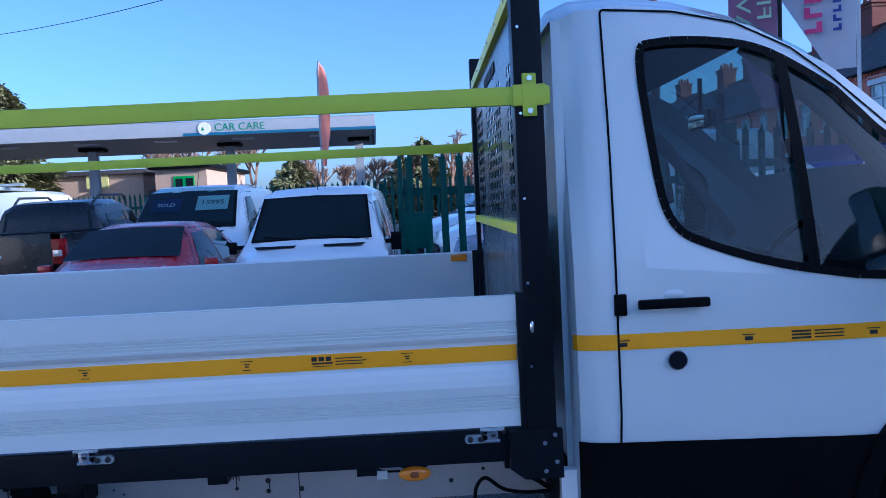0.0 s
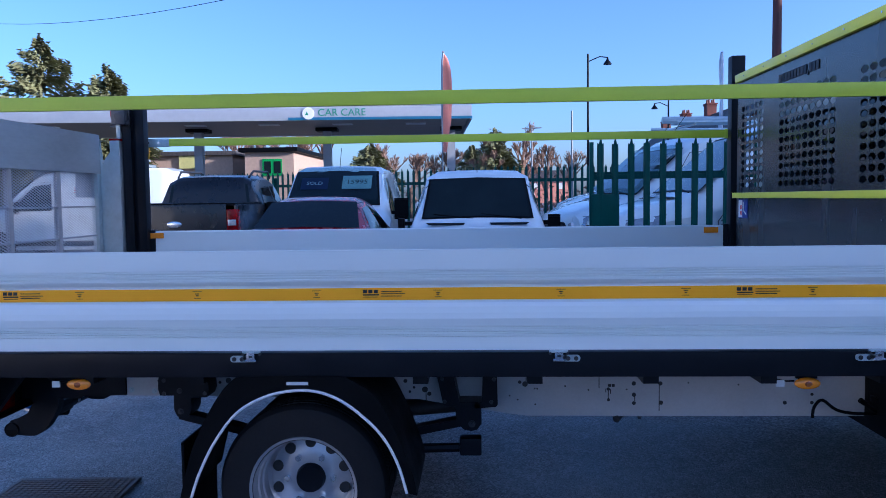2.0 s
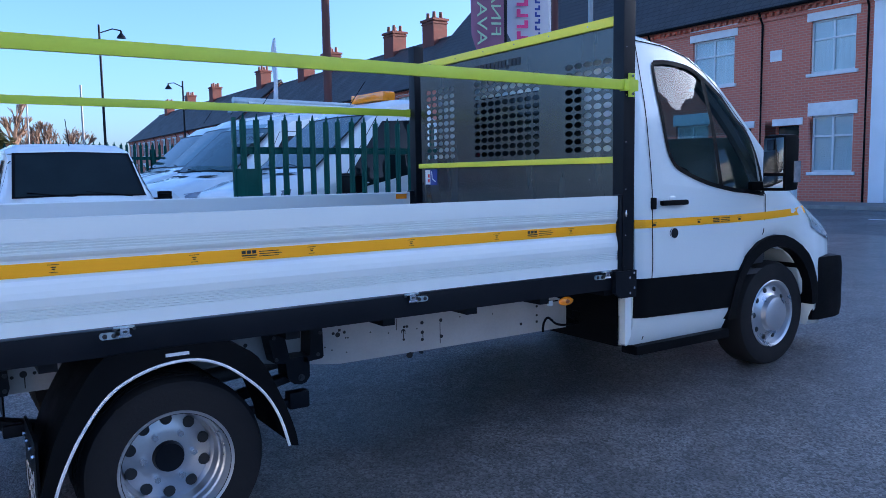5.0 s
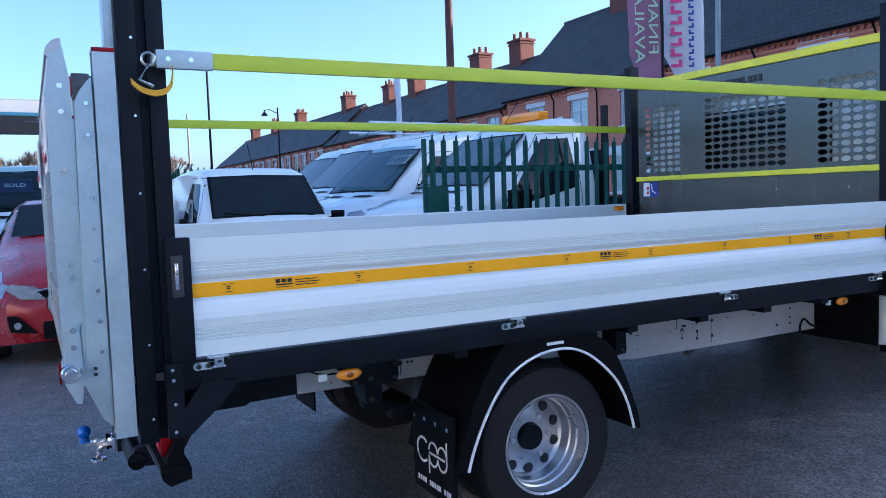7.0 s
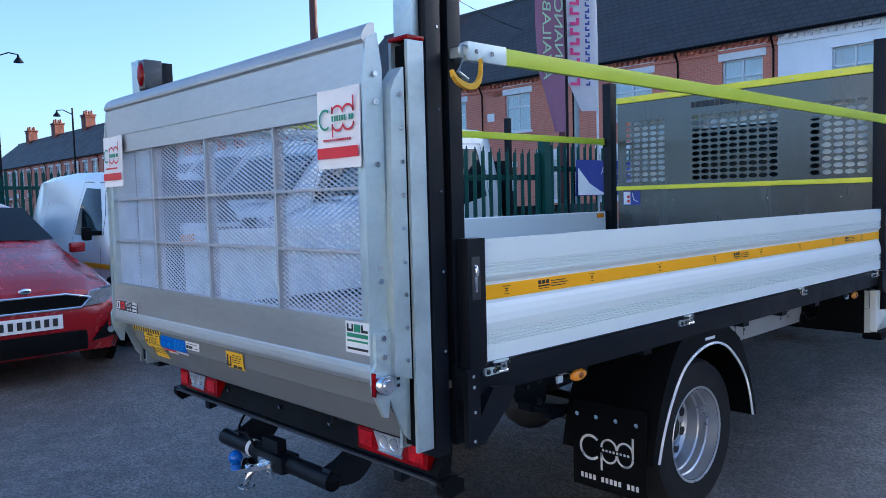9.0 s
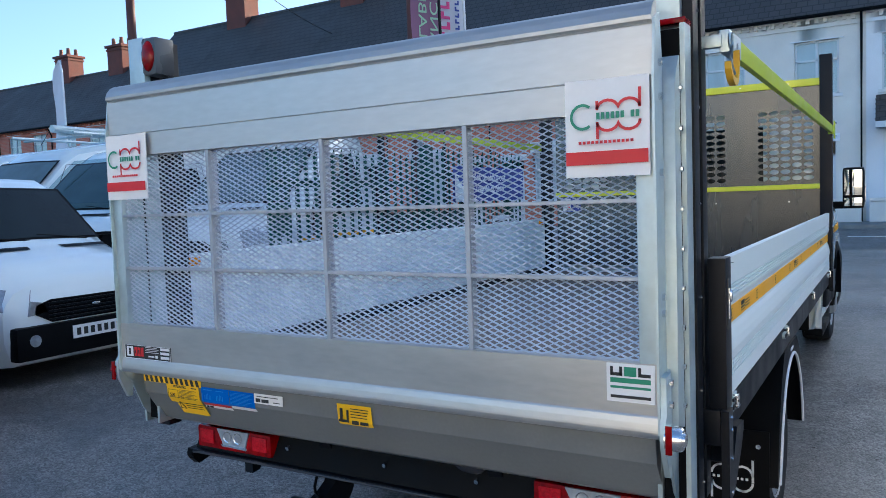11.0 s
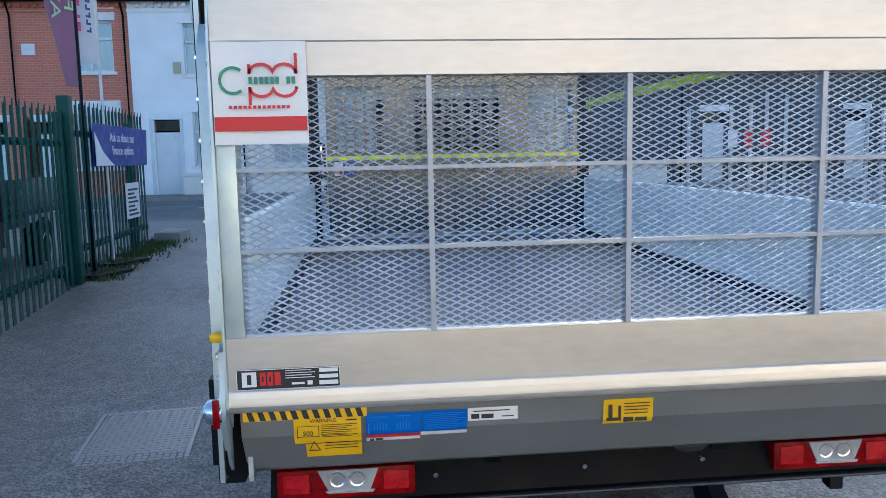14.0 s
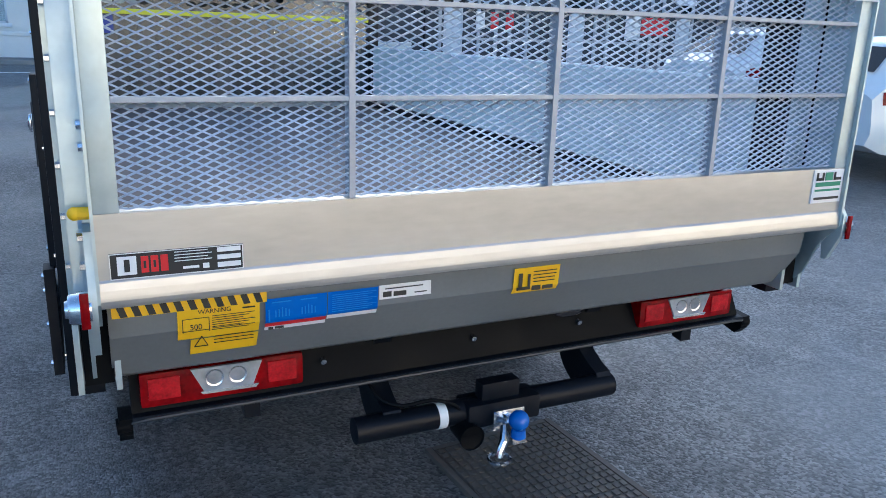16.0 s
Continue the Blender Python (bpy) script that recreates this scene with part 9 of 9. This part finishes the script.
# broken line along the street and a long double edge
bm = B()
for k in range(18):
    y = -22 + k * 5.4
    z = ground_z(14.2, y) + 0.008
    box(bm, 14.15, 14.25, y, y + 3.2, z - 0.01, z)
solid("road_marking", bm, WHITE_INK, "worn white centre line on the street", "road marking", kind="structure")
# low garden wall before the white houses
bm = B()
for y0, y1 in ((-6, -1.4), (-0.4, 2.5), (2.7, 7.6), (7.8, 9.7)):
    z = ground_z(19.3, y0) + 0.05
    box(bm, 19.2, 19.4, y0, y1, z, z + 0.62, 0.02)
    box(bm, 19.16, 19.44, y0, y1, z + 0.62, z + 0.72, 0.02)
solid("garden_wall", bm, RENDER_CREAM, "low pale garden wall before the houses", "wall", kind="structure")
car("hatchback", "white hatchback parked beside another in the yard", (2.8, -7.6), R90, WHITE_PAINT)

# boundary rail with small boards on the street side of the yard
rail = thing("boundary_rail", (9.6, -3.0, ground_z(9.6)), "pale steel boundary rail with small red and white boards", "railing")
rail_rnd = random.Random(21)
zb = ground_z(9.6)
PALE_POST = mat("pale weathered posts", (0.45, 0.46, 0.46), 0.6, var=0.2)
y = -2.6
while y > -15:
    bm = B()
    box(bm, 9.58, 9.63, y - 0.03, y + 0.03, zb, zb + rail_rnd.uniform(1.95, 2.35), 0.006)
    part("rail_post", bm, PALE_POST, rail)
    y -= rail_rnd.choice((0.34, 0.42, 0.9))
bm = B()
box(bm, 9.59, 9.62, -15, -2.6, zb + 1.02, zb + 1.07, 0.004)
part("cross_rail", bm, PALE_POST, rail)
for ya, yb, za, zc, paint_, kind_ in ((-3.62, -3.42, 1.62, 1.97, WHITE_INK, "white_board"), (-3.95, -3.77, 1.62, 1.97, RED_INK, "red_board"), (-4.32, -4.13, 1.62, 1.97, RED_INK, "red_board"), (-8.55, -7.75, 1.6, 2.0, RED_INK, "red_board"), (-7.72, -7.3, 1.5, 2.05, WHITE_INK, "white_board")):
    bm = B()
    box(bm, 9.555, 9.575, ya, yb, za, zc, 0.004)
    part(kind_, bm, paint_, rail)
bm = B()
box(bm, 19.93, 19.995, -3.2, -2.0, 0.75, 2.7, 0.01)
solid("shop_board", bm, NAVY_INK, "dark blue board on the dark shop front", "sign")
